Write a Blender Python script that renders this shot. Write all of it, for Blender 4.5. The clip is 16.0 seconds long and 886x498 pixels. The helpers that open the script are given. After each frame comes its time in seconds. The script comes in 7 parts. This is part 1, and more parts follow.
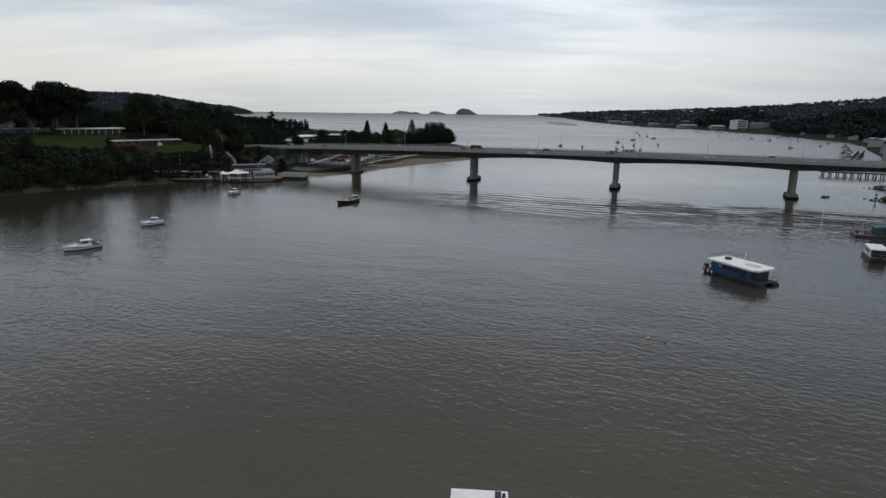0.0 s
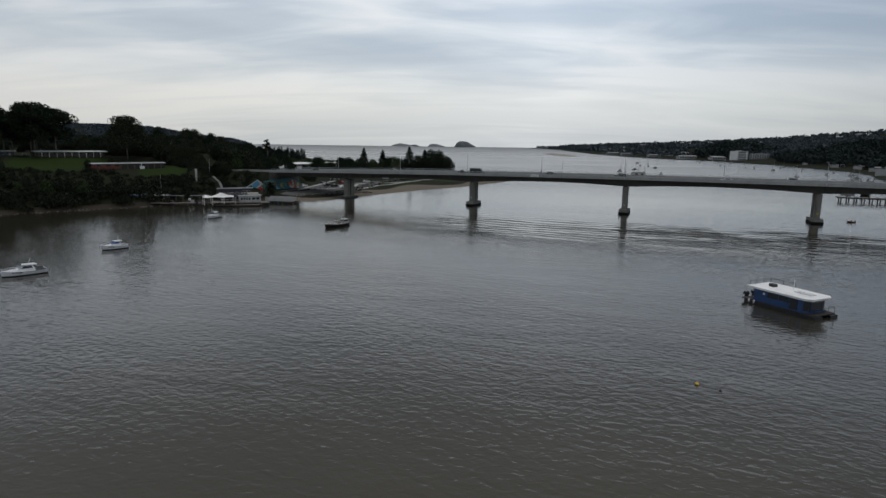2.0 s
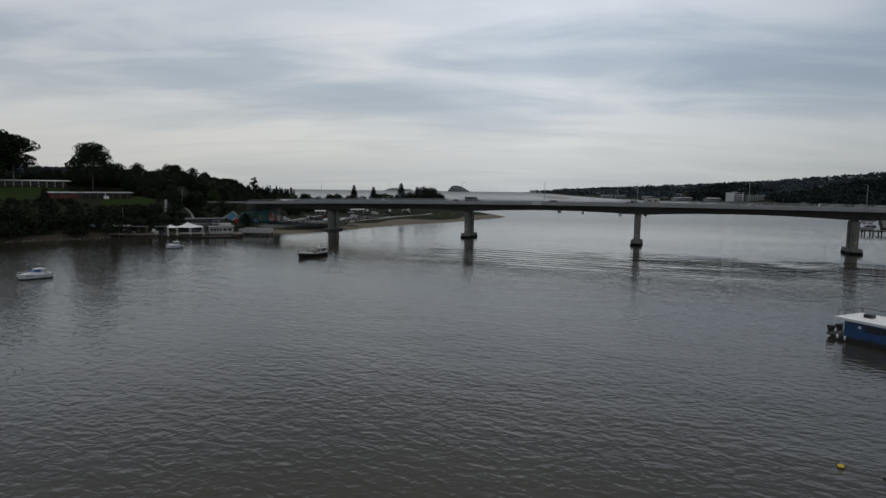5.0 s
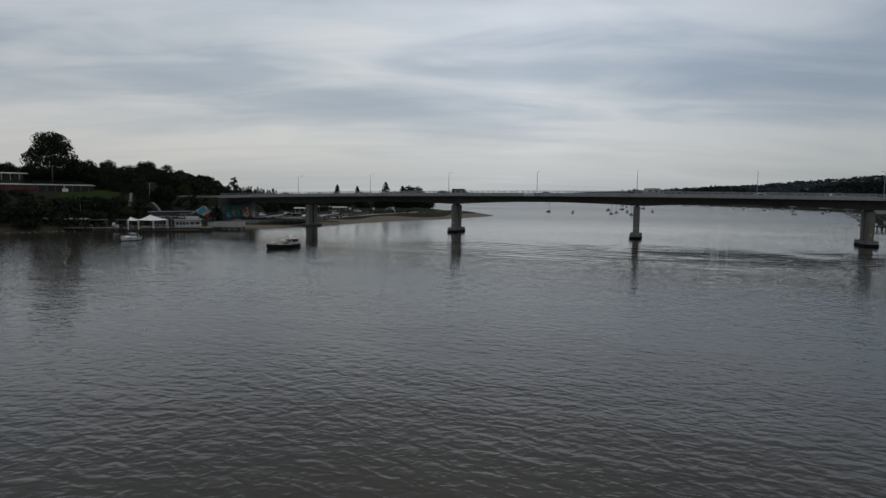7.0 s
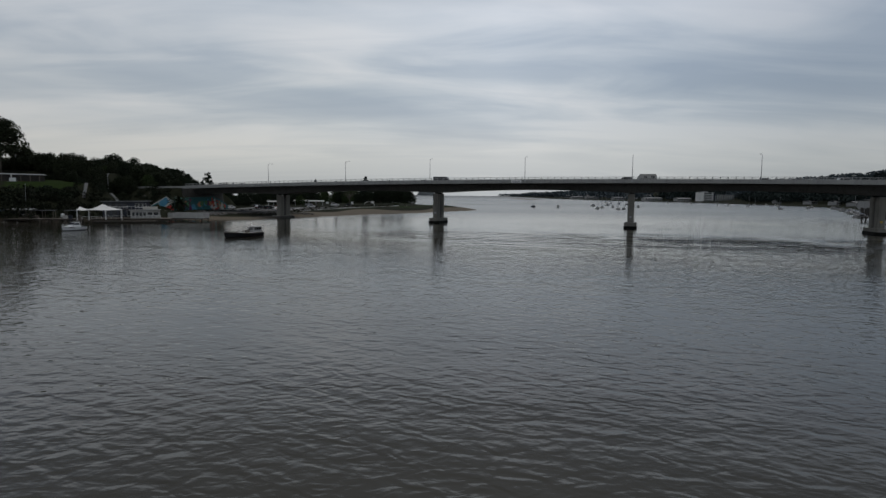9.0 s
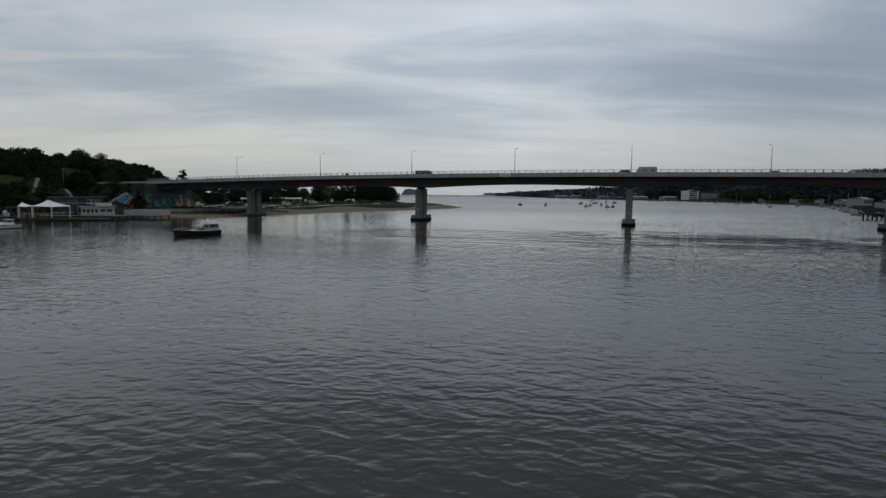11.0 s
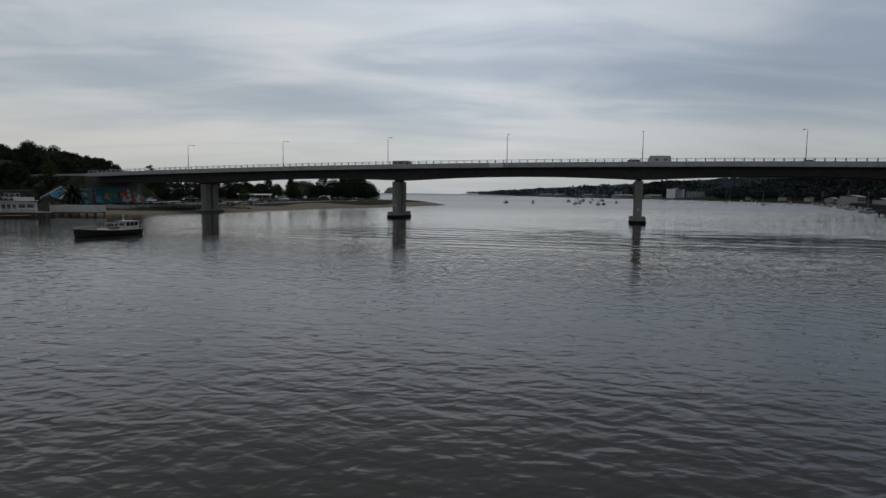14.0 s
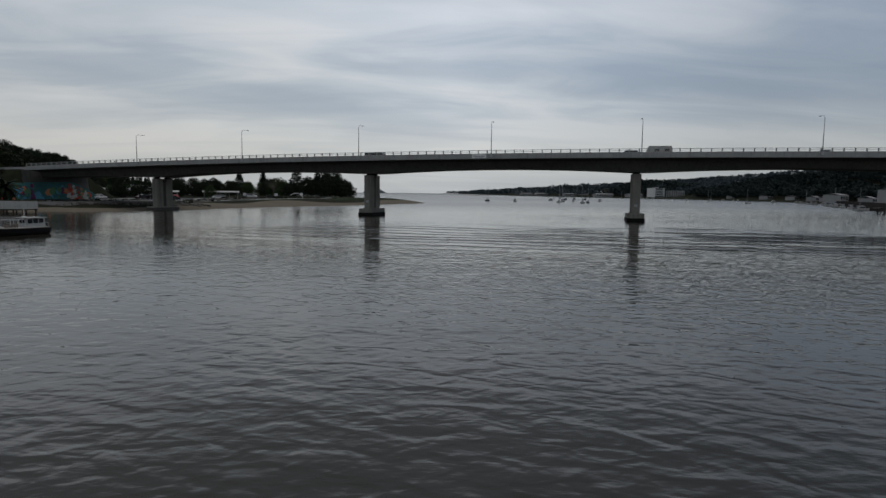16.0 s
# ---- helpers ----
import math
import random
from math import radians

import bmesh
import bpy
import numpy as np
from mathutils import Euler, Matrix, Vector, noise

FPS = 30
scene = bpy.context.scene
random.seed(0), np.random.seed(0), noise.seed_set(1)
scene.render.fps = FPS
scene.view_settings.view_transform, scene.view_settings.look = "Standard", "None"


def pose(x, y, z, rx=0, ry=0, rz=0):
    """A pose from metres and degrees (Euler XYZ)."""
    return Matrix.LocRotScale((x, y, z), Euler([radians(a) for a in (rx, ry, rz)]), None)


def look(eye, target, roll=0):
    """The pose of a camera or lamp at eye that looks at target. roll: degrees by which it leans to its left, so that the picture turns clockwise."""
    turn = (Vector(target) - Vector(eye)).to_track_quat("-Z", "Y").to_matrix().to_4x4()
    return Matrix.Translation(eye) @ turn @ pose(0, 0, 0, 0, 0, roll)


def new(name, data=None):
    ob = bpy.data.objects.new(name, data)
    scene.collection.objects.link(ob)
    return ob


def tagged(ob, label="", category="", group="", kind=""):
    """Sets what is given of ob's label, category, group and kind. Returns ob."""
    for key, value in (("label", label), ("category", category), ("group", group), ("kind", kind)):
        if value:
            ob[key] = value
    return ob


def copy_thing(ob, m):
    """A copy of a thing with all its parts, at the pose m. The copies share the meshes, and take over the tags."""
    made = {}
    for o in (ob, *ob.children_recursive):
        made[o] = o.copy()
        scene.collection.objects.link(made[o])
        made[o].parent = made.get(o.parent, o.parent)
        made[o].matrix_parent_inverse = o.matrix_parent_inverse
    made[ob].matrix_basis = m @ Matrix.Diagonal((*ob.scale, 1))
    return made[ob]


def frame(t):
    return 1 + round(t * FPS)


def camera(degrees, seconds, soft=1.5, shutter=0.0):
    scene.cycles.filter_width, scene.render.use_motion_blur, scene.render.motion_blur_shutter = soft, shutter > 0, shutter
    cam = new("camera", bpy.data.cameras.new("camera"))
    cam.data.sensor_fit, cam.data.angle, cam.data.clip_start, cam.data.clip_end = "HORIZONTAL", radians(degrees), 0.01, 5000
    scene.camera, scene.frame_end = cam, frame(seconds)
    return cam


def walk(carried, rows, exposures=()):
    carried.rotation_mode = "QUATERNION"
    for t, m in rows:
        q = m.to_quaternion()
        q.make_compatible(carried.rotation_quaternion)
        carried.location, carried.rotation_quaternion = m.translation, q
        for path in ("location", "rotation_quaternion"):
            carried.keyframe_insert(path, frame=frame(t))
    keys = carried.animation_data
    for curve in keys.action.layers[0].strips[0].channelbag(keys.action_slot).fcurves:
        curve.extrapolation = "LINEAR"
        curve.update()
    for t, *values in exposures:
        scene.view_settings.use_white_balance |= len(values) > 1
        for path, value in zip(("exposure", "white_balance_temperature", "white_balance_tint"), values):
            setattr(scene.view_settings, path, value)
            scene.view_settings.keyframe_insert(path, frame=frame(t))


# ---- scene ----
cam = camera(72.7, 16.0)
PATH = [
    (0, (6.661, -15.881, 33.135), 4.315, -13.012, 0.683),
    (0.5, (6.442, -11.557, 31.699), 4.261, -12.254, 0.752),
    (1, (6.261, -7.062, 30.370), 4.254, -11.495, 0.751),
    (1.5, (6.107, -2.610, 29.136), 4.272, -10.782, 0.762),
    (2, (5.867, 1.787, 27.784), 4.238, -9.968, 0.753),
    (2.5, (5.655, 5.996, 26.500), 4.232, -9.210, 0.751),
    (3, (5.411, 10.246, 25.333), 4.215, -8.407, 0.760),
    (3.5, (5.151, 14.543, 24.087), 4.221, -7.661, 0.749),
    (4, (4.921, 18.905, 22.726), 4.146, -6.851, 0.742),
    (6.5, (4.149, 39.402, 15.741), 2.728, -5.177, 0.758),
    (7, (4.023, 43.413, 14.377), 2.433, -5.171, 0.760),
    (7.5, (3.976, 47.320, 13.120), 2.084, -5.137, 0.734),
    (8, (3.914, 51.232, 12.003), 1.650, -5.072, 0.707),
    (8.5, (3.921, 55.036, 11.041), 1.252, -5.076, 0.697),
    (9, (3.953, 58.905, 10.280), 0.782, -5.188, 0.633),
    (9.5, (4.055, 62.734, 9.795), 0.357, -5.228, 0.745),
    (10, (4.128, 66.759, 9.451), -0.170, -5.228, 0.682),
    (12.5, (4.623, 87.446, 8.181), -1.042, -5.281, 0.653),
    (13, (4.674, 91.662, 7.967), -1.416, -5.310, 0.637),
    (13.5, (4.813, 95.850, 7.726), -1.794, -5.288, 0.571),
    (14, (5.115, 100.023, 7.388), -2.274, -5.329, 0.663),
    (14.5, (5.483, 104.160, 7.016), -2.694, -5.322, 0.707),
    (15, (5.852, 108.243, 6.678), -3.184, -5.322, 0.712),
    (15.5, (6.192, 112.339, 6.383), -3.632, -5.348, 0.705),
    (16, (6.515, 116.437, 6.125), -4.153, -5.335, 0.675),
]
walk(cam, [(t, pose(*eye, 90 + pitch, 0, yaw) @ pose(0, 0, 0, 0, 0, roll)) for t, eye, yaw, pitch, roll in PATH],
     exposures=[(0, 0.47), (2, 0.34), (4, 0.15), (7, -0.04), (16, -0.05)])

# ---- light ----
world = bpy.data.worlds.new("overcast_sky")
scene.world = world
world.use_nodes = True
wn, wl = world.node_tree.nodes, world.node_tree.links
wn.clear()


def wnode(kind, **settings):
    n = wn.new(kind)
    for key, value in settings.items():
        n.inputs[key].default_value = value
    return n


def wmath(op, a, b=None):
    n = wn.new("ShaderNodeMath")
    n.operation = op
    for slot, v in ((0, a), (1, b)):
        if v is None:
            continue
        if isinstance(v, (int, float)):
            n.inputs[slot].default_value = v
        else:
            wl.new(v, n.inputs[slot])
    return n.outputs[0]


def wramp(value, stops):
    n = wn.new("ShaderNodeValToRGB")
    wl.new(value, n.inputs[0])
    e = n.color_ramp.elements
    while len(e) < len(stops):
        e.new(0.5)
    for el, (p, c) in zip(e, stops):
        el.position, el.color = p, (*c, 1)
    return n.outputs[0]


def wmix(fac, a, b):
    n = wn.new("ShaderNodeMix")
    n.data_type = "RGBA"
    if isinstance(fac, (int, float)):
        n.inputs[0].default_value = fac
    else:
        wl.new(fac, n.inputs[0])
    for slot, v in ((6, a), (7, b)):
        if isinstance(v, tuple):
            n.inputs[slot].default_value = (*v, 1)
        else:
            wl.new(v, n.inputs[slot])
    return n.outputs[2]


sky = wn.new("ShaderNodeTexSky")
sky.sky_type, sky.sun_disc = "NISHITA", False
sky.sun_elevation, sky.sun_rotation = radians(78), radians(34)
coords = wn.new("ShaderNodeTexCoord").outputs["Generated"]
axes = wn.new("ShaderNodeSeparateXYZ")
wl.new(coords, axes.inputs[0])
dx, dy, dz = axes.outputs
lift = wmath("ADD", wmath("MAXIMUM", dz, 0.0), 0.15)
plane_xy = wn.new("ShaderNodeCombineXYZ")
wl.new(wmath("DIVIDE", dx, lift), plane_xy.inputs[0])
wl.new(wmath("DIVIDE", dy, lift), plane_xy.inputs[1])


def cloud_noise(scale, detail, rough, stretch, shift):
    m = wn.new("ShaderNodeMapping")
    m.inputs["Scale"].default_value = stretch
    m.inputs["Location"].default_value = shift
    m.inputs["Rotation"].default_value = (0, 0, radians(-12))
    wl.new(plane_xy.outputs[0], m.inputs[0])
    n = wnode("ShaderNodeTexNoise", Scale=scale, Detail=detail, Roughness=rough)
    n.inputs["Distortion"].default_value = 0.6
    wl.new(m.outputs[0], n.inputs["Vector"])
    return n.outputs["Fac"]


broad = cloud_noise(0.62, 4, 0.45, (0.62, 1.0, 1), (3.1, 0.4, 0))
fine = cloud_noise(1.7, 6, 0.52, (0.55, 1.25, 1), (0.3, 7.7, 0))
cover = wmath("ADD", wmath("MULTIPLY", broad, 0.60), wmath("MULTIPLY", fine, 0.40))
cloud = wramp(cover, [(0.40, (0.375, 0.435, 0.495)), (0.475, (0.475, 0.53, 0.57)), (0.53, (0.61, 0.65, 0.665)), (0.60, (0.745, 0.76, 0.75))])
low = wramp(dz, [(0.0, (0.50, 0.535, 0.56)), (0.03, (0.585, 0.605, 0.615)), (0.075, (0.71, 0.69, 0.655)), (0.13, (0.63, 0.635, 0.635))])
band = wramp(dz, [(0.055, (0, 0, 0)), (0.16, (1, 1, 1))])
veil = wmix(wmath("ADD", wmath("MULTIPLY", band, 0.62), 0.28), low, cloud)
overhead = wramp(dz, [(0.28, (0, 0, 0)), (0.40, (1, 1, 1))])
veil = wmix(wmath("MULTIPLY", overhead, 0.9), veil, (0.21, 0.215, 0.22))
thick = wramp(wmath("ADD", wmath("MULTIPLY", dx, 0.5), 0.5), [(0.20, (0.67, 0.65, 0.645)), (0.40, (0.755, 0.74, 0.735)), (0.54, (0.82, 0.81, 0.825)), (0.66, (0.665, 0.67, 0.695)), (0.76, (0.51, 0.52, 0.55))])
# thin dark wisps low down, and a brighter belt of cloud above them
wisps = wramp(cloud_noise(1.5, 5, 0.6, (0.22, 1.6, 1), (5.2, 2.1, 0)), [(0.53, (1, 1, 1)), (0.70, (0.91, 0.925, 0.945))])
belt_gain = wramp(dz, [(0.16, (0.5, 0.5, 0.5)), (0.24, (0.54, 0.545, 0.555)), (0.30, (0.56, 0.57, 0.59)), (0.42, (0.5, 0.505, 0.52))])
for gain, twice in ((wisps, False), (belt_gain, True)):
    g = wn.new("ShaderNodeMix")
    g.data_type, g.blend_type = "RGBA", "MULTIPLY"
    g.inputs[0].default_value = 1.0
    wl.new(veil, g.inputs[6])
    wl.new(gain, g.inputs[7])
    veil = g.outputs[2]
    if twice:
        g2 = wn.new("ShaderNodeMix")
        g2.data_type, g2.blend_type = "RGBA", "ADD"
        g2.inputs[0].default_value = 1.0
        wl.new(veil, g2.inputs[6])
        wl.new(veil, g2.inputs[7])
        veil = g2.outputs[2]
shade = wn.new("ShaderNodeMix")
shade.data_type, shade.blend_type = "RGBA", "MULTIPLY"
shade.inputs[0].default_value = 1.0
wl.new(veil, shade.inputs[6])
wl.new(thick, shade.inputs[7])
colour = wmix(0.02, shade.outputs[2], sky.outputs[0])
back = wnode("ShaderNodeBackground", Strength=1.0)
wl.new(colour, back.inputs[0])
wl.new(back.outputs[0], wn.new("ShaderNodeOutputWorld").inputs[0])

sun_data = bpy.data.lights.new("sun", "SUN")
sun_data.energy, sun_data.angle, sun_data.color = 0.95, radians(40), (1, 0.97, 0.93)
sun = new("sun", sun_data)
sun.matrix_world = look((60, 90, 500), (0, 0, 0))


# ---- materials ----
def mat(name, colour, rough=0.7, metal=0.0, vary=0.25, scale=1.0, bump=0.0, bump_scale=None, streak=0.0, dark=None, spec=0.5, stretch=None, island=0.0):
    """Procedural surface: coarse and fine variation of one base colour, with fine relief and optional vertical streaks."""
    m = bpy.data.materials.new(name)
    m.use_nodes = True
    nt = m.node_tree
    nodes, links = nt.nodes, nt.links
    p = nodes["Principled BSDF"]
    p.inputs["Roughness"].default_value, p.inputs["Metallic"].default_value = rough, metal
    p.inputs["Specular IOR Level"].default_value = spec
    pos = nodes.new("ShaderNodeNewGeometry")
    coarse = nodes.new("ShaderNodeTexNoise")
    coarse.inputs["Scale"].default_value, coarse.inputs["Detail"].default_value = scale * 0.22, 3
    fine_n = nodes.new("ShaderNodeTexNoise")
    fine_n.inputs["Scale"].default_value, fine_n.inputs["Detail"].default_value = scale * 2.6, 5
    src = pos.outputs["Position"]
    if stretch:
        mp = nodes.new("ShaderNodeMapping")
        mp.inputs["Scale"].default_value = stretch
        links.new(src, mp.inputs[0])
        src = mp.outputs[0]
    links.new(src, coarse.inputs["Vector"])
    links.new(src, fine_n.inputs["Vector"])
    add = nodes.new("ShaderNodeMath")
    add.operation = "ADD"
    links.new(coarse.outputs[0], add.inputs[0])
    links.new(fine_n.outputs[0], add.inputs[1])
    fac = add.outputs[0]
    if island:
        g = nodes.new("ShaderNodeMath")
        g.operation = "MULTIPLY_ADD"
        g.inputs[1].default_value = island
        links.new(pos.outputs["Random Per Island"], g.inputs[0])
        links.new(fac, g.inputs[2])
        fac = g.outputs[0]
    ramp = nodes.new("ShaderNodeMapRange")
    ramp.inputs["From Min"].default_value, ramp.inputs["From Max"].default_value = 0.65, 1.35 + island
    links.new(fac, ramp.inputs[0])
    mix = nodes.new("ShaderNodeMix")
    mix.data_type = "RGBA"
    lo = dark or tuple(c * (1 - vary) for c in colour)
    hi = tuple(min(1, c * (1 + vary * 0.7)) for c in colour)
    mix.inputs[6].default_value, mix.inputs[7].default_value = (*lo, 1), (*hi, 1)
    links.new(ramp.outputs[0], mix.inputs[0])
    out = mix.outputs[2]
    if streak:
        mp2 = nodes.new("ShaderNodeMapping")
        mp2.inputs["Scale"].default_value = (1.6, 1.6, 0.12)
        links.new(pos.outputs["Position"], mp2.inputs[0])
        sn = nodes.new("ShaderNodeTexNoise")
        sn.inputs["Scale"].default_value, sn.inputs["Detail"].default_value = 1.0, 4
        links.new(mp2.outputs[0], sn.inputs["Vector"])
        r2 = nodes.new("ShaderNodeMapRange")
        r2.inputs["From Min"].default_value, r2.inputs["From Max"].default_value = 0.5, 0.72
        r2.inputs["To Max"].default_value = streak
        links.new(sn.outputs[0], r2.inputs[0])
        mx = nodes.new("ShaderNodeMix")
        mx.data_type = "RGBA"
        mx.inputs[7].default_value = (*[c * 0.35 for c in colour], 1)
        links.new(r2.outputs[0], mx.inputs[0])
        links.new(out, mx.inputs[6])
        out = mx.outputs[2]
    links.new(out, p.inputs["Base Color"])
    if bump:
        b = nodes.new("ShaderNodeBump")
        b.inputs["Distance"].default_value = bump
        if bump_scale:
            bn = nodes.new("ShaderNodeTexNoise")
            bn.inputs["Scale"].default_value, bn.inputs["Detail"].default_value = bump_scale, 4
            links.new(src, bn.inputs["Vector"])
            links.new(bn.outputs[0], b.inputs["Height"])
        else:
            links.new(fine_n.outputs[0], b.inputs["Height"])
        links.new(b.outputs[0], p.inputs["Normal"])
    return m


CONCRETE = mat("pale_concrete", (0.235, 0.225, 0.20), 0.85, vary=0.22, scale=1.2, bump=0.02, streak=0.5)
# base colour lowered to hold the shade under the deck; streaks are weathering
GIRDER = mat("shaded_girder_concrete", (0.082, 0.080, 0.075), 0.9, vary=0.25, scale=0.8, bump=0.02, streak=0.55)
PARAPET = mat("parapet_concrete", (0.35, 0.35, 0.335), 0.85, vary=0.16, scale=1.0, bump=0.01, streak=0.35)
TIDE = mat("tide_stain", (0.012, 0.012, 0.011), 0.8, vary=0.4, scale=3, bump=0.05, spec=0.1)
ASPHALT = mat("asphalt", (0.06, 0.06, 0.062), 0.9, vary=0.25, scale=0.6, bump=0.01)
STEEL = mat("galvanised_steel", (0.42, 0.43, 0.44), 0.55, 0.2, vary=0.15, scale=3)
RAIL = mat("weathered_rail", (0.46, 0.47, 0.47), 0.55, 0.3, vary=0.15, scale=3)
WHITE = mat("white_paint", (0.78, 0.78, 0.76), 0.45, vary=0.12, scale=2, streak=0.12)
GEL = mat("white_gelcoat", (0.74, 0.75, 0.75), 0.25, vary=0.10, scale=2)
TOWN = mat("town_render", (0.36, 0.36, 0.355), 0.8, vary=0.15, scale=0.3)
TOWN_ROOF = mat("town_roof", (0.24, 0.24, 0.24), 0.7, vary=0.25, scale=0.3)
MAST = mat("dull_mast_alloy", (0.26, 0.265, 0.27), 0.5, 0.3, vary=0.2, scale=2)
CREAM = mat("cream_wall", (0.52, 0.50, 0.45), 0.7, vary=0.15, scale=1.5, streak=0.15)
GLASS = mat("dark_glass", (0.015, 0.018, 0.022), 0.08, vary=0.3, scale=1)
BLACK = mat("black_hull_paint", (0.012, 0.012, 0.013), 0.4, vary=0.4, scale=2)
RUBBER = mat("rubber", (0.02, 0.02, 0.02), 0.8, vary=0.3, scale=5)
BLUE = mat("blue_paint", (0.018, 0.065, 0.19), 0.4, vary=0.22, scale=1.2, streak=0.3)
NAVY = mat("navy_cladding", (0.012, 0.017, 0.032), 0.6, vary=0.3, scale=1.5)
SHEDBLUE = mat("faded_blue_cladding", (0.07, 0.11, 0.16), 0.7, vary=0.25, scale=1.5)
GREENSHED = mat("green_cladding", (0.03, 0.075, 0.075), 0.6, vary=0.3, scale=1.5)
ROOFGREY = mat("grey_metal_roof", (0.30, 0.31, 0.31), 0.5, 0.2, vary=0.2, scale=1, streak=0.1)
ROOFDARK = mat("dark_metal_roof", (0.085, 0.09, 0.095), 0.5, 0.2, vary=0.25, scale=1, streak=0.1)
ROOFPALE = mat("pale_green_roof", (0.40, 0.43, 0.38), 0.55, vary=0.18, scale=0.8)
CANVAS = mat("white_canvas", (0.72, 0.72, 0.70), 0.85, vary=0.1, scale=1.5, bump=0.02)
CANVAS_BLUE = mat("blue_canvas", (0.03, 0.08, 0.22), 0.8, vary=0.2, scale=2)
TIMBER = mat("weathered_timber", (0.14, 0.12, 0.10), 0.85, vary=0.35, scale=2.5, bump=0.02)
PILE = mat("dark_pile", (0.045, 0.04, 0.035), 0.85, vary=0.4, scale=3, bump=0.02)
BRICK = mat("red_brick", (0.16, 0.045, 0.035), 0.85, vary=0.3, scale=3, bump=0.02)
BARK = mat("eucalypt_bark", (0.13, 0.115, 0.095), 0.9, vary=0.35, scale=3, bump=0.03)
BARK_DARK = mat("dark_bark", (0.06, 0.05, 0.04), 0.9, vary=0.35, scale=3, bump=0.03)
LEAF_A = mat("eucalypt_leaf", (0.026, 0.033, 0.018), 0.6, vary=0.45, scale=0.6, island=0.5, spec=0.06)
LEAF_B = mat("dark_leaf", (0.017, 0.025, 0.014), 0.6, vary=0.45, scale=0.6, island=0.5, spec=0.06)
LEAF_C = mat("fresh_leaf", (0.036, 0.054, 0.020), 0.6, vary=0.4, scale=0.6, island=0.5, spec=0.06)
LEAF_PINE = mat("norfolk_needle", (0.014, 0.023, 0.016), 0.65, vary=0.4, scale=0.8, island=0.4, spec=0.06)
LEAF_SCRUB = mat("scrub_leaf", (0.018, 0.022, 0.013), 0.7, vary=0.5, scale=0.5, island=0.5, spec=0.06)
# the headland's distance haze is put into this bluer base colour
WOODS_BLUE = mat("haze_blue_forest", (0.052, 0.068, 0.082), 0.85, vary=0.12, scale=0.015, island=0.08, spec=0.03)
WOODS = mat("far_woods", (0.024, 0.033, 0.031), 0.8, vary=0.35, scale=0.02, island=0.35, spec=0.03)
# paler and bluer than WOODS: haze painted into the distant hills' colour
WOODS_FAR = mat("haze_tinted_far_woods", (0.056, 0.072, 0.080), 0.85, vary=0.12, scale=0.012, island=0.1, spec=0.03)
ROCK = mat("riprap_rock", (0.115, 0.108, 0.097), 0.9, vary=0.4, scale=1.2, bump=0.06)
YELLOW = mat("yellow_plastic", (0.60, 0.40, 0.03), 0.5, vary=0.15, scale=4)
RED = mat("red_paint", (0.40, 0.04, 0.03), 0.5, vary=0.2, scale=3)
ORANGE = mat("orange_paint", (0.50, 0.14, 0.03), 0.5, vary=0.2, scale=3)
WEATHERED = mat("weathered_white_paint", (0.44, 0.44, 0.42), 0.7, vary=0.2, scale=2, streak=0.35)
TEAL = mat("mural_teal", (0.04, 0.15, 0.16), 0.8, vary=0.35, scale=0.8)
M_BLUE = mat("mural_blue", (0.09, 0.30, 0.44), 0.8, vary=0.3, scale=0.8)
M_WHITE = mat("mural_white", (0.50, 0.51, 0.48), 0.8, vary=0.2, scale=0.8)
M_RED = mat("mural_red", (0.50, 0.06, 0.045), 0.8, vary=0.3, scale=0.8)
M_ORANGE = mat("mural_orange", (0.50, 0.20, 0.10), 0.8, vary=0.3, scale=0.8)
M_GREEN = mat("mural_green", (0.08, 0.20, 0.10), 0.8, vary=0.3, scale=0.8)
M_PINK = mat("mural_purple", (0.10, 0.03, 0.10), 0.8, vary=0.3, scale=0.8)


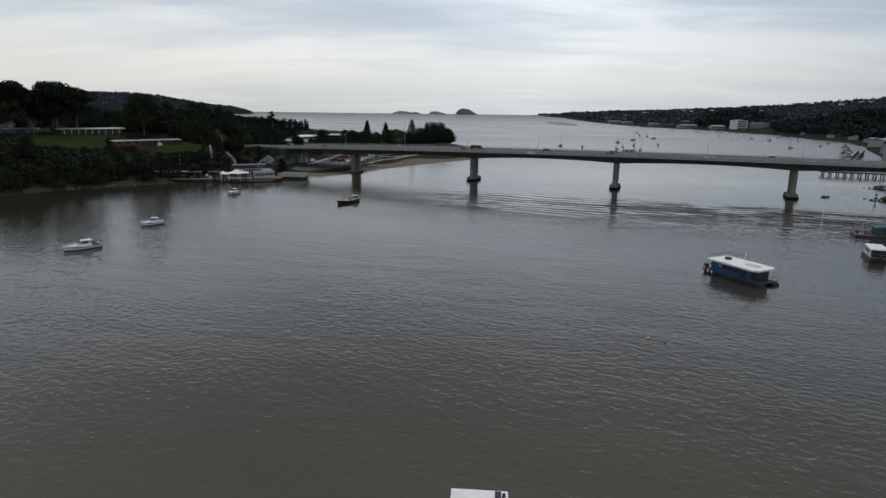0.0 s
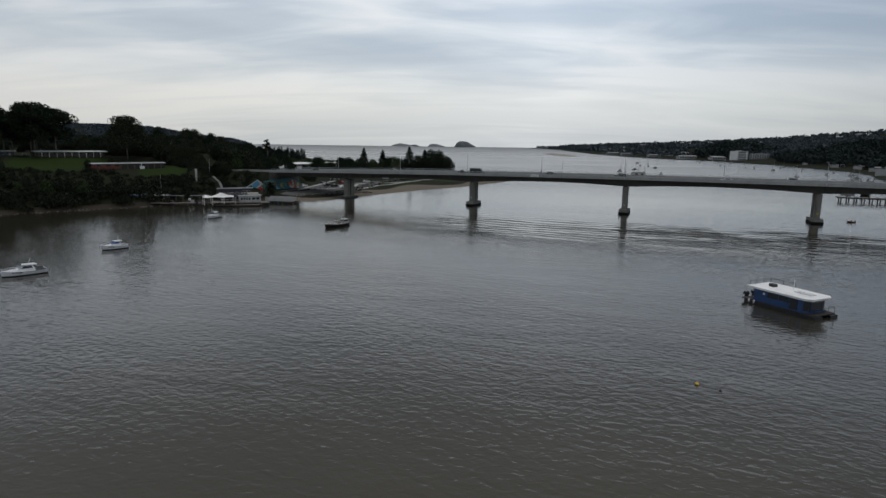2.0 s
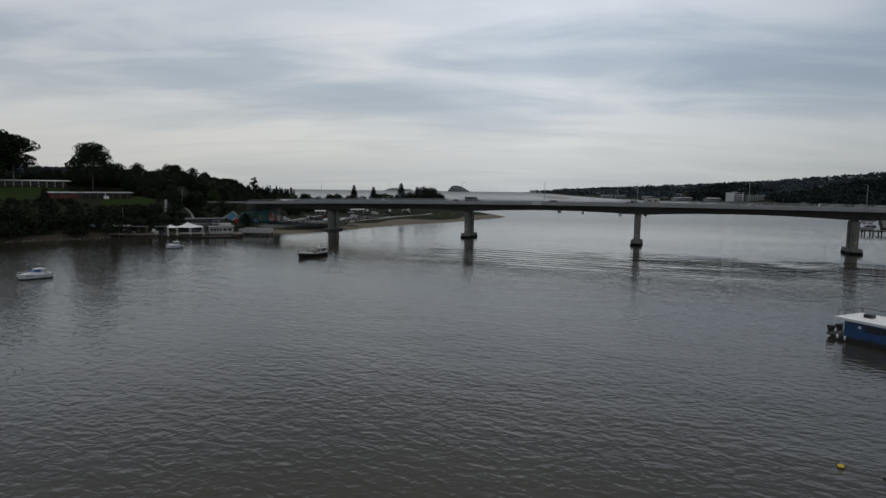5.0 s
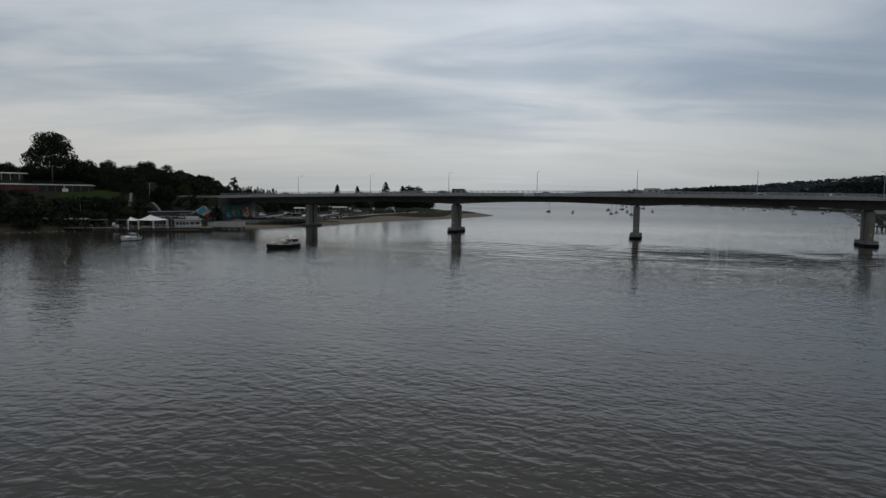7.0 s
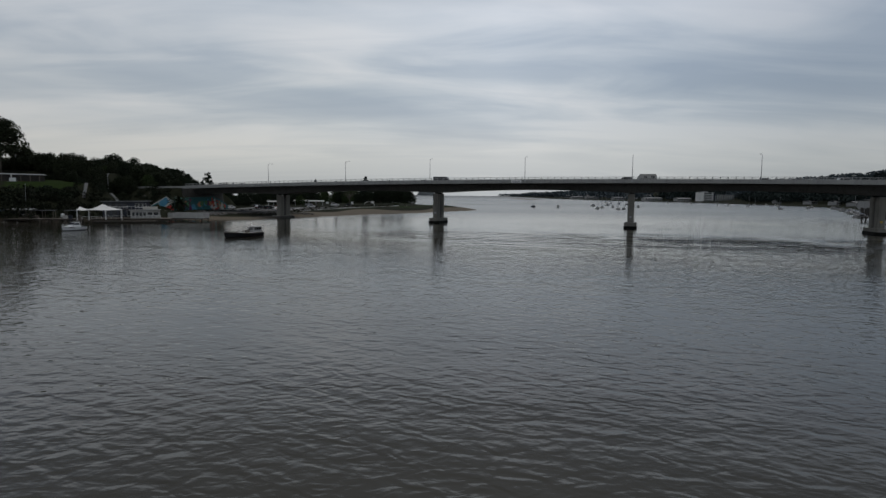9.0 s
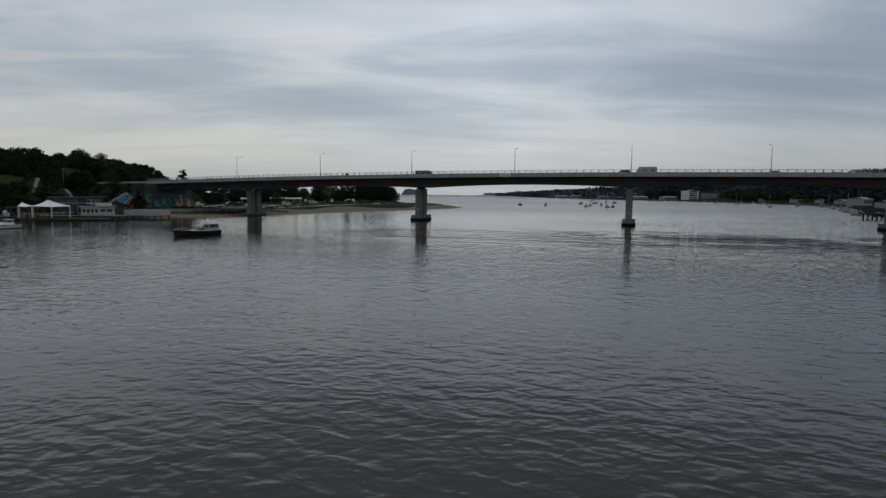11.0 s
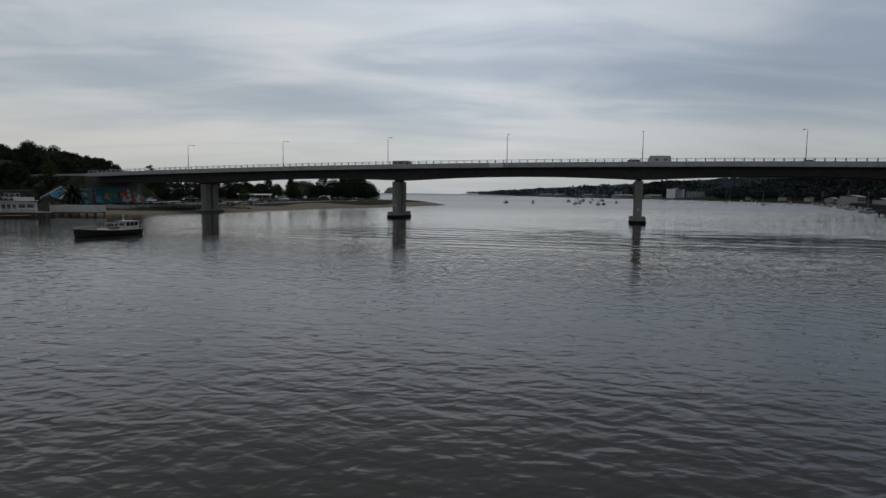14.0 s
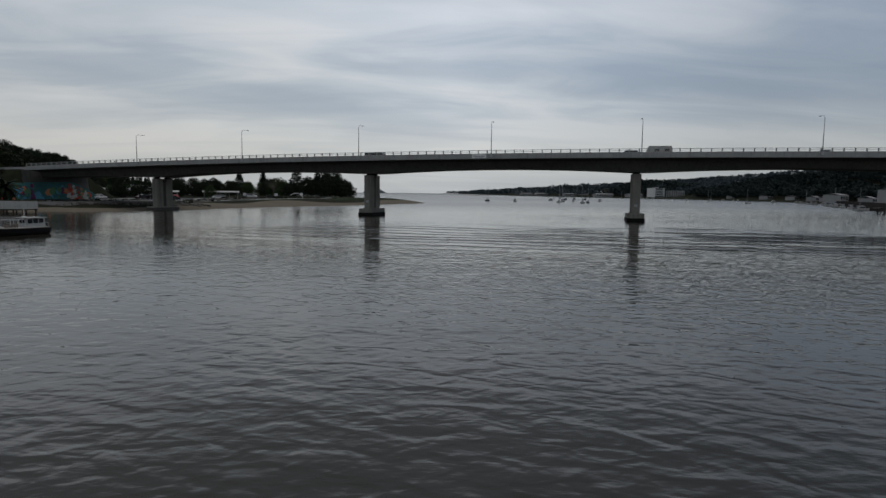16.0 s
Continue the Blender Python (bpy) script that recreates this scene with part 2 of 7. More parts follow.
def water_material():
    m = bpy.data.materials.new("river_water")
    m.use_nodes = True
    nodes, links = m.node_tree.nodes, m.node_tree.links
    p = nodes["Principled BSDF"]
    p.inputs["IOR"].default_value = 1.37
    p.inputs["Roughness"].default_value = 0.06
    pos = nodes.new("ShaderNodeNewGeometry").outputs["Position"]

    def noise_at(scale, detail, length=1.0, turn=0.0, dist=0.4, rough=0.5):
        """Noise drawn out by a factor along a direction, in degrees from the x axis."""
        mp = nodes.new("ShaderNodeMapping")
        mp.vector_type = "TEXTURE"
        mp.inputs["Scale"].default_value = (length, 1, 1)
        mp.inputs["Rotation"].default_value = (0, 0, radians(turn))
        links.new(pos, mp.inputs[0])
        n = nodes.new("ShaderNodeTexNoise")
        n.inputs["Scale"].default_value, n.inputs["Detail"].default_value = scale, detail
        n.inputs["Distortion"].default_value, n.inputs["Roughness"].default_value = dist, rough
        links.new(mp.outputs[0], n.inputs["Vector"])
        return n.outputs[0]

    def op(kind, a, b):
        n = nodes.new("ShaderNodeMath")
        n.operation = kind
        for i, v in enumerate((a, b)):
            if isinstance(v, (int, float)):
                n.inputs[i].default_value = v
            else:
                links.new(v, n.inputs[i])
        return n.outputs[0]

    def span(v, a, b, c, d):
        n = nodes.new("ShaderNodeMapRange")
        for i, x in enumerate((a, b, c, d)):
            n.inputs[i + 1].default_value = x
        links.new(v, n.inputs[0])
        return n.outputs[0]

    axes_xyz = nodes.new("ShaderNodeSeparateXYZ")
    links.new(pos, axes_xyz.inputs[0])
    gusts = span(noise_at(0.026, 2, 3.0, -24, 0.2), 0.36, 0.64, 0.5, 1.0)
    chop = noise_at(1.0, 1.5, 1.7, -24, 0.6, 0.45)
    cross = noise_at(1.55, 1, 1.5, 16, 0.6, 0.4)
    ripple = noise_at(3.6, 2, 1.6, -8, 0.3)
    swell = noise_at(0.15, 1, 2.6, -14, 0.4)
    # wash lines lying along the bridge on its near side
    reach = op("ADD", op("MULTIPLY", axes_xyz.outputs[0], 0.34), axes_xyz.outputs[1])
    belt = op("SUBTRACT", 1.0, op("MINIMUM", 1.0, op("DIVIDE", op("ABSOLUTE", op("SUBTRACT", reach, 217.0), 0.0), 36.0)))
    east = span(axes_xyz.outputs[0], -35.0, 80.0, 0.0, 1.0)
    wash_phase = op("ADD", op("MULTIPLY", reach, 1.15), op("ADD", op("MULTIPLY", noise_at(0.02, 2, 1.3, -18), 14.0), op("MULTIPLY", noise_at(0.09, 2, 1.8, -18), 4.5)))
    wash_gain = op("MULTIPLY", op("MULTIPLY", belt, east), span(noise_at(0.05, 2, 2.2, -18), 0.34, 0.54, 0.12, 1.0))
    wash = op("MULTIPLY", op("ADD", op("SINE", wash_phase, 0.0), op("MULTIPLY", op("SINE", op("MULTIPLY", wash_phase, 2.3), 0.0), 0.30)), wash_gain)
    height = op("ADD", op("MULTIPLY", chop, 0.19), op("ADD", op("MULTIPLY", cross, 0.085), op("ADD", op("MULTIPLY", ripple, 0.028), op("MULTIPLY", swell, 0.22))))
    sheltered = span(axes_xyz.outputs[1], 120.0, 260.0, 1.0, 0.55)
    # bump tilts the open reach to mirror brighter sky, and flattens out at sea
    upstream = op("MAXIMUM", op("SUBTRACT", axes_xyz.outputs[1], 60.0), 0.0)
    offshore = op("MAXIMUM", op("SUBTRACT", axes_xyz.outputs[1], 700.0), 0.0)
    lean = op("SUBTRACT", op("MULTIPLY", op("DIVIDE", op("MULTIPLY", upstream, upstream), op("ADD", upstream, 130.0)), 0.022),
              op("MULTIPLY", op("DIVIDE", op("MULTIPLY", offshore, offshore), op("ADD", offshore, 700.0)), 0.014))
    stir = op("MULTIPLY", op("MULTIPLY", gusts, op("SUBTRACT", 1.0, op("MULTIPLY", wash_gain, 0.6))), sheltered)
    height = op("ADD", op("MULTIPLY", height, stir), op("ADD", op("MULTIPLY", op("MULTIPLY", wash, span(noise_at(0.20, 2, 3.2, -18), 0.40, 0.60, 0.2, 1.0)), 0.72), lean))
    streaks = op("MULTIPLY", span(noise_at(0.010, 5, 4.0, -6, 1.0, 0.6), 0.42, 0.66, 0.0, 0.07), span(axes_xyz.outputs[1], 350.0, 900.0, 0.0, 1.0))
    links.new(op("ADD", op("ADD", op("ADD", span(axes_xyz.outputs[1], 90.0, 240.0, 0.03, 0.07), span(axes_xyz.outputs[1], 270.0, 420.0, 0.0, 0.14)), span(axes_xyz.outputs[1], 1200.0, 3600.0, 0.0, 0.15)), streaks), p.inputs["Roughness"])
    b = nodes.new("ShaderNodeBump")
    b.inputs["Strength"].default_value, b.inputs["Distance"].default_value = 1.0, 0.5
    links.new(height, b.inputs["Height"])
    links.new(b.outputs[0], p.inputs["Normal"])
    mix = nodes.new("ShaderNodeMix")
    mix.data_type = "RGBA"
    mix.inputs[6].default_value, mix.inputs[7].default_value = (0.0200, 0.0190, 0.0135, 1), (0.0740, 0.0670, 0.0480, 1)
    # body colour is paler and browner upstream, darker toward the bridge
    body_mix = op("ADD", op("MULTIPLY", op("SUBTRACT", noise_at(0.025, 3, 1.8, -20), 0.5), 0.9), span(axes_xyz.outputs[1], 30.0, 100.0, 0.86, 0.12))
    links.new(op("MINIMUM", op("MAXIMUM", body_mix, 0.0), 1.0), mix.inputs[0])
    links.new(mix.outputs[2], p.inputs["Base Color"])
    return m


WATER = water_material()


def ground_material():
    m = bpy.data.materials.new("ground_cover")
    m.use_nodes = True
    nodes, links = m.node_tree.nodes, m.node_tree.links
    p = nodes["Principled BSDF"]
    p.inputs["Roughness"].default_value = 0.95
    p.inputs["Specular IOR Level"].default_value = 0.05
    pos = nodes.new("ShaderNodeNewGeometry").outputs["Position"]

    def noise_at(scale, detail):
        n = nodes.new("ShaderNodeTexNoise")
        n.inputs["Scale"].default_value, n.inputs["Detail"].default_value = scale, detail
        links.new(pos, n.inputs["Vector"])
        return n.outputs[0]

    wide, small = noise_at(0.12, 4), noise_at(1.4, 5)

    def two(a, b, f):
        n = nodes.new("ShaderNodeMix")
        n.data_type = "RGBA"
        for slot, v in ((6, a), (7, b)):
            if isinstance(v, tuple):
                n.inputs[slot].default_value = (*v, 1)
            else:
                links.new(v, n.inputs[slot])
        links.new(f, n.inputs[0])
        return n.outputs[2]

    def edge(name):
        a = nodes.new("ShaderNodeAttribute")
        a.attribute_name = name
        n = nodes.new("ShaderNodeMath")
        n.operation = "MULTIPLY_ADD"
        links.new(small, n.inputs[0])
        n.inputs[1].default_value = 0.5
        links.new(a.outputs["Fac"], n.inputs[2])
        r = nodes.new("ShaderNodeMapRange")
        r.inputs["From Min"].default_value, r.inputs["From Max"].default_value = 0.62, 0.88
        links.new(n.outputs[0], r.inputs[0])
        return r.outputs[0]

    soil = two((0.011, 0.014, 0.008), (0.024, 0.025, 0.015), small)
    lawn = two(two((0.016, 0.034, 0.007), (0.034, 0.052, 0.012), wide), (0.012, 0.020, 0.006), small)
    sand = two(two((0.125, 0.108, 0.086), (0.20, 0.178, 0.146), wide), (0.115, 0.098, 0.074), small)
    mud = two((0.022, 0.019, 0.014), (0.055, 0.048, 0.038), small)
    seal = two((0.075, 0.075, 0.078), (0.125, 0.125, 0.122), wide)
    c = two(soil, lawn, edge("lawn"))
    c = two(c, mud, edge("mud"))
    c = two(c, sand, edge("sand"))
    c = two(c, seal, edge("seal"))
    links.new(c, p.inputs["Base Color"])
    b = nodes.new("ShaderNodeBump")
    b.inputs["Distance"].default_value = 0.15
    links.new(small, b.inputs["Height"])
    links.new(b.outputs[0], p.inputs["Normal"])
    return m


GROUND = ground_material()


# ---- mesh helpers ----
def part(name, bm, material, parent=None, label="", smooth=False, bevel=0.0):
    if bevel:
        bmesh.ops.bevel(bm, geom=[e for e in bm.edges if e.calc_face_angle(0) > 0.5], offset=bevel, segments=1, affect="EDGES")
    me = bpy.data.meshes.new(name)
    bm.to_mesh(me)
    bm.free()
    me.materials.append(material)
    if smooth:
        me.polygons.foreach_set("use_smooth", [True] * len(me.polygons))
    ob = new(name, me)
    ob.parent = parent
    if label:
        tagged(ob, label)
    return ob


def raw(name, verts, faces, material, parent=None, label="", smooth=False):
    me = bpy.data.meshes.new(name)
    me.from_pydata([tuple(v) for v in verts], [], [tuple(f) for f in faces])
    me.materials.append(material)
    if smooth:
        me.polygons.foreach_set("use_smooth", [True] * len(me.polygons))
    ob = new(name, me)
    ob.parent = parent
    if label:
        tagged(ob, label)
    return ob


def thing(name, label, category, m=None, group="", kind=""):
    ob = tagged(new(name), label, category, group, kind)
    ob.empty_display_size = 0.2
    ob.matrix_basis = m or Matrix()
    return ob


def box(x0, x1, y0, y1, z0, z1, bm=None):
    bm = bm or bmesh.new()
    v = [bm.verts.new((x, y, z)) for z in (z0, z1) for y in (y0, y1) for x in (x0, x1)]
    for f in ((0, 2, 3, 1), (4, 5, 7, 6), (0, 1, 5, 4), (2, 6, 7, 3), (0, 4, 6, 2), (1, 3, 7, 5)):
        bm.faces.new([v[i] for i in f])
    return bm


def loft(rings, bm=None, closed=True, caps=True):
    """Joins rings of the same number of points, in order."""
    bm = bm or bmesh.new()
    made = [[bm.verts.new(p) for p in ring] for ring in rings]
    n = len(made[0])
    for a, b in zip(made, made[1:]):
        for i in range(n if closed else n - 1):
            j = (i + 1) % n
            bm.faces.new((a[i], a[j], b[j], b[i]))
    if caps and closed:
        bm.faces.new(made[0][::-1])
        bm.faces.new(made[-1])
    return bm


def tube(points, radii, n=6, bm=None):
    points = [Vector(p) for p in points]
    rings = []
    for i, p in enumerate(points):
        way = (points[min(i + 1, len(points) - 1)] - points[max(i - 1, 0)]).normalized()
        side = way.cross(Vector((0, 0, 1)) if abs(way.z) < 0.9 else Vector((1, 0, 0))).normalized()
        up = side.cross(way)
        r = radii[i] if isinstance(radii, (list, tuple)) else radii
        rings.append([p + side * r * math.cos(a) + up * r * math.sin(a) for a in (2 * math.pi * k / n for k in range(n))])
    return loft(rings, bm)


def prism(pts, y0, y1, bm=None):
    """Extrudes a side view (x, z) from y0 to y1."""
    return loft([[(x, y0, z) for x, z in pts], [(x, y1, z) for x, z in pts]], bm)


def at(x, y, z=0.0, turn=0.0):
    return pose(x, y, z, 0, 0, turn)


def step(a, b, x):
    t = np.clip((x - a) / (b - a), 0, 1)
    return t * t * (3 - 2 * t)


# ---- bridge line ----
AXIS = np.array([math.cos(-0.3072), math.sin(-0.3072)])
SIDE = np.array([-AXIS[1], AXIS[0]])
ORIGIN = np.array([-4.212, 267.363])


def deck_z(s):
    """Height of the lamp feet on the near parapet."""
    s1 = max(s, -112.0)
    return 14.846 + 0.0126 * s1 - 7.2e-5 * s1 * s1 + (s - s1) * 0.012


def line(s, off, z):
    q = ORIGIN + AXIS * s + SIDE * (3.36e-4 * (s - 64) ** 2 + off)
    return Vector((q[0], q[1], z))


def line_turn(s):
    return math.degrees(-0.3072 + math.atan(2 * 3.36e-4 * (s - 64)))


# ---- ground ----
SHORE = [(-900, -300), (-400, 30), (-268, 130), (-196, 173), (-174, 192), (-167, 213), (-153, 227), (-142, 237), (-128, 254), (-114, 268), (-99, 275),
         (-87, 282), (-82, 280), (-76, 282), (-70, 287), (-66, 295), (-62, 305), (-58, 317), (-48, 333), (-34, 360), (-18, 383), (-6, 402), (6, 430), (15, 446), (22, 468), (18, 492), (6, 520), (-10, 548),
         (-28, 585), (-55, 650), (-100, 740), (-165, 830), (-245, 900), (-310, 990), (-520, 1250), (-1500, 1500), (-1500, -300)]
MOTEL_LAWN = [(-220, 274), (-200, 300), (-186, 308), (-186, 286), (-179, 270), (-186, 258), (-203, 252), (-215, 264)]
SLOPE_LAWN = [(-161, 275), (-168, 300), (-161, 310), (-144, 299), (-143.5, 285), (-150, 278)]
HEAD = [(-1229, 3160), (-1340, 3000), (-1573, 2500), (-2056, 2000), (-3240, 1500), (-4200, 2400), (-4200, 4200), (-2130, 4300), (-1405, 3500)]
SOUTH = [(330, 205), (262, 320), (275, 400), (305, 465), (362, 585), (405, 668), (432, 745), (442, 860), (458, 985), (442, 1090), (442, 1230), (412, 1330), (370, 1400),
         (345, 1590), (332, 1960), (345, 2600), (372, 3300), (330, 4100), (280, 4400), (500, 4520), (1100, 4500), (3800, 4300), (4200, 1500), (3000, 300), (900, 60)]



def inside_distance(poly, x, y):
    """Distance to the outline of a polygon, positive inside."""
    best = np.full(x.shape, 1e9)
    inside = np.zeros(x.shape, bool)
    for (ax, ay), (bx, by) in zip(poly, poly[1:] + poly[:1]):
        ex, ey = bx - ax, by - ay
        t = np.clip(((x - ax) * ex + (y - ay) * ey) / (ex * ex + ey * ey), 0, 1)
        best = np.minimum(best, np.hypot(x - ax - t * ex, y - ay - t * ey))
        if ay != by:
            inside ^= ((ay > y) != (by > y)) & (x < (bx - ax) * (y - ay) / (by - ay) + ax)
    return np.where(inside, best, -best)


def wave(x, y, size):
    return (np.sin(x / size + 1.3 * np.sin(y / size / 1.7)) + np.sin(y / size * 1.13 + 1.7 * np.sin(x / size / 2.1 + 2))) * 0.5


def bridge_coords(x, y):
    px, py = x - ORIGIN[0], y - ORIGIN[1]
    s = px * AXIS[0] + py * AXIS[1]
    return s, px * SIDE[0] + py * SIDE[1] - 3.36e-4 * (s - 64) ** 2


def north_parts(x, y):
    d = inside_distance(SHORE, x, y)
    xb = np.interp(y, [200, 300, 330, 450, 620, 780, 900], [-113, -118, -138, -150, -215, -290, -360])
    hilly = step(0, 26, xb - x)
    bank = np.where(d < 5, d * 0.22, 1.1 + (np.clip(d, 5, 46) - 5) * 0.30)
    bank = bank + step(46, 60, d) * 0.8 + step(58, 88, d) * 4.6 + step(95, 230, d) * 1.0
    fall = step(600, 820, y)
    hill = bank * (1 - fall) + fall * np.minimum(bank, 5 + 0 * d)
    park = np.where(d < 14, d * 0.15, 2.1 + np.clip(d - 14, 0, 20) * 0.02)
    h = np.where(d > 0, hill * hilly + park * (1 - hilly), np.maximum(-4, d * 0.3))
    h = h + np.where(d > 4, wave(x, y, 9.0) * 0.25 + wave(x, y, 31.0) * 0.5 * hilly, 0)
    s, off = bridge_coords(x, y)
    s1 = np.maximum(s, -112.0)
    road = 14.846 + 0.0126 * s1 - 7.2e-5 * s1 * s1 + (s - s1) * 0.012 - 0.75
    mound = road - np.maximum(0, np.abs(off - 10.5) - 13) * 0.62 - np.maximum(0, s + 113.5) * np.where(off > -13, 5.0, 0.9)
    h = np.where(s < -80, np.maximum(h, mound), h)
    return h, d, hilly, s, off


def north_height(x, y):
    return float(north_parts(np.array([float(x)]), np.array([float(y)]))[0][0])


def south_height_all(x, y):
    d = inside_distance(SOUTH, x, y)
    far = step(2300, 3300, y)
    rise = step(30, 320, d) * (26 - 8 * far) + step(250, 1100, d) * 26
    bump = np.clip(wave(x, y, 170.0), -1, 1) * 7 * step(60, 300, d) + wave(x, y, 60.0) * 2 * step(40, 150, d)
    rise = rise + far * step(120, 500, d) * 4
    knoll = 21 * np.exp(-(((x - 660) / 130) ** 2 + ((y - 950) / 200) ** 2))
    tall = 36 * np.exp(-(((x - 1500) / 300) ** 2 + ((y - 1950) / 500) ** 2))
    flat = 1.5 + np.clip(d, 0, 30) * 0.03
    edge = step(0, 250, d)
    return np.where(d > 0, flat * step(0, 8, d) + rise * edge + bump + knoll * edge + tall, np.maximum(-4, d * 0.2)), d


def head_height_all(x, y):
    d = inside_distance(HEAD, x, y)
    rise = step(0, 130, d) * 26 + step(60, 620, d) * 62
    return np.where(d > 0, rise + wave(x, y, 190.0) * 7 * step(50, 300, d), np.maximum(-4, d * 0.2)), d


def grid(x0, x1, y0, y1, size):
    xs, ys = np.arange(x0, x1 + size, size), np.arange(y0, y1 + size, size)
    gx, gy = np.meshgrid(xs, ys)
    n = len(xs)
    i = np.arange(len(ys) - 1)[:, None] * n + np.arange(n - 1)[None, :]
    i = i.ravel()
    return gx.ravel(), gy.ravel(), np.stack([i, i + 1, i + n + 1, i + n], 1)


def sheet(name, x, y, z, faces, masks, label):
    keep = (z[faces] > -3.0).any(1)
    faces = faces[keep]
    used, back_ix = np.unique(faces, return_inverse=True)
    faces = back_ix.reshape(-1, 4)
    ob = raw(name, np.stack([x, y, z], 1)[used].tolist(), faces.tolist(), GROUND, smooth=True)
    for key in ("lawn", "mud", "sand", "seal"):
        a = ob.data.attributes.new(key, "FLOAT", "POINT")
        a.data.foreach_set("value", masks.get(key, np.zeros(len(x)))[used].astype(np.float32))
    return tagged(ob, label, "ground", kind="structure")


gx, gy, gf = grid(-330, 40, 100, 660, 2.0)
gh, gd, ghill, gs, goff = north_parts(gx, gy)
beach = step(262, 275, gy) * step(-98, -90, gx)
riprap_strip = step(283, 290, gy) * (1 - step(322, 334, gy)) * step(5.5, 7, gd)
lawn = 0.42 * ghill * step(43, 47, gd) * (1 - step(100, 112, gd)) * (1 - step(300, 325, gy))
for plot in (MOTEL_LAWN, SLOPE_LAWN):
    lawn = np.maximum(lawn, step(-1.5, 2.0, inside_distance(plot, gx, gy) + 1.5 * wave(gx, gy, 5)) * (0.85 + 0.2 * wave(gx, gy, 4)))
park_green = (1 - ghill) * step(13, 17, gd) * step(330, 345, gy) * (1 - step(30, 60, gd)) * (0.45 + 0.34 * wave(gx, gy, 4.3) + 0.2 * wave(gx, gy, 11))
lawn = np.maximum(lawn, park_green)
road_band = (np.abs(goff - 10.5) < 10) & (gs < -112) & (gs > -150)
LOT = [(-97, 292), (-99, 315), (-99, 339), (-88, 358), (-78, 335), (-74, 311), (-78, 300), (-86, 291)]
lot_mask = step(-1.0, 1.5, inside_distance(LOT, gx, gy))
car_park = (gx > -112) & (gx < -62) & (gy > 304) & (gy < 402) & (gh < 3.6) & (gs > -104) & (gd > 15 + 3 * wave(gx, gy, 14)) & (np.abs(wave(gx, gy, 13)) > 0.06)
sheet("ground", gx, gy, gh, gf, dict(
    lawn=lawn, mud=(gd < 5) * (1 - beach) * 1.0,
    sand=(1 - lot_mask) * beach * (1 - step(8.5 + 4 * wave(gx, gy, 13), 12 + 4 * wave(gx, gy, 13), gd)) * (1 - riprap_strip),
    seal=np.where(road_band | car_park, 1.0, lot_mask)), "grassy river bank with sandy beach and scrub slopes")
gx, gy, gf = grid(-1500, -330, -100, 1420, 20.0)
gh = north_parts(gx, gy)[0]
sheet("ground_inland", gx, gy, gh, gf, {}, "wooded ground behind the river bank")
gx, gy, gf = grid(-330, 40, 660, 1060, 5.0)
gh, gd, ghill, gs, goff = north_parts(gx, gy)
sheet("ground_coast", gx, gy, gh, gf, dict(lawn=0.55 * (1 - ghill) * step(8, 20, gd), sand=1 - step(4, 9, gd)), "low grassy coast beyond the park")
gx, gy, gf = grid(200, 1400, 40, 2600, 15.0)
gh, gd = south_height_all(gx, gy)
sheet("ground_south", gx, gy, gh, gf, dict(sand=0.4 * (1 - step(2, 8, gd)), lawn=0.12 * step(6, 12, gd) * (1 - step(40, 60, gd))), "far river shore rising to wooded hills")
gx, gy, gf = grid(1400, 4300, 200, 4700, 60.0)
gh = south_height_all(gx, gy)[0]
sheet("ground_hills", gx, gy, gh, gf, {}, "distant wooded hills")
gx, gy, gf = grid(200, 1400, 2600, 4700, 30.0)
gh = south_height_all(gx, gy)[0]
sheet("ground_point", gx, gy, gh, gf, {}, "distant low wooded point")
gx, gy, gf = grid(-4300, -1050, 1450, 4400, 45.0)
gh = head_height_all(gx, gy)[0]
sheet("ground_headland", gx, gy, gh, gf, {}, "distant wooded headland ridge above the sea")

water_bm = bmesh.new()
bmesh.ops.create_grid(water_bm, x_segments=8, y_segments=8, size=7000)
tagged(part("water", water_bm, WATER), "brown-grey rippled river water opening to the sea", "water", kind="structure")
bed = bmesh.new()
bmesh.ops.create_grid(bed, x_segments=2, y_segments=2, size=7000)
bmesh.ops.translate(bed, verts=bed.verts, vec=(0, 0, -5))
tagged(part("ground_bed", bed, ROCK), "dark bed under the river", "ground", kind="structure")


# ---- bridge ----
S0, S1, SEG = -112.0, 262.0, 4.25
STATIONS = list(np.arange(S0, S1 + 0.1, SEG))
bridge = thing("bridge", "long low concrete road bridge with haunched girder over the river", "bridge", kind="structure")


def soffit(s):
    u = abs(((s / 68.0) + 0.5) % 1.0 - 0.5) * 2
    return 4.05 - 1.0 * (1 - (1 - u) ** 2)


def run(points_at, a=S0, b=S1):
    return loft([[line(s, o, z) for o, z in points_at(s)] for s in STATIONS if a - 0.1 <= s <= b + 0.1])


def girder_section(s):
    z, d = deck_z(s), soffit(s)
    return [(0.3, z - 0.75), (0.3, z - 0.98), (4.4, z - 1.35), (5.6, z - d), (15.8, z - d), (17.0, z - 1.35), (21.2, z - 0.98), (21.2, z - 0.75)]


def parapet_section(o, side):
    def section(s):
        z = deck_z(s)
        return [(o, z - 1.0), (o, z + 0.18), (o + side * 0.08, z + 0.25), (o + side * 0.30, z + 0.25), (o + side * 0.36, z + 0.1), (o + side * 0.42, z - 0.74), (o + side * 0.29, z - 0.76), (o + side * 0.29, z - 1.0)]
    return section


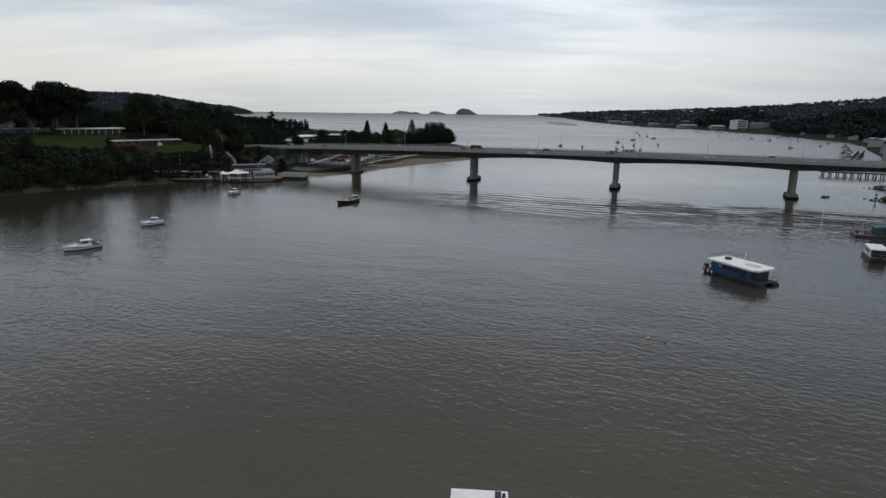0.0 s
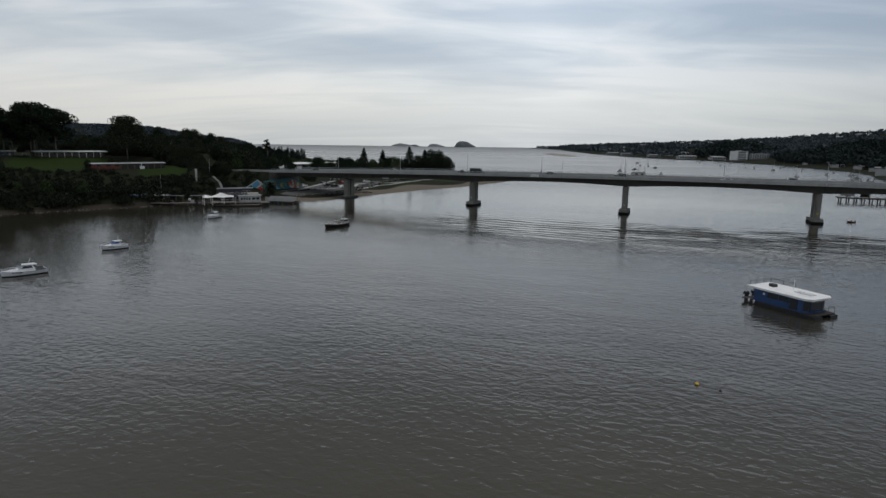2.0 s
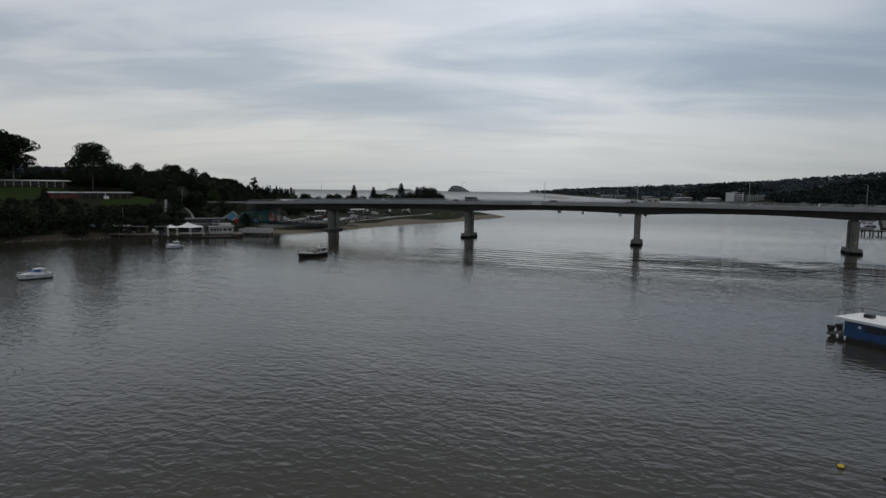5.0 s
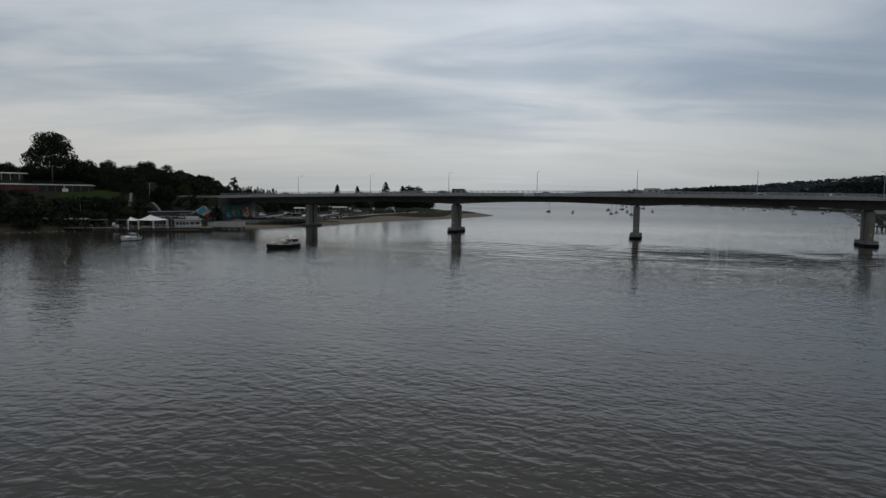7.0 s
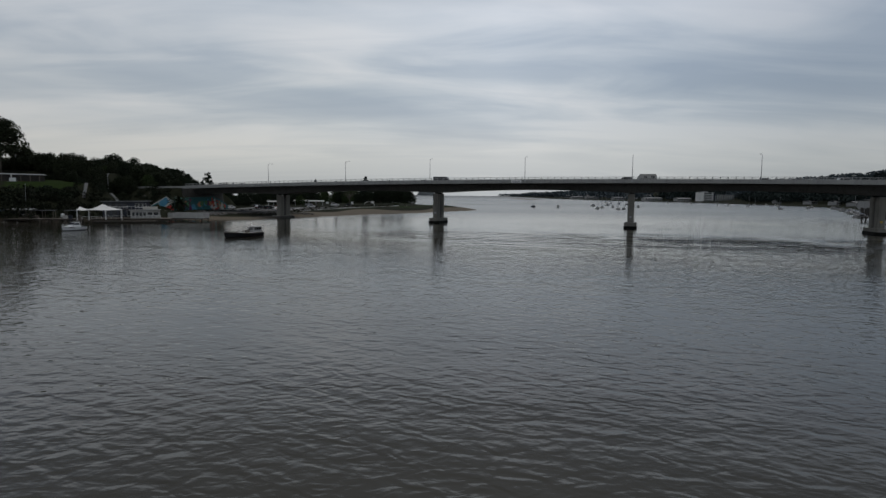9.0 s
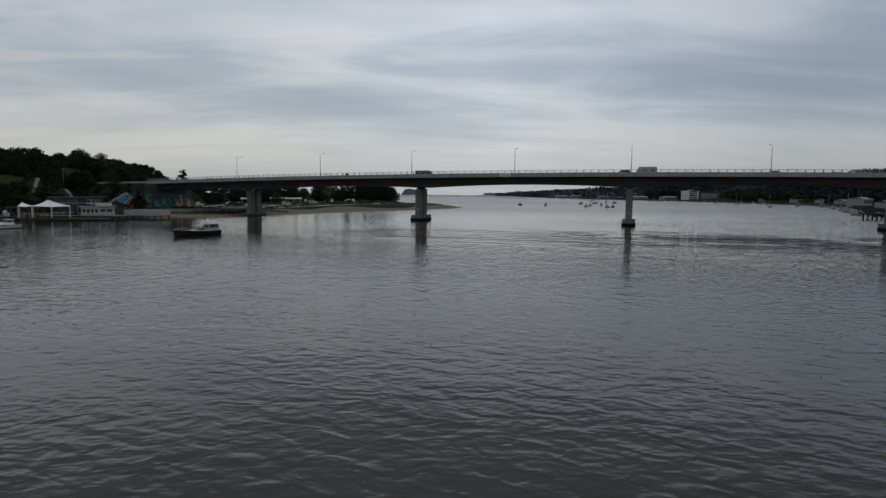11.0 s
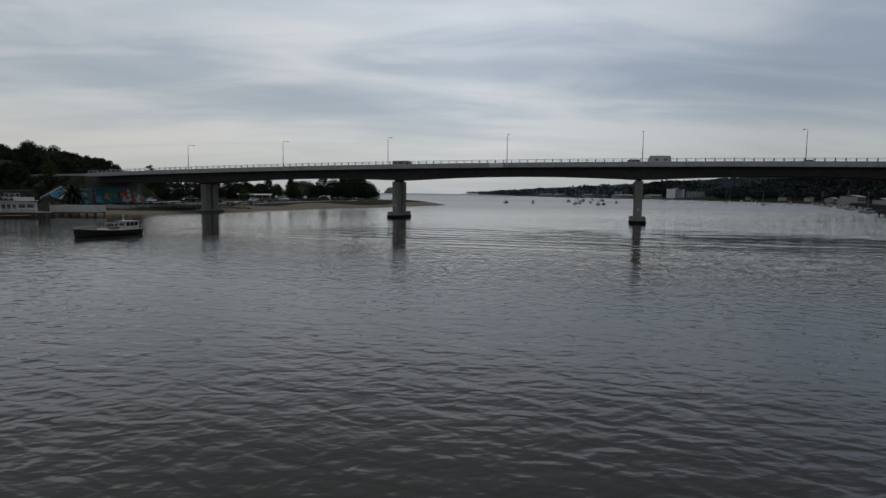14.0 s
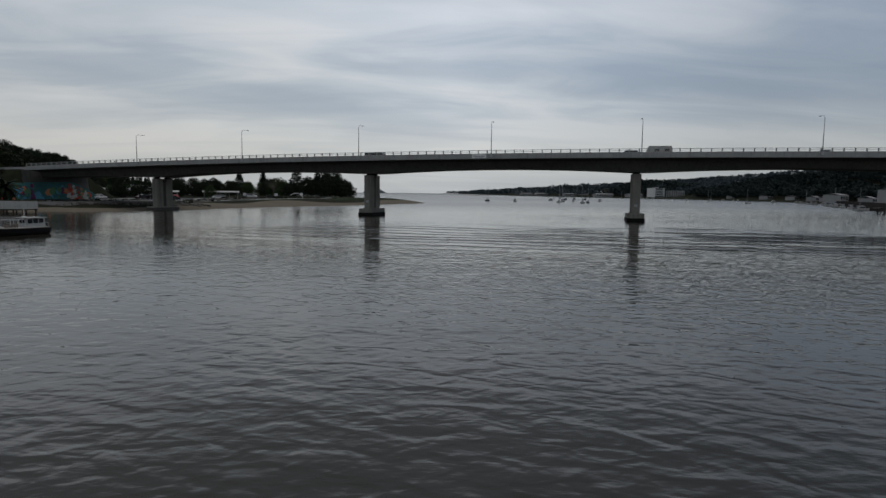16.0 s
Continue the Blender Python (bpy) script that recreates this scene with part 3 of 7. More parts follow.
part("girder", run(girder_section), GIRDER, bridge, "weathered concrete box girder, coloured dark for underside shade")
part("parapet", run(parapet_section(0.0, 1)), PARAPET, bridge, "pale concrete parapet")
part("parapet", run(parapet_section(21.5, -1)), PARAPET, bridge, "pale concrete parapet")
part("road_surface", run(lambda s: [(0.45, deck_z(s) - 0.748), (0.45, deck_z(s) - 0.69), (21.05, deck_z(s) - 0.69), (21.05, deck_z(s) - 0.748)]), ASPHALT, bridge, "grey asphalt roadway")
for o in (6.2, 10.7, 15.2):
    part("lane_line", run(lambda s: [(o, deck_z(s) - 0.686), (o, deck_z(s) - 0.682), (o + 0.15, deck_z(s) - 0.682), (o + 0.15, deck_z(s) - 0.686)]), WHITE, bridge, "white painted lane line")
for o in (0.18, 21.32):
    part("handrail", run(lambda s: [(o - 0.09, deck_z(s) + 0.90), (o - 0.09, deck_z(s) + 1.0), (o + 0.09, deck_z(s) + 1.0), (o + 0.09, deck_z(s) + 0.90)]), RAIL, bridge, "metal top rail")
    part("mid_rail", run(lambda s: [(o - 0.05, deck_z(s) + 0.56), (o - 0.05, deck_z(s) + 0.62), (o + 0.05, deck_z(s) + 0.62), (o + 0.05, deck_z(s) + 0.56)]), RAIL, bridge)
post_mesh = None
for o, spots in ((0.18, np.arange(S0, S1, 2.125)), (21.32, STATIONS)):
    for s in spots:
        if post_mesh is None:
            first = part("rail_post", box(-0.11, 0.11, -0.1, 0.1, 0.22, 0.93), PARAPET, bridge)
            post_mesh = first.data
            ob = first
        else:
            ob = new("rail_post", post_mesh)
            ob.parent = bridge
        p = line(s, o, deck_z(s))
        ob.matrix_basis = at(p.x, p.y, p.z, line_turn(s))
panel = part("sign_panel", box(-1.7, 1.7, -0.06, 0.0, -0.85, 0.1), WHITE, bridge, "pale sign panel on the parapet")
p = line(30.6, -0.02, deck_z(30.6))
panel.matrix_basis = at(p.x, p.y, p.z, line_turn(30.6))
bars = part("sign_bar", box(-1.4, 1.4, -0.066, -0.061, -0.5, -0.25, box(-1.0, 1.2, -0.066, -0.061, -0.72, -0.6)), STEEL, panel)


def column_mesh(height):
    bm = bmesh.new()
    rings = []
    for z, k in ((0.0, 1.0), (height, 1.06)):
        w, t, c = 0.98 * k, 1.3, 0.22
        rings.append([(-w + c, -t, z), (w - c, -t, z), (w, -t + c, z), (w, t - c, z), (w - c, t, z), (-w + c, t, z), (-w, t - c, z), (-w, -t + c, z)])
    return loft(rings, bm)


def cap_mesh(z0, z1, grow=0.0):
    w, t, c = 1.9 + grow, 5.0 + grow, 0.6
    return loft([[(-w + c, -t, z), (w - c, -t, z), (w, -t + c, z), (w, t - c, z), (w - c, t, z), (-w + c, t, z), (-w, t - c, z), (-w, -t + c, z)] for z in (z0, z1)])


for k, (s, cap_z) in enumerate(((-68.7, 1.1), (-0.3, 1.75), (66.8, 1.75), (136, 1.75), (204, 1.75))):
    pier = new("pier")
    p = line(s, 10.7, 0)
    pier.parent = bridge
    pier.matrix_basis = at(p.x, p.y, 0, line_turn(s))
    top = deck_z(s) - soffit(s) - 0.32
    for y in (-1.85, 1.85):
        col = part("column", column_mesh(top - cap_z), CONCRETE, pier, "pale stained concrete column")
        col.location = (0, y, cap_z)
        part("bearing", box(-0.6, 0.6, y - 0.5, y + 0.5, top, top + 0.36), TIDE, pier, "dark bearing block")
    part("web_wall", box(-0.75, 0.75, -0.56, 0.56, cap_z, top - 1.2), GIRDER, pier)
    part("pile_cap", cap_mesh(0.75, cap_z), CONCRETE, pier, "concrete pile cap", bevel=0.08)
    part("fender", cap_mesh(-1.5, 0.76, 0.12), TIDE if k else GIRDER, pier, "tide-stained fender skirt")
    if k:
        part("marker_plate", box(-0.32, 0.32, -3.2, -3.155, cap_z + 1.6, cap_z + 2.2), YELLOW if k == 3 else STEEL, pier, "navigation marker plate")
abut_p = line(-112, 10.7, 0)
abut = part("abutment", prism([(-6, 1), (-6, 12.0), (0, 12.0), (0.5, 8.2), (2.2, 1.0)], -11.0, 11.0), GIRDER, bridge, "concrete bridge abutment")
abut.matrix_basis = at(abut_p.x, abut_p.y, -0.2, line_turn(-112))

road_barrier = []
for s in np.arange(-196, -111.9, 4.0):
    z = deck_z(s)
    road_barrier.append([line(s, o, z + dz) for o, dz in ((0.0, -0.9), (0.0, 0.05), (0.3, 0.05), (0.35, -0.9))])
tagged(part("barrier", loft(road_barrier), PARAPET), "concrete roadside barrier on the bridge approach", "barrier", kind="structure")

# ---- street lamps ----


def street_lamp(height, reach):
    lamp = thing("street_lamp", "tall galvanised street lamp with a curved arm", "street lamp", group="street lamps along the bridge")
    part("pole", tube([(0, 0, -0.5), (0, 0, height * 0.5), (0, 0, height - 0.6), (0, 0.15, height - 0.15)], [0.11, 0.085, 0.062, 0.055], 8), STEEL, lamp, smooth=True)
    part("arm", tube([(0, 0.12, height - 0.2), (0, 0.6, height + 0.05), (0, reach, height + 0.12)], [0.052, 0.045, 0.038], 6), STEEL, lamp, smooth=True)
    head = box(-0.16, 0.16, reach - 0.1, reach + 0.65, height + 0.05, height + 0.17)
    part("luminaire", head, STEEL, lamp, bevel=0.03)
    part("base_plate", box(-0.22, 0.22, -0.16, 0.16, -0.55, 0.0), STEEL, lamp, bevel=0.03)
    return lamp


lamp_proto = None
for s in (-68.1, -33.3, 0.15, 33.5, 67.0, 102.8, 136.5, 170.5, 204.5):
    p = line(s, -0.16, deck_z(s))
    m = at(p.x, p.y, p.z, line_turn(s))
    if lamp_proto is None:
        lamp_proto = street_lamp(7.6, 2.2)
        lamp_proto.matrix_basis = m
    else:
        copy_thing(lamp_proto, m)
for x, y, turn in ((-143.3, 316, 20), (-170.2, 328, 20), (-206, 348, 20)):
    g = north_height(x, y)
    copy_thing(lamp_proto, at(x, y, g + 0.5, turn))

# ---- trees ----
rng = np.random.default_rng(7)


def leaf_quads(centres, size, spread_z=1.0):
    """Small randomly turned leaf sprays, one quad each, about the given centres."""
    n = len(centres)
    a = rng.normal(size=(n, 3))
    a /= np.linalg.norm(a, axis=1)[:, None]
    b = np.cross(a, rng.normal(size=(n, 3)))
    b /= np.linalg.norm(b, axis=1)[:, None] + 1e-9
    s = size * rng.uniform(0.55, 1.3, n)[:, None]
    a, b = a * s, b * s * rng.uniform(0.4, 0.8, n)[:, None]
    v = np.stack([centres - a, centres - b * 0.9 + a * 0.2, centres + a, centres + b], 1).reshape(-1, 3)
    return v, np.arange(4 * n).reshape(-1, 4)


def clump_points(centre, radii, n):
    d = rng.normal(size=(n, 3))
    d /= np.linalg.norm(d, axis=1)[:, None]
    r = rng.uniform(0.25, 1.0, n) ** 0.45
    return np.array(centre) + d * r[:, None] * np.array(radii)


def crown_mesh(pts, size):
    return leaf_quads(np.concatenate(pts), size)


def branchy(tree, height, tips, bark, base_r):
    bm = tube([(0, 0, -0.6), (0.1, 0, height * 0.28), (0.25, 0.1, height * 0.55), (0.1, 0.2, height * 0.82)], [base_r * 1.25, base_r, base_r * 0.7, base_r * 0.2], 7)
    for i, t in enumerate(tips):
        z0 = height * (0.28 + 0.4 * ((i * 0.618) % 1))
        start = Vector((0.15, 0.05, z0))
        end = Vector(t)
        mid = start.lerp(end, 0.5) + Vector((0, 0, -0.03 * height))
        tube([start, mid, end], [base_r * 0.42, base_r * 0.27, base_r * 0.08], 5, bm)
    part("trunk", bm, bark, tree, smooth=True)


def gum_tree(height, spread, label, leaf, umbrella=0.5, clumps=22, per=75, size=0.42, bark=None, drop=0.40):
    tree = thing("tree", label, "tree")
    tips, pts = [], []
    for i in range(clumps):
        a = i * 2.399 + rng.uniform(-0.4, 0.4)
        u = math.sqrt((i + 0.5) / clumps)
        r = spread * u * rng.uniform(0.75, 1.05)
        top = height * (1.0 - (u ** 2.2) * umbrella * 0.6) - rng.uniform(0, drop) * height * (1 - umbrella * 0.6)
        c = (r * math.cos(a), r * math.sin(a), top - spread * 0.16)
        tips.append(c)
        k = rng.uniform(0.7, 1.25)
        pts.append(clump_points(c, (spread * 0.40 * k, spread * 0.40 * k, spread * 0.25 * k), int(per * 2.0 * k)))
    branchy(tree, height, tips[::2], bark or BARK, 0.012 * height + 0.05)
    v, f = crown_mesh(pts, size)
    raw("crown", v.tolist(), f.tolist(), leaf, tree)
    return tree


def dense_tree(height, spread, label, leaf, clumps=20, per=80, size=0.5):
    tree = thing("tree", label, "tree")
    tips, pts = [], []
    for i in range(clumps):
        a = i * 2.399
        t = (i + 0.5) / clumps
        z = height * (0.12 + 0.76 * t)
        r = spread * math.sin(math.pi * (0.24 + 0.72 * t)) * rng.uniform(0.5, 0.85)
        c = (r * math.cos(a), r * math.sin(a), z)
        tips.append(c)
        pts.append(clump_points(c, (spread * 0.5, spread * 0.5, height * 0.16), int(per * 1.3)))
    branchy(tree, height, tips[::4], BARK_DARK, 0.02 * height + 0.05)
    v, f = crown_mesh(pts, size)
    raw("crown", v.tolist(), f.tolist(), leaf, tree)
    return tree


def norfolk_pine(height, spread, label):
    tree = thing("pine_tree", label, "pine tree", group="pines in the park")
    bm = tube([(0, 0, -0.5), (0, 0, height * 0.5), (0, 0, height)], [0.45, 0.25, 0.03], 7)
    pts = []
    tiers = 14
    for i in range(tiers):
        t = i / (tiers - 1)
        z = height * (0.10 + 0.87 * t)
        r = spread * (1 - t) ** 0.8 + 0.35
        arms = 7 if t < 0.8 else 5
        for k in range(arms):
            a = 2 * math.pi * (k + 0.37 * i) / arms
            rr = r * rng.uniform(0.75, 1.1)
            tip = np.array([rr * math.cos(a), rr * math.sin(a), z + 0.10 * rr])
            root = np.array([0, 0, z])
            tube([tuple(root), tuple((root + tip) / 2 - (0, 0, 0.06)), tuple(tip)], [0.08, 0.05, 0.02], 4, bm)
            n = int(20 + 44 * rr / spread)
            f = rng.uniform(0.2, 1.05, n)
            pts.append(root + (tip - root) * f[:, None] + rng.normal(size=(n, 3)) * (0.36, 0.36, 0.26))
    part("trunk", bm, BARK_DARK, tree)
    v, f = crown_mesh(pts, 0.62)
    raw("crown", v.tolist(), f.tolist(), LEAF_PINE, tree)
    return tree


def conifer(height, spread):
    tree = thing("tree", "dark narrow conifer in a dense plantation", "tree", group="plantation conifers")
    part("trunk", tube([(0, 0, -0.5), (0, 0, height * 0.95)], [0.22, 0.04], 6), BARK_DARK, tree)
    pts = []
    for i in range(11):
        t = i / 10
        pts.append(clump_points((rng.uniform(-.2, .2), rng.uniform(-.2, .2), height * (0.18 + 0.78 * t)), (spread * (1 - 0.85 * t), spread * (1 - 0.85 * t), height * 0.07), 34))
    v, f = crown_mesh(pts, 0.5)
    raw("crown", v.tolist(), f.tolist(), LEAF_PINE, tree)
    return tree


def shrub(height, spread, label, leaf):
    bush = thing("bush", label, "bush", group="scrub on the river bank")
    pts = [clump_points((spread * 0.5 * math.cos(i * 2.4), spread * 0.5 * math.sin(i * 2.4), height * (0.4 + 0.1 * (i % 3))), (spread * 0.6, spread * 0.6, height * 0.42), 46) for i in range(7)]
    v, f = crown_mesh(pts, 0.34)
    raw("foliage", v.tolist(), f.tolist(), leaf, bush)
    bm = bmesh.new()
    for i in range(4):
        a = i * 1.7
        tube([(0, 0, -0.3), (0.3 * spread * math.cos(a), 0.3 * spread * math.sin(a), height * 0.6)], [0.06, 0.02], 4, bm)
    part("stem", bm, BARK_DARK, bush)
    return bush


def palm_tree(trunk_h, label):
    tree = thing("palm_tree", label, "palm tree")
    part("trunk", tube([(0, 0, -0.5), (0, 0, trunk_h * 0.6), (0, 0, trunk_h)], [0.42, 0.36, 0.45], 8), BARK_DARK, tree, smooth=True)
    verts, faces = [], []
    for k in range(46):
        a = k * 2.399
        lift = math.radians(78 - 112 * (k / 45) ** 0.9)
        L = 3.4
        for j in range(9):
            u0, u1 = j / 9, (j + 1) / 9

            def along(u):
                ang = lift - 1.25 * u
                r = L * u * math.cos((lift + ang) / 2)
                return Vector((r * math.cos(a), r * math.sin(a), trunk_h + L * u * math.sin((lift + ang) / 2)))

            p0, p1 = along(u0), along(u1)
            side = Vector((-math.sin(a), math.cos(a), 0)) * (0.42 * math.sin(math.pi * (0.15 + 0.8 * u0)))
            for sgn in (1, -1):
                n = len(verts)
                verts += [p0, p1, p1 + side * sgn * 0.9 + Vector((0, 0, -0.18)), p0 + side * sgn + Vector((0, 0, -0.2))]
                faces.append((n, n + 1, n + 2, n + 3))
    raw("frond", verts, faces, LEAF_B, tree, "drooping dark green fronds")
    return tree


def bare_tree(height, label):
    tree = thing("tree", label, "tree")
    tips = [(height * 0.30 * math.cos(i * 2.4) * (0.5 + i / 26), height * 0.30 * math.sin(i * 2.4) * (0.5 + i / 26), height * (0.6 + 0.4 * ((i * 0.37) % 1))) for i in range(26)]
    branchy(tree, height * 0.8, tips, BARK, 0.22)
    v, f = crown_mesh([clump_points(t, (0.9, 0.9, 0.7), 16) for t in tips], 0.22)
    raw("crown", v.tolist(), f.tolist(), LEAF_A, tree, "thin half-bare crown")
    return tree


placed = set()


def grove(label, protos, spots):
    """Many far trees joined into one piece of foliage."""
    verts, faces, which = [], [], []
    mats = []
    base = 0
    for i, (x, y, scale) in enumerate(spots):
        for ob in protos[i % len(protos)].children:
            me = ob.data
            v = np.empty(len(me.vertices) * 3)
            me.vertices.foreach_get("co", v)
            v = v.reshape(-1, 3) * scale
            a = rng.uniform(0, 6.28)
            turned = np.stack([v[:, 0] * math.cos(a) - v[:, 1] * math.sin(a) + x, v[:, 0] * math.sin(a) + v[:, 1] * math.cos(a) + y, v[:, 2] + north_height(x, y) - 0.1], 1)
            verts.append(turned)
            if me.materials[0] not in mats:
                mats.append(me.materials[0])
            for f in me.polygons:
                faces.append([base + k for k in f.vertices])
                which.append(mats.index(me.materials[0]))
            base += len(v)
    ob = raw("woods", np.concatenate(verts).tolist(), faces, mats[0])
    for m in mats[1:]:
        ob.data.materials.append(m)
    ob.data.polygons.foreach_set("material_index", which)
    return tagged(ob, label, "woods", kind="stuff")


def discard(protos):
    """Removes models that only served a grove."""
    for p in protos:
        for o in (*p.children, p):
            bpy.data.objects.remove(o)




def plant(proto, x, y, scale=1.0, z=None):
    m = at(x, y, (north_height(x, y) if z is None else z) - 0.1, rng.uniform(0, 360)) @ Matrix.Diagonal((scale, scale, scale * rng.uniform(0.92, 1.1), 1))
    if proto.name in placed:
        ob = copy_thing(proto, at(0, 0))
    else:
        placed.add(proto.name)
        ob = proto
    ob.matrix_basis = m
    return ob


def scatter(poly, n, gap, test=None):
    xs, ys = [p[0] for p in poly], [p[1] for p in poly]
    out = []
    for _ in range(n * 60):
        x, y = rng.uniform(min(xs), max(xs)), rng.uniform(min(ys), max(ys))
        if inside_distance(poly, np.array([x]), np.array([y]))[0] < 0:
            continue
        if any((x - a) ** 2 + (y - b) ** 2 < gap * gap for a, b in out):
            continue
        if test and not test(x, y):
            continue
        out.append((x, y))
        if len(out) == n:
            break
    return out


big_gum = gum_tree(23, 10.0, "tall spreading eucalypt standing above the motel lawn", LEAF_A, umbrella=0.95, clumps=54, per=105, size=0.44)
plant(big_gum, -184.5, 309.5, (40.8 - north_height(-184.5, 309.5)) / 23.5)
gums = [gum_tree(24, 8.5, "tall dark eucalypt with open crown on the hill", LEAF_B, 0.35, 40, 105, 0.50, drop=0.50),
        gum_tree(20, 7.0, "dark eucalypt with rounded crown on the hill", LEAF_B, 0.5, 30, 100, 0.50, drop=0.55),
        gum_tree(17, 6.5, "grey-green eucalypt among the woods on the hill", LEAF_A, 0.6, 22, 85, 0.46)]
denses = [dense_tree(15, 6.0, "dense dark evergreen tree on the hill", LEAF_B),
          dense_tree(12, 5.0, "dense dark green tree in the woods", LEAF_A),
          dense_tree(9, 4.2, "small leafy green tree", LEAF_C, 14, 70, 0.4)]
for x, y, k, s in ((-213, 295, 0, 0.98), (-219, 288, 0, 1.14), (-227, 300, 1, 1.4), (-224, 292, 0, 1.06), (-239, 284, 0, 1.08), (-248, 284, 0, 1.06), (-235, 288, 0, 0.95), (-244, 304, 1, 1.15), (-252, 292, 0, 0.9), (-262, 300, 1, 1.1),
                   (-230, 272, 2, 1.0), (-242, 266, 2, 0.95), (-254, 274, 1, 0.9), (-268, 280, 0, 0.9), (-276, 266, 1, 1.0)):
    plant(gums[k], x, y, s)


def crown_limit(x, y):
    """Height that the wooded skyline keeps to, stepping down from the hill toward the river mouth."""
    return 6.0 + np.interp((x - 6) / (y - 104), [-0.66, -0.588, -0.55, -0.514, -0.47], [0.079, 0.066, 0.051, 0.037, 0.027]) * (y - 104)


woods_a = [(-330, 250), (-262, 305), (-205, 312), (-186, 318), (-178, 345), (-182, 420), (-196, 500), (-230, 560), (-330, 560)]
back_protos, back_spots = [], []
for i, (x, y) in enumerate(scatter(woods_a, 230, 5.6, lambda x, y: abs(bridge_coords(x, y)[1] - 10.5) > 15)):
    crown_top = min(np.interp(x + 0.3 * (y - 430), [-300, -240, -200, -184, -165], [33, 36, 33, 25, 20]), np.interp(y, [300, 330, 370, 420, 455], [23, 26, 28.5, 32, 37]))
    crown_top = min(crown_top, crown_limit(x, y))
    k = (4, 1, 2, 3, 0)[i % 5]
    proto, tall = ((denses[0], 15), (denses[0], 15), (denses[1], 12), (gums[1], 20), (gums[2], 17))[k]
    size = max(0.35, (crown_top * (1.10 if i % 7 == 0 else rng.uniform(0.80, 1.0)) - north_height(x, y)) / (tall * 1.06))
    if y > 385:
        back_protos.append(proto)
        back_spots.append((x, y, size))
    else:
        plant(proto, x, y, size)
for x, y in scatter([(-200, 440), (-176, 400), (-164, 362), (-152, 358), (-150, 420), (-168, 470), (-196, 500)], 60, 5.0):
    back_protos.append(denses[0])
    back_spots.append((x, y, max(0.4, (min(26, crown_limit(x, y) + 2) * rng.uniform(0.85, 1.0) - north_height(x, y)) / 15.5)))
for x, y in scatter([(-196, 340), (-150, 336), (-141, 352), (-150, 395), (-186, 400)], 46, 5.0, lambda x, y: abs(bridge_coords(x, y)[1] - 10.5) > 14):
    plant(denses[1], x, y, max(0.35, (min(25, crown_limit(x, y)) * rng.uniform(0.75, 1.0) - north_height(x, y)) / 12.5))
grove("dark eucalypt woods on the back of the hill", back_protos, back_spots)
for x, y, top in ((-160.5, 415, 22), (-166, 409, 21), (-172, 420, 22)):
    plant(gums[2], x, y, (top - north_height(x, y)) / 17.5)
small_spots = []
for x, y in scatter([(-178, 350), (-160, 357), (-152, 420), (-170, 500), (-196, 520), (-182, 420)], 38, 6.0):
    small_spots.append((x, y, min(rng.uniform(0.45, 0.75), max(0.25, (crown_limit(x, y) - north_height(x, y)) / 18))))
grove("small leafy trees below the wooded hill", (denses[1], denses[2], gums[2]), small_spots)
fir_spots = []
firs = [conifer(15, 3.4), conifer(13, 3.0)]
for i, (x, y) in enumerate(scatter([(-345, 600), (-270, 615), (-240, 700), (-236, 800), (-250, 850), (-310, 840), (-345, 800)], 260, 4.2)):
    top = np.interp(y, [600, 750, 850], [24, 20.5, 15])
    fir_spots.append((x, y, max(0.5, (min(top, crown_limit(x, y) + 2.0) - north_height(x, y)) / 15 * rng.uniform(0.85, 1.05))))
grove("dense dark conifer plantation behind the park", firs, fir_spots)
discard(firs)
lone = gum_tree(23, 4.2, "tall narrow tree standing above the skyline", LEAF_B, 0.2, 20, 60, 0.42)
plant(lone, -240, 662, 1.05)
plant(gums[2], -132, 356, 0.55)

scrubs = [shrub(3.4, 3.0, "dark tangled scrub on the river bank", LEAF_SCRUB), shrub(2.4, 2.3, "low dark bush on the slope", LEAF_B), shrub(4.6, 3.2, "tall grey-green shrub at the water's edge", LEAF_SCRUB)]


def off_lawn(x, y):
    return all(inside_distance(p, np.array([float(x)]), np.array([float(y)]))[0] < 0.5 for p in (MOTEL_LAWN, SLOPE_LAWN))


def on_bank(x, y):
    d = inside_distance(SHORE, np.array([x]), np.array([y]))[0]
    return 0.8 < d < 50 and bridge_coords(x, y)[1] < -6 and off_lawn(x, y)


for i, (x, y) in enumerate(scatter([(-305, 112), (-194, 174), (-172, 194), (-164, 218), (-139, 239), (-124, 259), (-114, 278), (-126, 302), (-153, 287), (-180, 266), (-196, 258), (-206, 250), (-224, 262), (-305, 210)], 300, 2.7, on_bank)):
    d = inside_distance(SHORE, np.array([x]), np.array([y]))[0]
    plant(scrubs[2 if d < 20 and i % 2 else i % 2], x, y, rng.uniform(0.95, 1.6) * (1.0 if d < 30 else 0.5) * (0.5 if x > -132 else 1.0))
for x, y in ((-182, 206), (-190, 214), (-198, 222), (-178, 225), (-205, 210), (-215, 225), (-172, 232), (-160, 238), (-225, 238), (-196, 236)):
    plant(denses[1 if x < -185 else 2], x, y, rng.uniform(0.6, 0.8))
for x, y, s in ((-150, 303, 0.4), (-183, 275, 0.35), (-174, 284, 0.3), (-146, 309, 0.5), (-136, 318, 0.55), (-154, 322, 0.7), (-163, 330, 0.7), (-133, 309, 0.4), (-160, 311, 0.6), (-171, 318, 0.8), (-182, 322, 0.8)):
    plant(denses[1], x, y, s)

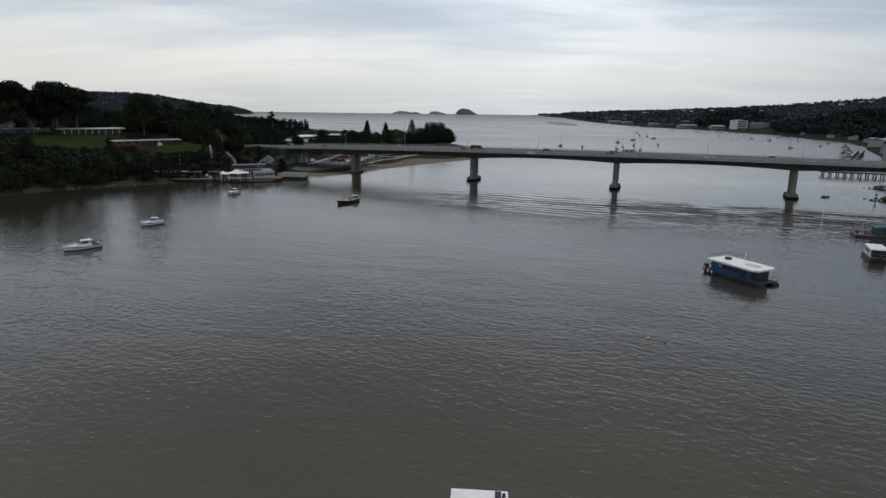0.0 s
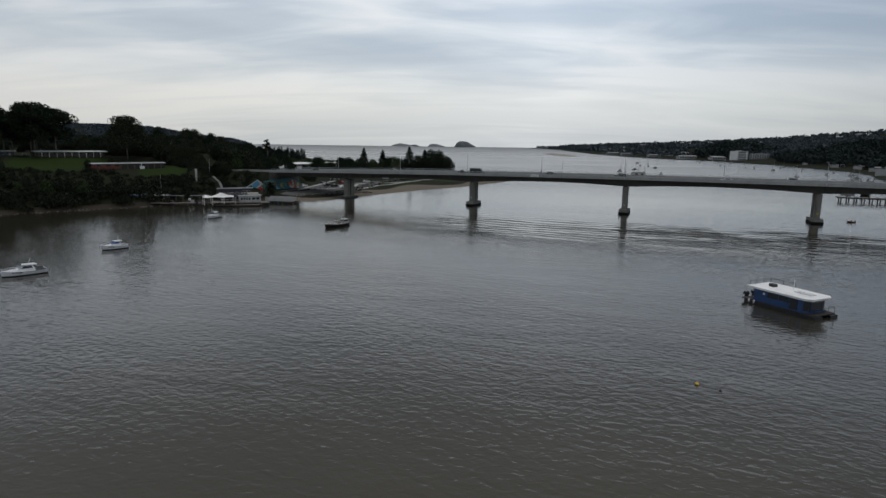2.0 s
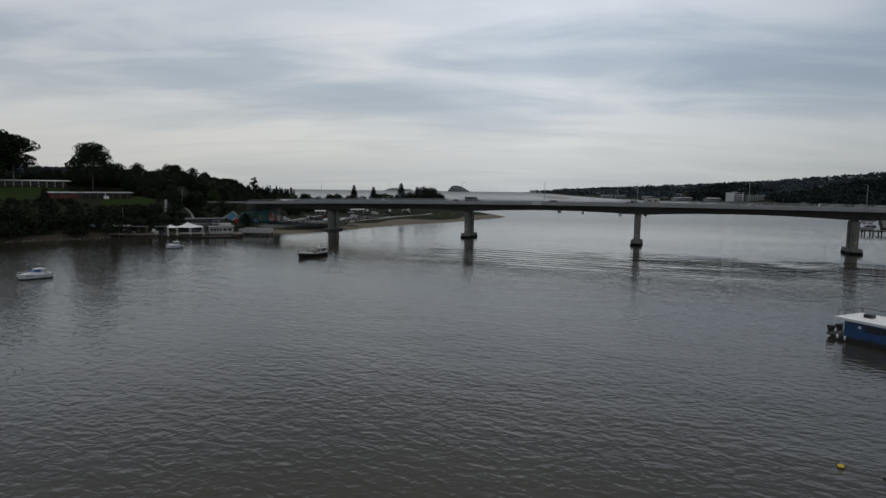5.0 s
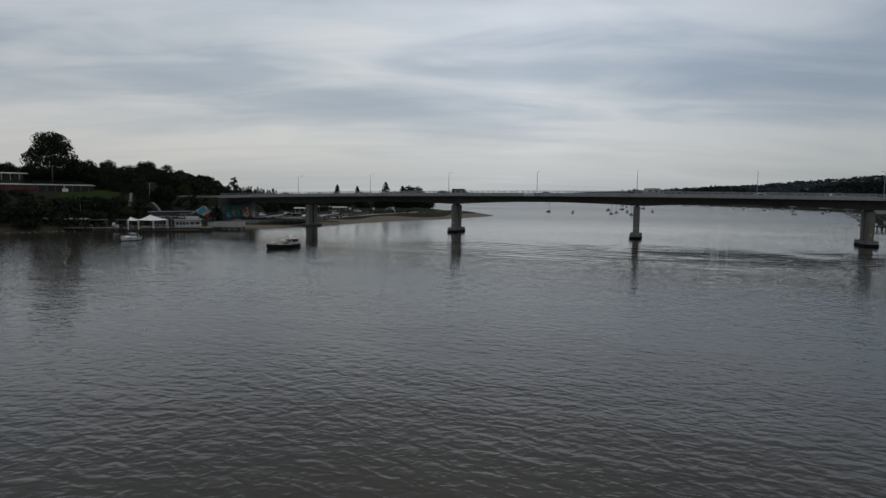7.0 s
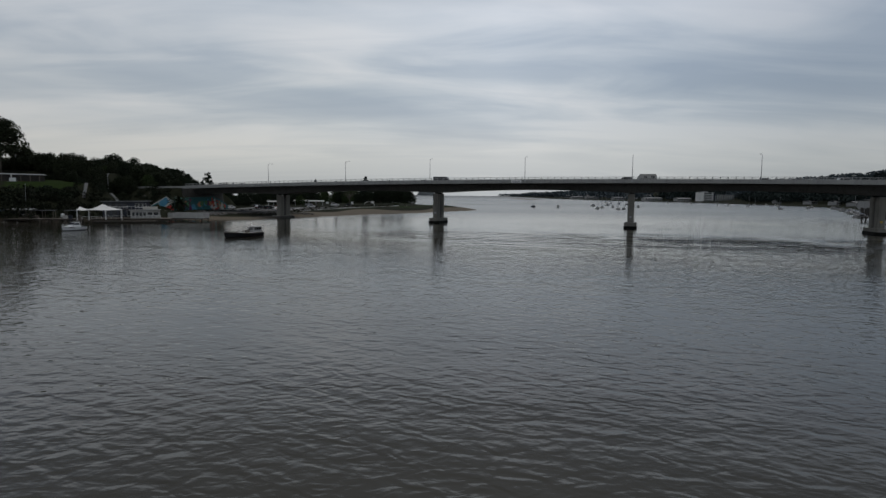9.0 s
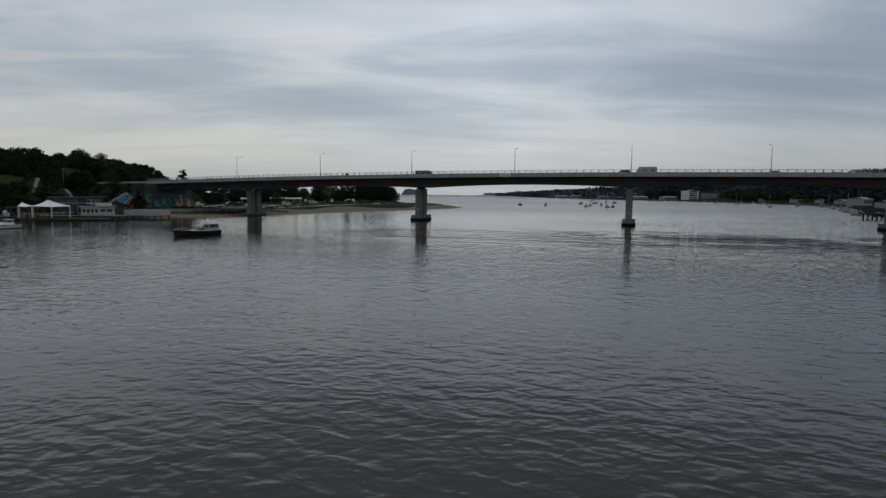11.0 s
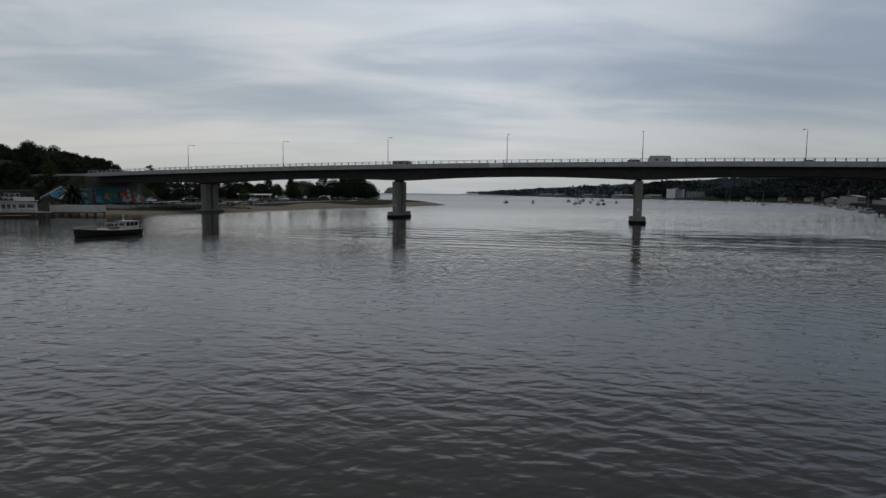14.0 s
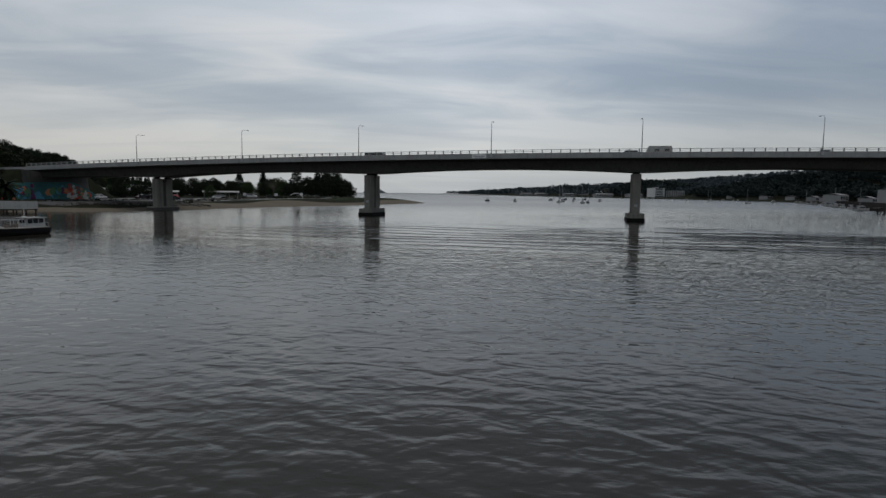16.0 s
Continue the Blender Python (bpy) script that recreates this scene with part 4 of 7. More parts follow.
for x, y, s in ((-183.4, 293.4, 0.32), (-179.4, 293.4, 0.26), (-164.8, 303.2, 0.20)):
    plant(denses[1], x, y, s)


def clear_of_steps(x, y):
    """Keeps planting off the two concrete stairs, the mown slope and the sight of them from the river."""
    if not off_lawn(x, y):
        return False
    for ax, ay, bx, by in ((-143, 300, -133, 279), (-137, 307, -122, 283)):
        t = min(1, max(0, ((x - ax) * (bx - ax) + (y - ay) * (by - ay)) / ((bx - ax) ** 2 + (by - ay) ** 2)))
        if math.hypot(x - ax - t * (bx - ax), y - ay - t * (by - ay)) < 2.6:
            return False
    return True


verge = [(x, y, rng.uniform(0.3, 0.55) if y < 300 else rng.uniform(0.5, 0.8)) for x, y in scatter([(-170, 312), (-150, 318), (-124, 303), (-117, 292), (-121, 276), (-134, 276), (-150, 288)], 130, 2.1, clear_of_steps)]
while len(verge) < 250:
    s, off = rng.uniform(-205, -114), rng.uniform(-22, -3.5)
    p = line(s, off, 0)
    if clear_of_steps(p.x, p.y):
        verge.append((p.x, p.y, rng.uniform(0.35, 0.6) if off < -8 else rng.uniform(0.5, 0.85)))
for i in range(22):
    p = line(-148 - 2.7 * i, rng.uniform(-11, -4), 0)
    plant(denses[1], p.x, p.y, rng.uniform(0.36, 0.55))
dune = [(np.interp(y, [330, 380, 430, 470], [-66, -60, -46, -30]) + rng.uniform(-7, 3), y, rng.uniform(0.12, 0.30)) for y in rng.uniform(326, 470, 110)]
dune += [(-97 + 0.38 * (y - 300) + rng.uniform(-2, 3.5), y, rng.uniform(0.10, 0.2)) for y in rng.uniform(300, 332, 60)]
grove("low dune grass and shrubs behind the beach", scrubs[:2], dune)
grove("dark low scrub covering the road embankment", scrubs[:2], verge)
slope = scatter([(-250, 216), (-205, 205), (-172, 212), (-150, 236), (-128, 262), (-133, 280), (-150, 277), (-162, 274), (-177, 268), (-187, 257), (-204, 250), (-217, 262), (-240, 268), (-275, 240)], 620, 1.9, lambda x, y: clear_of_steps(x, y))
grove("low tangled scrub and creepers covering the slope below the motel", scrubs[:2], [(x, y, rng.uniform(0.28, 0.5)) for x, y in slope])
for i, (x, y) in enumerate(scatter([(-205, 318), (-182, 322), (-150, 322), (-134, 318), (-140, 345), (-176, 345), (-205, 340)], 60, 3.6, lambda x, y: abs(bridge_coords(x, y)[1] - 10.5) > 13)):
    plant(denses[1], x, y, rng.uniform(0.35, 0.6))

pines = [norfolk_pine(24, 7.4, "tall dark symmetrical Norfolk pine in the park"), norfolk_pine(22, 6.8, "dark pointed Norfolk pine in the park")]
for x, y, k, s in ((-119, 602, 1, 0.86), (-96.4, 582, 1, 0.86), (-66.5, 551.5, 0, 0.99), (-54, 566, 1, 0.92)):
    plant(pines[k], x, y, s)
broads = [dense_tree(15, 7.0, "broad dark evergreen tree in the park", LEAF_B, 24, 95, 0.5), dense_tree(11, 5.5, "rounded bright green tree in the park", LEAF_C, 18, 85, 0.45)]
for x, y, k, s in ((-43, 588, 0, 1.22), (-50, 580, 0, 1.30), (-36, 599, 0, 1.05), (-47, 564, 0, 0.99), (-39, 578, 0, 0.92), (-60, 562, 0, 0.88), (-82, 558, 1, 1.16), (-76, 551, 1, 1.00), (-89, 545, 1, 0.84), (-113, 552, 0, 0.77),
                   (-100, 550, 0, 0.72), (-121, 551, 1, 0.89), (-132, 568, 0, 0.66), (-139, 586, 0, 0.65), (-125, 530, 1, 0.68), (-150, 552, 1, 1.00), (-163, 556, 1, 0.99), (-175, 551, 1, 0.94), (-139, 538, 1, 0.62),
                   (-186, 530, 1, 0.90), (-96, 444, 0, 0.55), (-91, 436, 1, 0.55), (-112, 444, 1, 0.6), (-122, 456, 0, 0.6), (-132, 434, 1, 0.6), (-142, 444, 0, 0.65), (-126, 404, 1, 0.5), (-134, 389, 1, 0.5), (-118, 376, 1, 0.45), (-128, 356, 1, 0.5), (-140, 344, 1, 0.6),
                   (-45, 572, 0, 0.98), (-56, 556, 0, 0.83), (-72, 564, 0, 0.77), (-86, 552, 0, 0.77), (-105, 530, 0, 0.68), (-97, 536, 1, 0.90), (-96, 466, 0, 0.6), (-106, 456, 0, 0.65), (-78, 530, 1, 0.79), (-84, 534, 0, 0.67), (-70, 536, 0, 0.62), (-63, 544, 0, 0.67), (-112, 386, 0, 0.36), (-116, 392, 0, 0.38), (-107, 384, 0, 0.33), (-121, 398, 0, 0.38), (-108, 440, 0, 0.55), (-116, 437, 0, 0.55), (-124, 440, 0, 0.55), (-101, 447, 0, 0.52), (-131, 446, 0, 0.55), (-138, 440, 0, 0.58), (-49, 552, 0, 0.77), (-40, 568, 0, 0.82), (-34, 586, 0, 0.75), (-116, 464, 0, 0.7), (-120, 538, 0, 0.78), (-130, 552, 0, 0.77), (-147, 534, 0, 0.84), (-175, 530, 0, 0.90), (-156, 444, 0, 0.7), (-150, 419, 0, 0.75), (-140, 409, 0, 0.6), (-146, 389, 0, 0.7), (-152, 369, 0, 0.7), (-136, 369, 0, 0.55), (-142, 356, 0, 0.6)):
    plant(broads[k], x, y, s)
plant(bare_tree(12, "slender half-bare tree in the park"), -66, 470)
plant(palm_tree(3.4, "squat date palm beside the mural wall"), -99.8, 287.5, 1.35)

# far woods: one piece of uncountable foliage a shore


def far_woods(name, label, poly, n, size, height_all, quads, cover=None):
    xs, ys = [p[0] for p in poly], [p[1] for p in poly]
    x, y = rng.uniform(min(xs), max(xs), n * 4), rng.uniform(min(ys), max(ys), n * 4)
    keep = inside_distance(poly, x, y) > 0
    x, y = x[keep][:n], y[keep][:n]
    h = height_all(x, y)[0]
    ok = h > 0.8
    x, y, h = x[ok], y[ok], h[ok]
    s = size * rng.uniform(0.5, 1.6, len(x))
    k = len(x)
    d = rng.normal(size=(k, quads, 3))
    d[:, :, 2] = np.abs(d[:, :, 2]) - 0.35
    d /= np.linalg.norm(d, axis=2)[:, :, None]
    wide = s * rng.uniform(0.55, 0.85, k)
    c = np.stack([x, y, h + s * 0.45], 1)[:, None, :] + d * rng.uniform(0.75, 1.05, (k, quads))[:, :, None] * np.stack([wide, wide, s * 0.38], 1)[:, None, :]
    lean_n = d * 0.8 + rng.normal(size=d.shape)
    a = np.cross(lean_n, rng.normal(size=d.shape)).reshape(-1, 3)
    a /= np.linalg.norm(a, axis=1)[:, None] + 1e-9
    b = np.cross(lean_n.reshape(-1, 3), a)
    b /= np.linalg.norm(b, axis=1)[:, None] + 1e-9
    r = (np.repeat(s, quads) * rng.uniform(0.09, 0.19, k * quads) * (60 / quads) ** 0.35)[:, None]
    c = c.reshape(-1, 3)
    v = np.stack([c - a * r, c - b * r * 0.8 + a * r * 0.3, c + a * r * 0.9, c + b * r * 0.8], 1).reshape(-1, 3)
    f = np.arange(len(v)).reshape(-1, 4)
    return tagged(raw(name, v.tolist(), f.tolist(), cover or WOODS), label, "woods", kind="stuff")


far_woods("far_woods", "dark woods covering the hills across the river", [(462, 760), (478, 985), (502, 1090), (560, 1180), (760, 1180), (1100, 1100), (1500, 1050), (1500, 600), (600, 560), (440, 640)], 2600, 12, south_height_all, 80)
far_woods("far_woods", "haze-tinted woods on the hills behind the far town", [(560, 1190), (610, 1300), (600, 1700), (1500, 1900), (1500, 1060), (1100, 1110), (760, 1190)], 2800, 12, south_height_all, 50, WOODS_FAR)
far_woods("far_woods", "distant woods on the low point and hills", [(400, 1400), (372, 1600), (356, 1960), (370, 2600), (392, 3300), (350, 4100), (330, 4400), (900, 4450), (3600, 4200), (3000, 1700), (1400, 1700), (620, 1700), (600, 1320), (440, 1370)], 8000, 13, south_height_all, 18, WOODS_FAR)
far_woods("far_woods", "dark trees behind the waterfront hotel", [(520, 1285), (600, 1300), (630, 1700), (480, 1440), (470, 1385)], 260, 14, south_height_all, 34)
far_woods("far_woods", "trees between the far shore and the hotel", [(480, 1000), (505, 1100), (545, 1205), (640, 1190), (660, 1000)], 300, 11, south_height_all, 80)
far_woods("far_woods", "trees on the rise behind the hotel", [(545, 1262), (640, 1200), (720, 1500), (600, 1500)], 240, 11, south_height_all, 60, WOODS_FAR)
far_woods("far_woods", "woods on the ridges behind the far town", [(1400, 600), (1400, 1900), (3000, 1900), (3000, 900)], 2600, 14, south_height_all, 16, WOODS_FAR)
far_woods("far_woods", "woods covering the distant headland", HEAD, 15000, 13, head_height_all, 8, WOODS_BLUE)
far_woods("far_woods", "dark woods inland of the river bank", [(-900, 150), (-330, 200), (-330, 800), (-310, 1000), (-520, 1240), (-900, 1240)], 1700, 10, lambda x, y: (north_parts(x, y)[0], 0), 30)

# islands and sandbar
# island colours are lightened toward blue-grey to carry sea haze
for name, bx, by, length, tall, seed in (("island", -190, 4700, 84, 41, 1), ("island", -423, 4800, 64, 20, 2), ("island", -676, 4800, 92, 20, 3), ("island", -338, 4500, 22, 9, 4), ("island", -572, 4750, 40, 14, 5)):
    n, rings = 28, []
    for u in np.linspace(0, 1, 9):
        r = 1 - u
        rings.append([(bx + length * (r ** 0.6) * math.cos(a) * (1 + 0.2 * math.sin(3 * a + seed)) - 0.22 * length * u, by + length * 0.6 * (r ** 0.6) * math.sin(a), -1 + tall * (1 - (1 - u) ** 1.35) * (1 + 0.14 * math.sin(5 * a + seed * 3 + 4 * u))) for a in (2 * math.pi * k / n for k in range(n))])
    tagged(part(name, loft(rings), mat("hazy_island_scrub_%d" % seed, ((0.075, 0.088, 0.095) if seed == 1 else (0.13, 0.145, 0.155)), 0.9, vary=0.3, scale=0.05, bump=1.0, bump_scale=0.08), smooth=False), "distant rocky scrub-covered island on the sea", "island", kind="structure")
bar = [[(x0 + wx * math.cos(a), y0 + wy * math.sin(a), z) for a in (2 * math.pi * k / 24 for k in range(24))] for x0, y0, wx, wy, z in ((200, 1720, 36, 280, -0.3), (200, 1720, 26, 250, 0.35), (200, 1720, 6, 60, 0.6))]
tagged(part("sandbar", loft(bar), mat("wet_sand", (0.17, 0.14, 0.11), 0.6, vary=0.2, scale=0.1)), "low wet sandbar in the estuary", "sandbar", kind="structure")


# ---- boats ----
def hull_bm(L, B, free, draft=0.35, bow_lift=0.45, stern=0.86, flare=0.8, n=15):
    """Open hull with a deck; bow along +x."""
    rings = []
    for i in range(n):
        t = i / (n - 1)
        w = B / 2 * (stern + (1 - stern) * min(1, t / 0.4)) * (1 - max(0, (t - 0.5) / 0.5) ** 2.3)
        w = max(w, 0.03)
        x = -L / 2 + L * t
        top = free * (1 + bow_lift * max(0, (t - 0.25) / 0.75) ** 2)
        low = -draft * (1 - max(0, (t - 0.8) / 0.2) ** 2)
        xb = x - (0.35 * max(0, t - 0.7) / 0.3)
        rings.append([(x, -w, top), (xb, -w * flare, free * 0.15), (xb, 0, low), (xb, w * flare, free * 0.15), (x, w, top)])
    return loft(rings)


def sheer_line(L, B, free, bow_lift, stern, n=15):
    side = []
    for i in range(n):
        t = i / (n - 1)
        w = max(0.03, B / 2 * (stern + (1 - stern) * min(1, t / 0.4)) * (1 - max(0, (t - 0.5) / 0.5) ** 2.3))
        side.append(Vector((-L / 2 + L * t, w, free * (1 + bow_lift * max(0, (t - 0.25) / 0.75) ** 2))))
    return [Vector((p.x, -p.y, p.z)) for p in side] + side[::-1]


def ring_rail(points, z0, z1, r=0.025, every=1):
    bm = tube([(x, y, z1) for x, y in points], r, 5)
    for x, y in points[::every]:
        tube([(x, y, z0), (x, y, z1)], r, 5, bm)
    return bm


def cabin_bm(x0, x1, w0, w1, z0, z1, rake0=0.3, rake1=0.5, narrow=0.85):
    """Tapered cabin, raked at both ends."""
    return loft([[(x0, -w0, z0), (x1, -w1, z0), (x1, w1, z0), (x0, w0, z0)], [(x0 + rake0, -w0 * narrow, z1), (x1 - rake1, -w1 * narrow, z1), (x1 - rake1, w1 * narrow, z1), (x0 + rake0, w0 * narrow, z1)]])


def side_band(x0, x1, w0, w1, z0, z1, rake0, rake1, narrow0, narrow1, grow=0.012):
    return loft([[(x0, -w0 * narrow0 - grow, z0), (x1 + grow, -w1 * narrow0 - grow, z0), (x1 + grow, w1 * narrow0 + grow, z0), (x0, w0 * narrow0 + grow, z0)],
                 [(x0 + rake0, -w0 * narrow1 - grow, z1), (x1 - rake1 + grow, -w1 * narrow1 - grow, z1), (x1 - rake1 + grow, w1 * narrow1 + grow, z1), (x0 + rake0, w0 * narrow1 + grow, z1)]])


def cruiser(L, B, label, m, canopy=None):
    """Half-cabin cruiser: raised foredeck, raked saloon with dark side glass, open cockpit behind."""
    boat = thing("motor_boat", label, "boat", m)
    hull = part("hull", hull_bm(L, B, 0.80, 0.35, 0.42), GEL, boat, "white glossy hull")
    part("boot_stripe", hull_bm(L * 0.995, B * 0.985, 0.16, 0.36, 0.0), BLACK, hull, "black waterline stripe")
    part("gunwale", tube([(v.x, v.y, v.z) for v in sheer_line(L, B, 0.80, 0.42, 0.86)], 0.05, 5), STEEL, hull)
    part("deck", hull_bm(L * 0.96, B * 0.92, 0.84, -0.7, 0.42), GEL, boat)
    part("foredeck", cabin_bm(L * 0.02, L * 0.40, B * 0.38, B * 0.16, 0.85, 1.28, 0.0, L * 0.10, 0.82), GEL, boat, "raised white foredeck")
    saloon = part("saloon", loft([[(-L * 0.24, -B * 0.40, 0.85), (L * 0.20, -B * 0.34, 0.95), (L * 0.20, B * 0.34, 0.95), (-L * 0.24, B * 0.40, 0.85)],
                                  [(-L * 0.21, -B * 0.385, 1.45), (L * 0.11, -B * 0.325, 1.45), (L * 0.11, B * 0.325, 1.45), (-L * 0.21, B * 0.385, 1.45)],
                                  [(-L * 0.17, -B * 0.33, 2.02), (-L * 0.02, -B * 0.29, 2.02), (-L * 0.02, B * 0.29, 2.02), (-L * 0.17, B * 0.33, 2.02)]]), GEL, boat, "raked white saloon")
    for sgn in (-1, 1):
        g = 0.015 * sgn
        part("side_window", loft([[(-L * 0.18, sgn * B * 0.387 + o, 1.40), (L * 0.10, sgn * B * 0.330 + o, 1.40), (-L * 0.015, sgn * B * 0.298 + o, 1.93), (-L * 0.155, sgn * B * 0.338 + o, 1.93)] for o in (g, -g)]), canopy or GLASS, saloon, "dark side window" if not canopy else "blue canvas side curtain")
        part("hull_window", loft([[(x, sgn * w + o, z) for x, w, z in ((L * 0.06, B * 0.475, 0.60), (L * 0.27, B * 0.385, 0.72), (L * 0.27, B * 0.395, 0.86), (L * 0.06, B * 0.492, 0.76))] for o in (0.035 * sgn, -0.05 * sgn)]), GLASS, hull, "dark hull window strip")
        part("quarter_panel", box(-L * 0.46, -L * 0.25, sgn * B * 0.435 - 0.03, sgn * B * 0.435 + 0.03, 0.80, 1.02), BLACK if not canopy else GEL, boat, "dark cockpit side panel")
    part("windscreen", loft([[(L * 0.108, y * 0.318, 1.47), (-L * 0.018 + 0.03, y * 0.285, 1.99)] for y in (-B, B)] , closed=False, caps=False), canopy or GLASS, saloon, "raked windscreen").modifiers.new("thickness", "SOLIDIFY").thickness = 0.03
    part("roof", loft([[(-L * 0.27, -B * 0.35, z), (L * 0.0, -B * 0.31, z), (L * 0.03, 0, z), (L * 0.0, B * 0.31, z), (-L * 0.27, B * 0.35, z)] for z in (2.03, 2.10)]), GEL, boat, "white hardtop")
    part("bow_rail", ring_rail([(L * (0.12 + 0.36 * u), sgn * B * 0.44 * (1 - u ** 2.2)) for sgn, us in ((-1, np.linspace(0, 1, 7)), (1, np.linspace(0.9, 0, 6))) for u in us], 0.9, 1.5), STEEL, boat)
    part("cockpit_floor", box(-L * 0.46, -L * 0.25, -B * 0.37, B * 0.37, 0.70, 0.86), NAVY, boat)
    part("transom", box(-L * 0.485, -L * 0.46, -B * 0.40, B * 0.40, 0.55, 1.0), GEL, boat, bevel=0.02)
    part("antenna", tube([(-L * 0.1, 0.3, 2.1), (-L * 0.16, 0.3, 3.3)], 0.02, 5), STEEL, boat)
    return boat


def workboat(label, m):
    boat = thing("work_boat", label, "boat", m)
    L, B = 12.0, 3.9
    hull = part("hull", hull_bm(L, B, 1.15, 0.5, 0.55, 0.72), BLACK, boat, "black painted timber hull")
    rim = [(v.x, v.y, v.z) for v in sheer_line(L, B, 1.15, 0.55, 0.72)]
    part("gunwale", tube(rim, 0.05, 5), TIMBER, hull, "pale rubbing strake")
    part("deck", hull_bm(L * 0.97, B * 0.93, 1.26, -1.05, 0.53, 0.72), CREAM, boat)
    h = part("wheelhouse", cabin_bm(-5.3, -2.5, 1.25, 1.15, 1.2, 2.85, 0.05, 0.55, 0.93), WEATHERED, boat, "weathered white wheelhouse")
    for i in range(3):
        for sgn in (1, -1):
            part("window", box(-5.05 + i * 0.78, -4.42 + i * 0.78, sgn * 1.185 - 0.02, sgn * 1.185 + 0.02, 1.95, 2.72), GLASS, h)
    for y in (-0.6, 0.1):
        part("window", box(-2.80, -2.75, y, y + 0.55, 1.95, 2.72), GLASS, h)
    part("roof", box(-5.5, -2.6, -1.35, 1.35, 2.85, 2.94), WEATHERED, boat, bevel=0.03)
    part("fore_cabin", cabin_bm(0.4, 2.7, 1.0, 0.7, 1.2, 1.6, 0.0, 0.4, 0.9), WEATHERED, boat)
    part("hatch", box(3.4, 4.1, -0.4, 0.4, 1.4, 1.75), TIMBER, boat, bevel=0.03)
    part("canopy_frame", ring_rail([(-2.4, -1.3), (-2.4, 1.3), (-0.5, 1.2), (-0.5, -1.2), (-2.4, -1.3)], 1.2, 2.6, 0.045), STEEL, boat)
    part("engine_box", box(-1.9, -0.8, -0.6, 0.6, 1.2, 1.9), TIMBER, boat, bevel=0.04)
    part("stern_rail", ring_rail([(-4.4, -1.6), (-5.6, -1.45), (-5.85, 0), (-5.6, 1.45), (-4.4, 1.6)], 1.2, 2.0), STEEL, boat)
    part("bow_rail", ring_rail([(1.0, -1.75), (3.5, -1.2), (5.5, -0.25), (5.5, 0.25), (3.5, 1.2), (1.0, 1.75)], 1.5, 2.1), STEEL, boat)
    part("mast", tube([(-3.1, 0, 2.9), (-3.1, 0, 4.4)], [0.05, 0.03], 6), WHITE, boat)
    part("radar", box(-3.4, -2.8, -0.15, 0.15, 2.95, 3.12), WHITE, boat, bevel=0.03)
    part("mooring_line", tube([(5.7, 0.1, 1.6), (6.6, 0.3, 0.5), (7.2, 0.4, -0.3)], 0.03, 5), TIMBER, boat)
    for x, y in ((2.9, 0.8), (-0.2, 1.1), (-1.4, -1.1), (0.1, -1.2)):
        part("crate", box(x - 0.35, x + 0.35, y - 0.25, y + 0.25, 1.2, 1.75), TIMBER, boat, bevel=0.02)
    return boat


